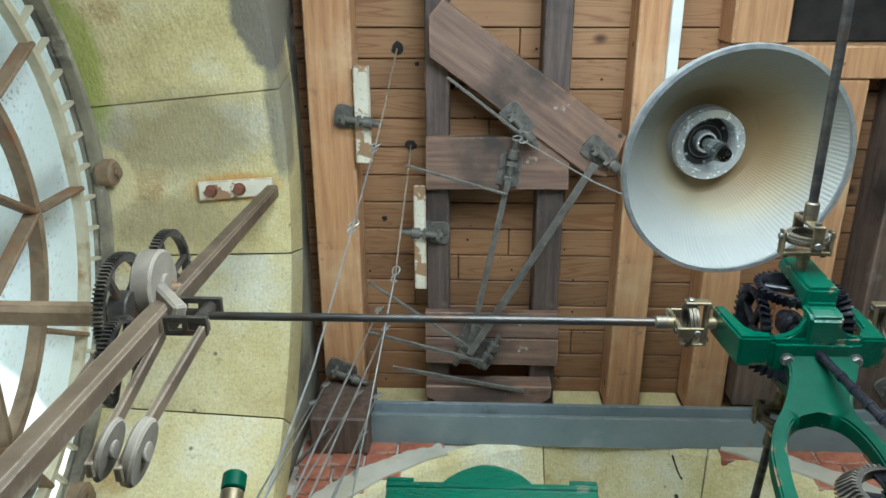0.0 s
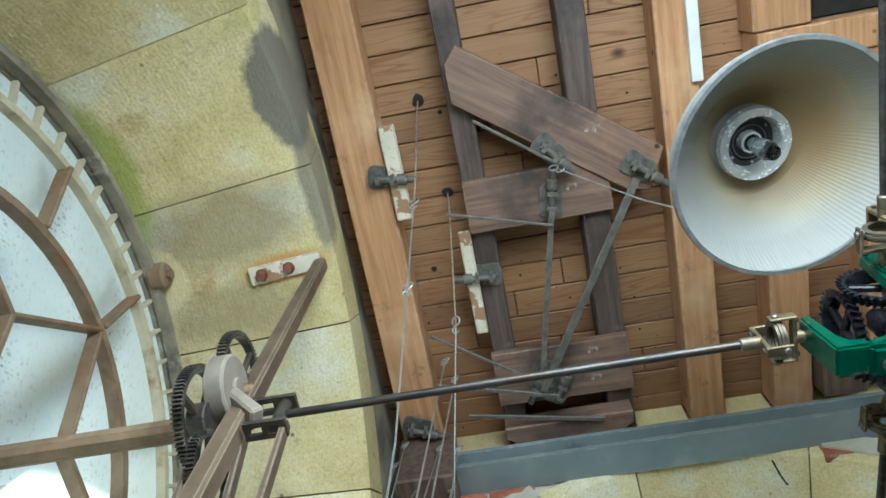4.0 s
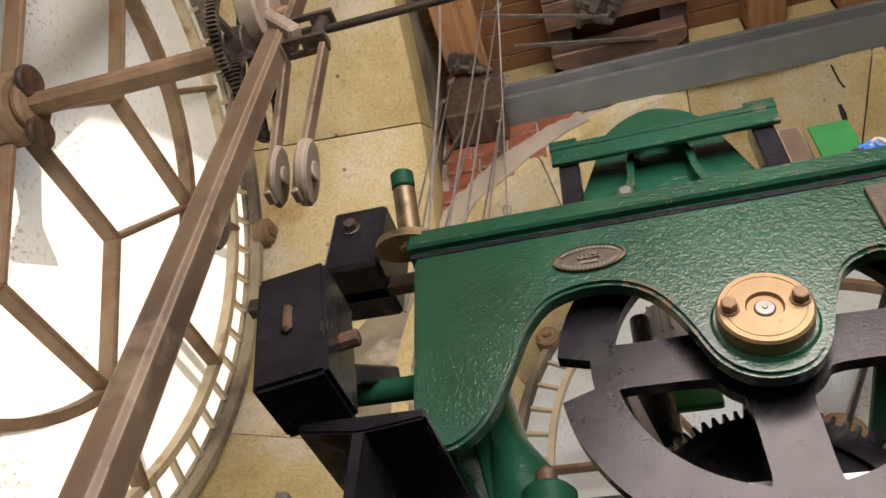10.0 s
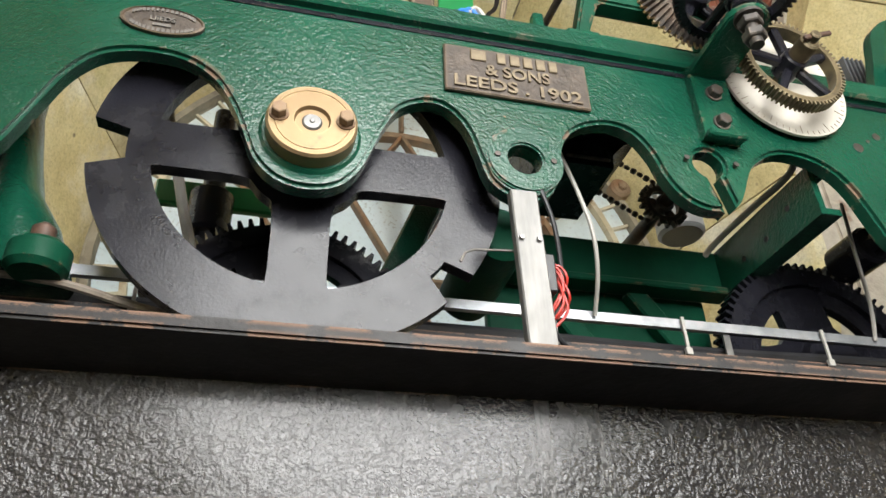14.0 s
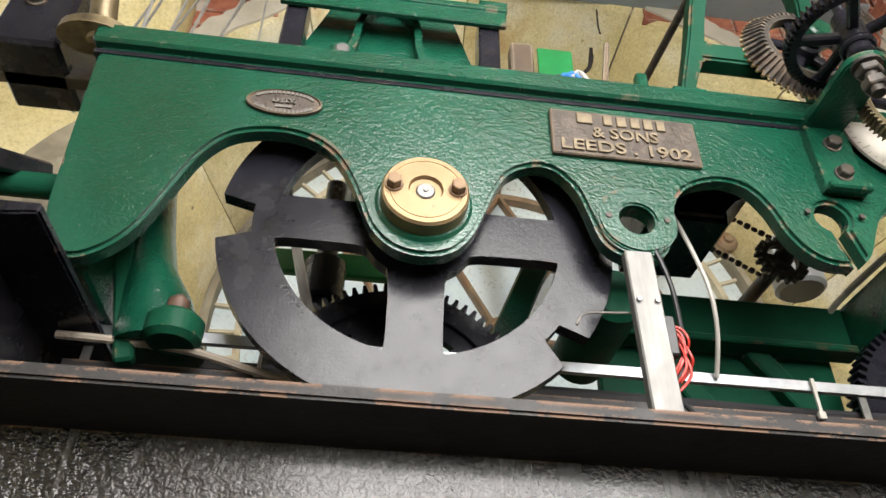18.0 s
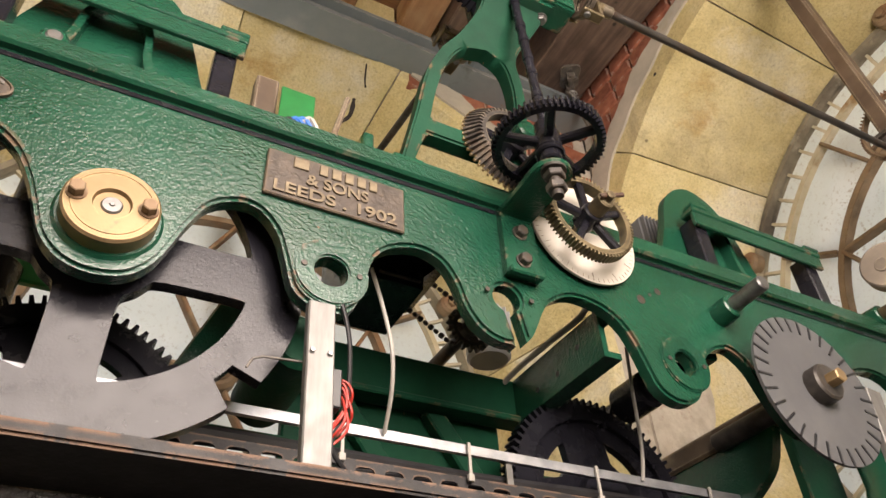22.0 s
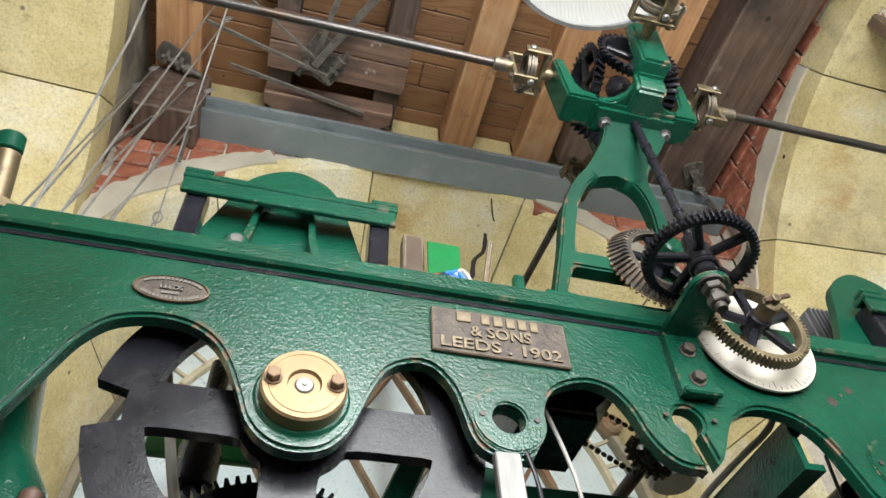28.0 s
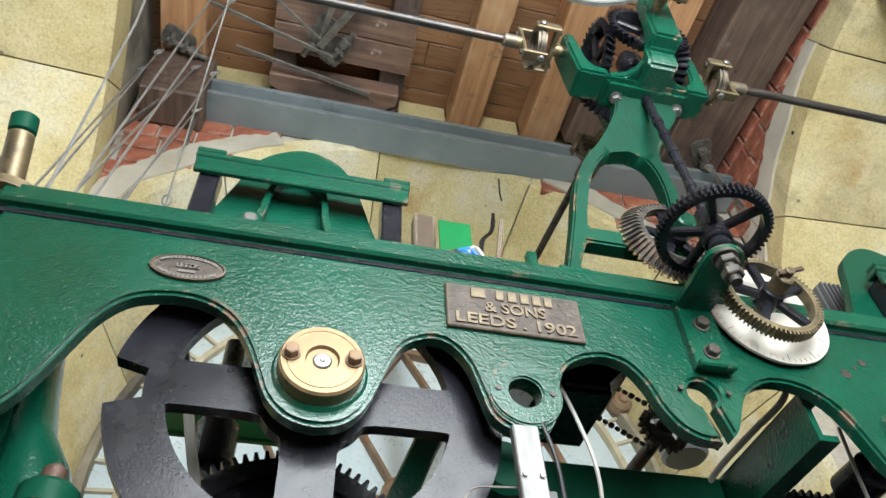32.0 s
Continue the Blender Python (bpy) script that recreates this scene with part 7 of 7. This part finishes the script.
# ---- small things behind the clock ----
bm = bm_new()
add_box(bm, 1.15, 1.225, 1.33, 1.336, 2.82, 3.02, 0.001)
single("junction_plate", bm, PCB, "small green plate standing behind the clock bed", "plate")
bm = bm_new()
add_box(bm, 1.10, 1.15, 1.36, 1.40, 2.80, 3.07, 0.004)
single("brown_post", bm, BARBRN, "short brown iron post behind the clock bed", "post")
bm = bm_new()
add_bar(bm, (1.10, 1.30, 2.69), (1.28, 1.28, 2.70), 0.05, 0.012, 0.002)
single("strip_board", bm, PVC, "white terminal strip lying on the clock bed", "terminal strip")
for k, m in enumerate((CABLE_R, CABLE_B, CABLE_BL, CABLE_BL, CABLE_W)):
    bm = bm_new()
    add_tube(bm, spline([(1.09 + 0.01 * k, 1.17, 2.68), (1.12 + 0.012 * k, 1.16, 2.72 + 0.006 * k), (1.16 + 0.01 * k, 1.17, 2.70), (1.20 + 0.008 * k, 1.18, 2.68)], 5), 0.0055, 6)
    single("loose_wire", bm, m, "short loose coloured wire on the clock bed", "wire", "loose wires")
bm = bm_new()
add_box(bm, 1.265, 1.285, 1.14, 1.16, 2.67, 2.74, 0.003)
single("stop_stud", bm, GREEN, "small green stop stud on the clock bed", "stud")
bm = bm_new()
add_tube(bm, [(1.20, 1.14, 2.66), (1.27, 1.25, 2.95)], 0.006, 6)
single("thin_rod", bm, BARBRN, "thin brown rod behind the stand", "rod")

# green boss and dark arm beside the count wheel
bm = bm_new()
add_cyl(bm, (1.20, 1.20, 2.318), (1.20, 1.42, 2.318), 0.046, 24, bev=0.01)
single("side_boss", bm, GREEN_DK, "rough green round boss behind the count wheel", "boss")
# framed panel on the west wall
PN = thing("wall_panel", (WX, 1.54, 2.27), "small wall cabinet with a pale metal frame and dark inside", "cabinet")
bm = bm_new()
add_box(bm, WX - 0.01, WX + 0.012, 1.45, 1.64, 2.22, 2.385, 0.003)
part("body", bm, DARKVOID, PN)
for y0, y1, z0, z1 in ((1.44, 1.455, 2.21, 2.395), (1.635, 1.65, 2.21, 2.395), (1.455, 1.635, 2.21, 2.225), (1.455, 1.635, 2.38, 2.395)):
    bm = bm_new()
    add_box(bm, WX - 0.005, WX + 0.02, y0, y1, z0, z1, 0.003)
    part("frame_bar", bm, ALU, PN)
# weed growing by the girder
WD = thing("weed", (0.20, 0.985, 1.9), "bright green leafy weed growing beside the girder", "plant")
rng = random.Random(31)
for k in range(9):
    bm = bm_new()
    c = Vector((0.17 + rng.uniform(-0.04, 0.05), 0.965 + rng.uniform(-0.02, 0.01), 1.935 + rng.uniform(-0.03, 0.018)))
    d = Vector((rng.uniform(-1, 1), rng.uniform(-0.7, 0.2), rng.uniform(0.1, 1))).normalized()
    u = d.cross(Vector((0, 1, 0.2))).normalized()
    n = d.cross(u)
    rows = []
    for q, w in ((0, 0.003), (0.25, 0.011), (0.55, 0.014), (0.8, 0.009), (1, 0.001)):
        p = c + d * (q * 0.048) + n * (0.012 * q * q)
        rows.append([bm.verts.new(p - u * w + n * 0.003), bm.verts.new(p), bm.verts.new(p + u * w + n * 0.003)])
    for a, b in zip(rows, rows[1:]):
        for i in (0, 1):
            bm.faces.new((a[i], a[i + 1], b[i + 1], b[i]))
    part("leaf", bm, LEAF, WD)
bm = bm_new()
add_tube(bm, [(0.17, 0.972, 1.60), (0.165, 0.965, 1.80), (0.175, 0.965, 1.94)], 0.004, 6)
part("stalk", bm, LEAF, WD)

# detent links and a junction box on the clock bed beyond the setting dial
DL = thing("detent_chain", (1.998, 1.2, 2.67), "greasy black chain of short links lying on the clock bed", "chain")
for k in range(7):
    bm = bm_new()
    x, z = 1.998 + 0.0261 * k, 2.700 - 0.002 * k
    add_bar(bm, (x, 1.195, z), (x + 0.030, 1.20, z + (0.012 if k % 2 else -0.004)), 0.012, 0.016, 0.003)
    add_cyl(bm, (x, 1.185, z), (x, 1.212, z), 0.009, 10)
    part("link", bm, BLACK, DL)
JB = thing("motor_terminal_box", (2.12, 1.33, 2.68), "small grey ribbed motor box behind the clock bed", "motor")
bm = bm_new()
add_box(bm, 2.09, 2.15, 1.30, 1.36, 2.675, 2.975, 0.006)
part("casing", bm, SLATE, JB)
for k in range(5):
    bm = bm_new()
    add_box(bm, 2.092 + 0.012 * k, 2.097 + 0.012 * k, 1.288, 1.302, 2.68, 2.97, 0.001)
    part("fin", bm, SLATE, JB)

# plug holes and open joints in the walls
for y, z in ((1.792, 4.654), (1.751, 4.582), (1.700, 4.490)):
    bm = bm_new()
    add_plate(bm, circle(0.010, 10, (y, z)), [], lambda a, b, d: (EX - 0.0045 + d, a, b), 0.004)
    single("plug_hole", bm, DARKVOID, "small dark plug hole drilled in the stone wall", "hole", "plug holes")
for pts, wd in ((((1.655, 4.246), (1.635, 4.126), (1.588, 4.042), (1.575, 3.942)), 0.011), (((1.706, 4.516), (1.701, 4.399), (1.705, 4.349)), 0.0035)):
    rr = random.Random(len(pts))
    bm = bm_new()
    fine_ = spline(pts, 4)
    left = [(x - wd * rr.uniform(0.5, 1.2), z) for x, z in fine_]
    right = [(x + wd * rr.uniform(0.5, 1.2), z) for x, z in fine_]
    add_plate(bm, left + right[::-1], [], lambda a, b, d: (a, NY - 0.0075 + d, b), 0.005)
    single("open_joint", bm, DARKVOID, "ragged dark open joint between wall stones", "crack", "open joints")
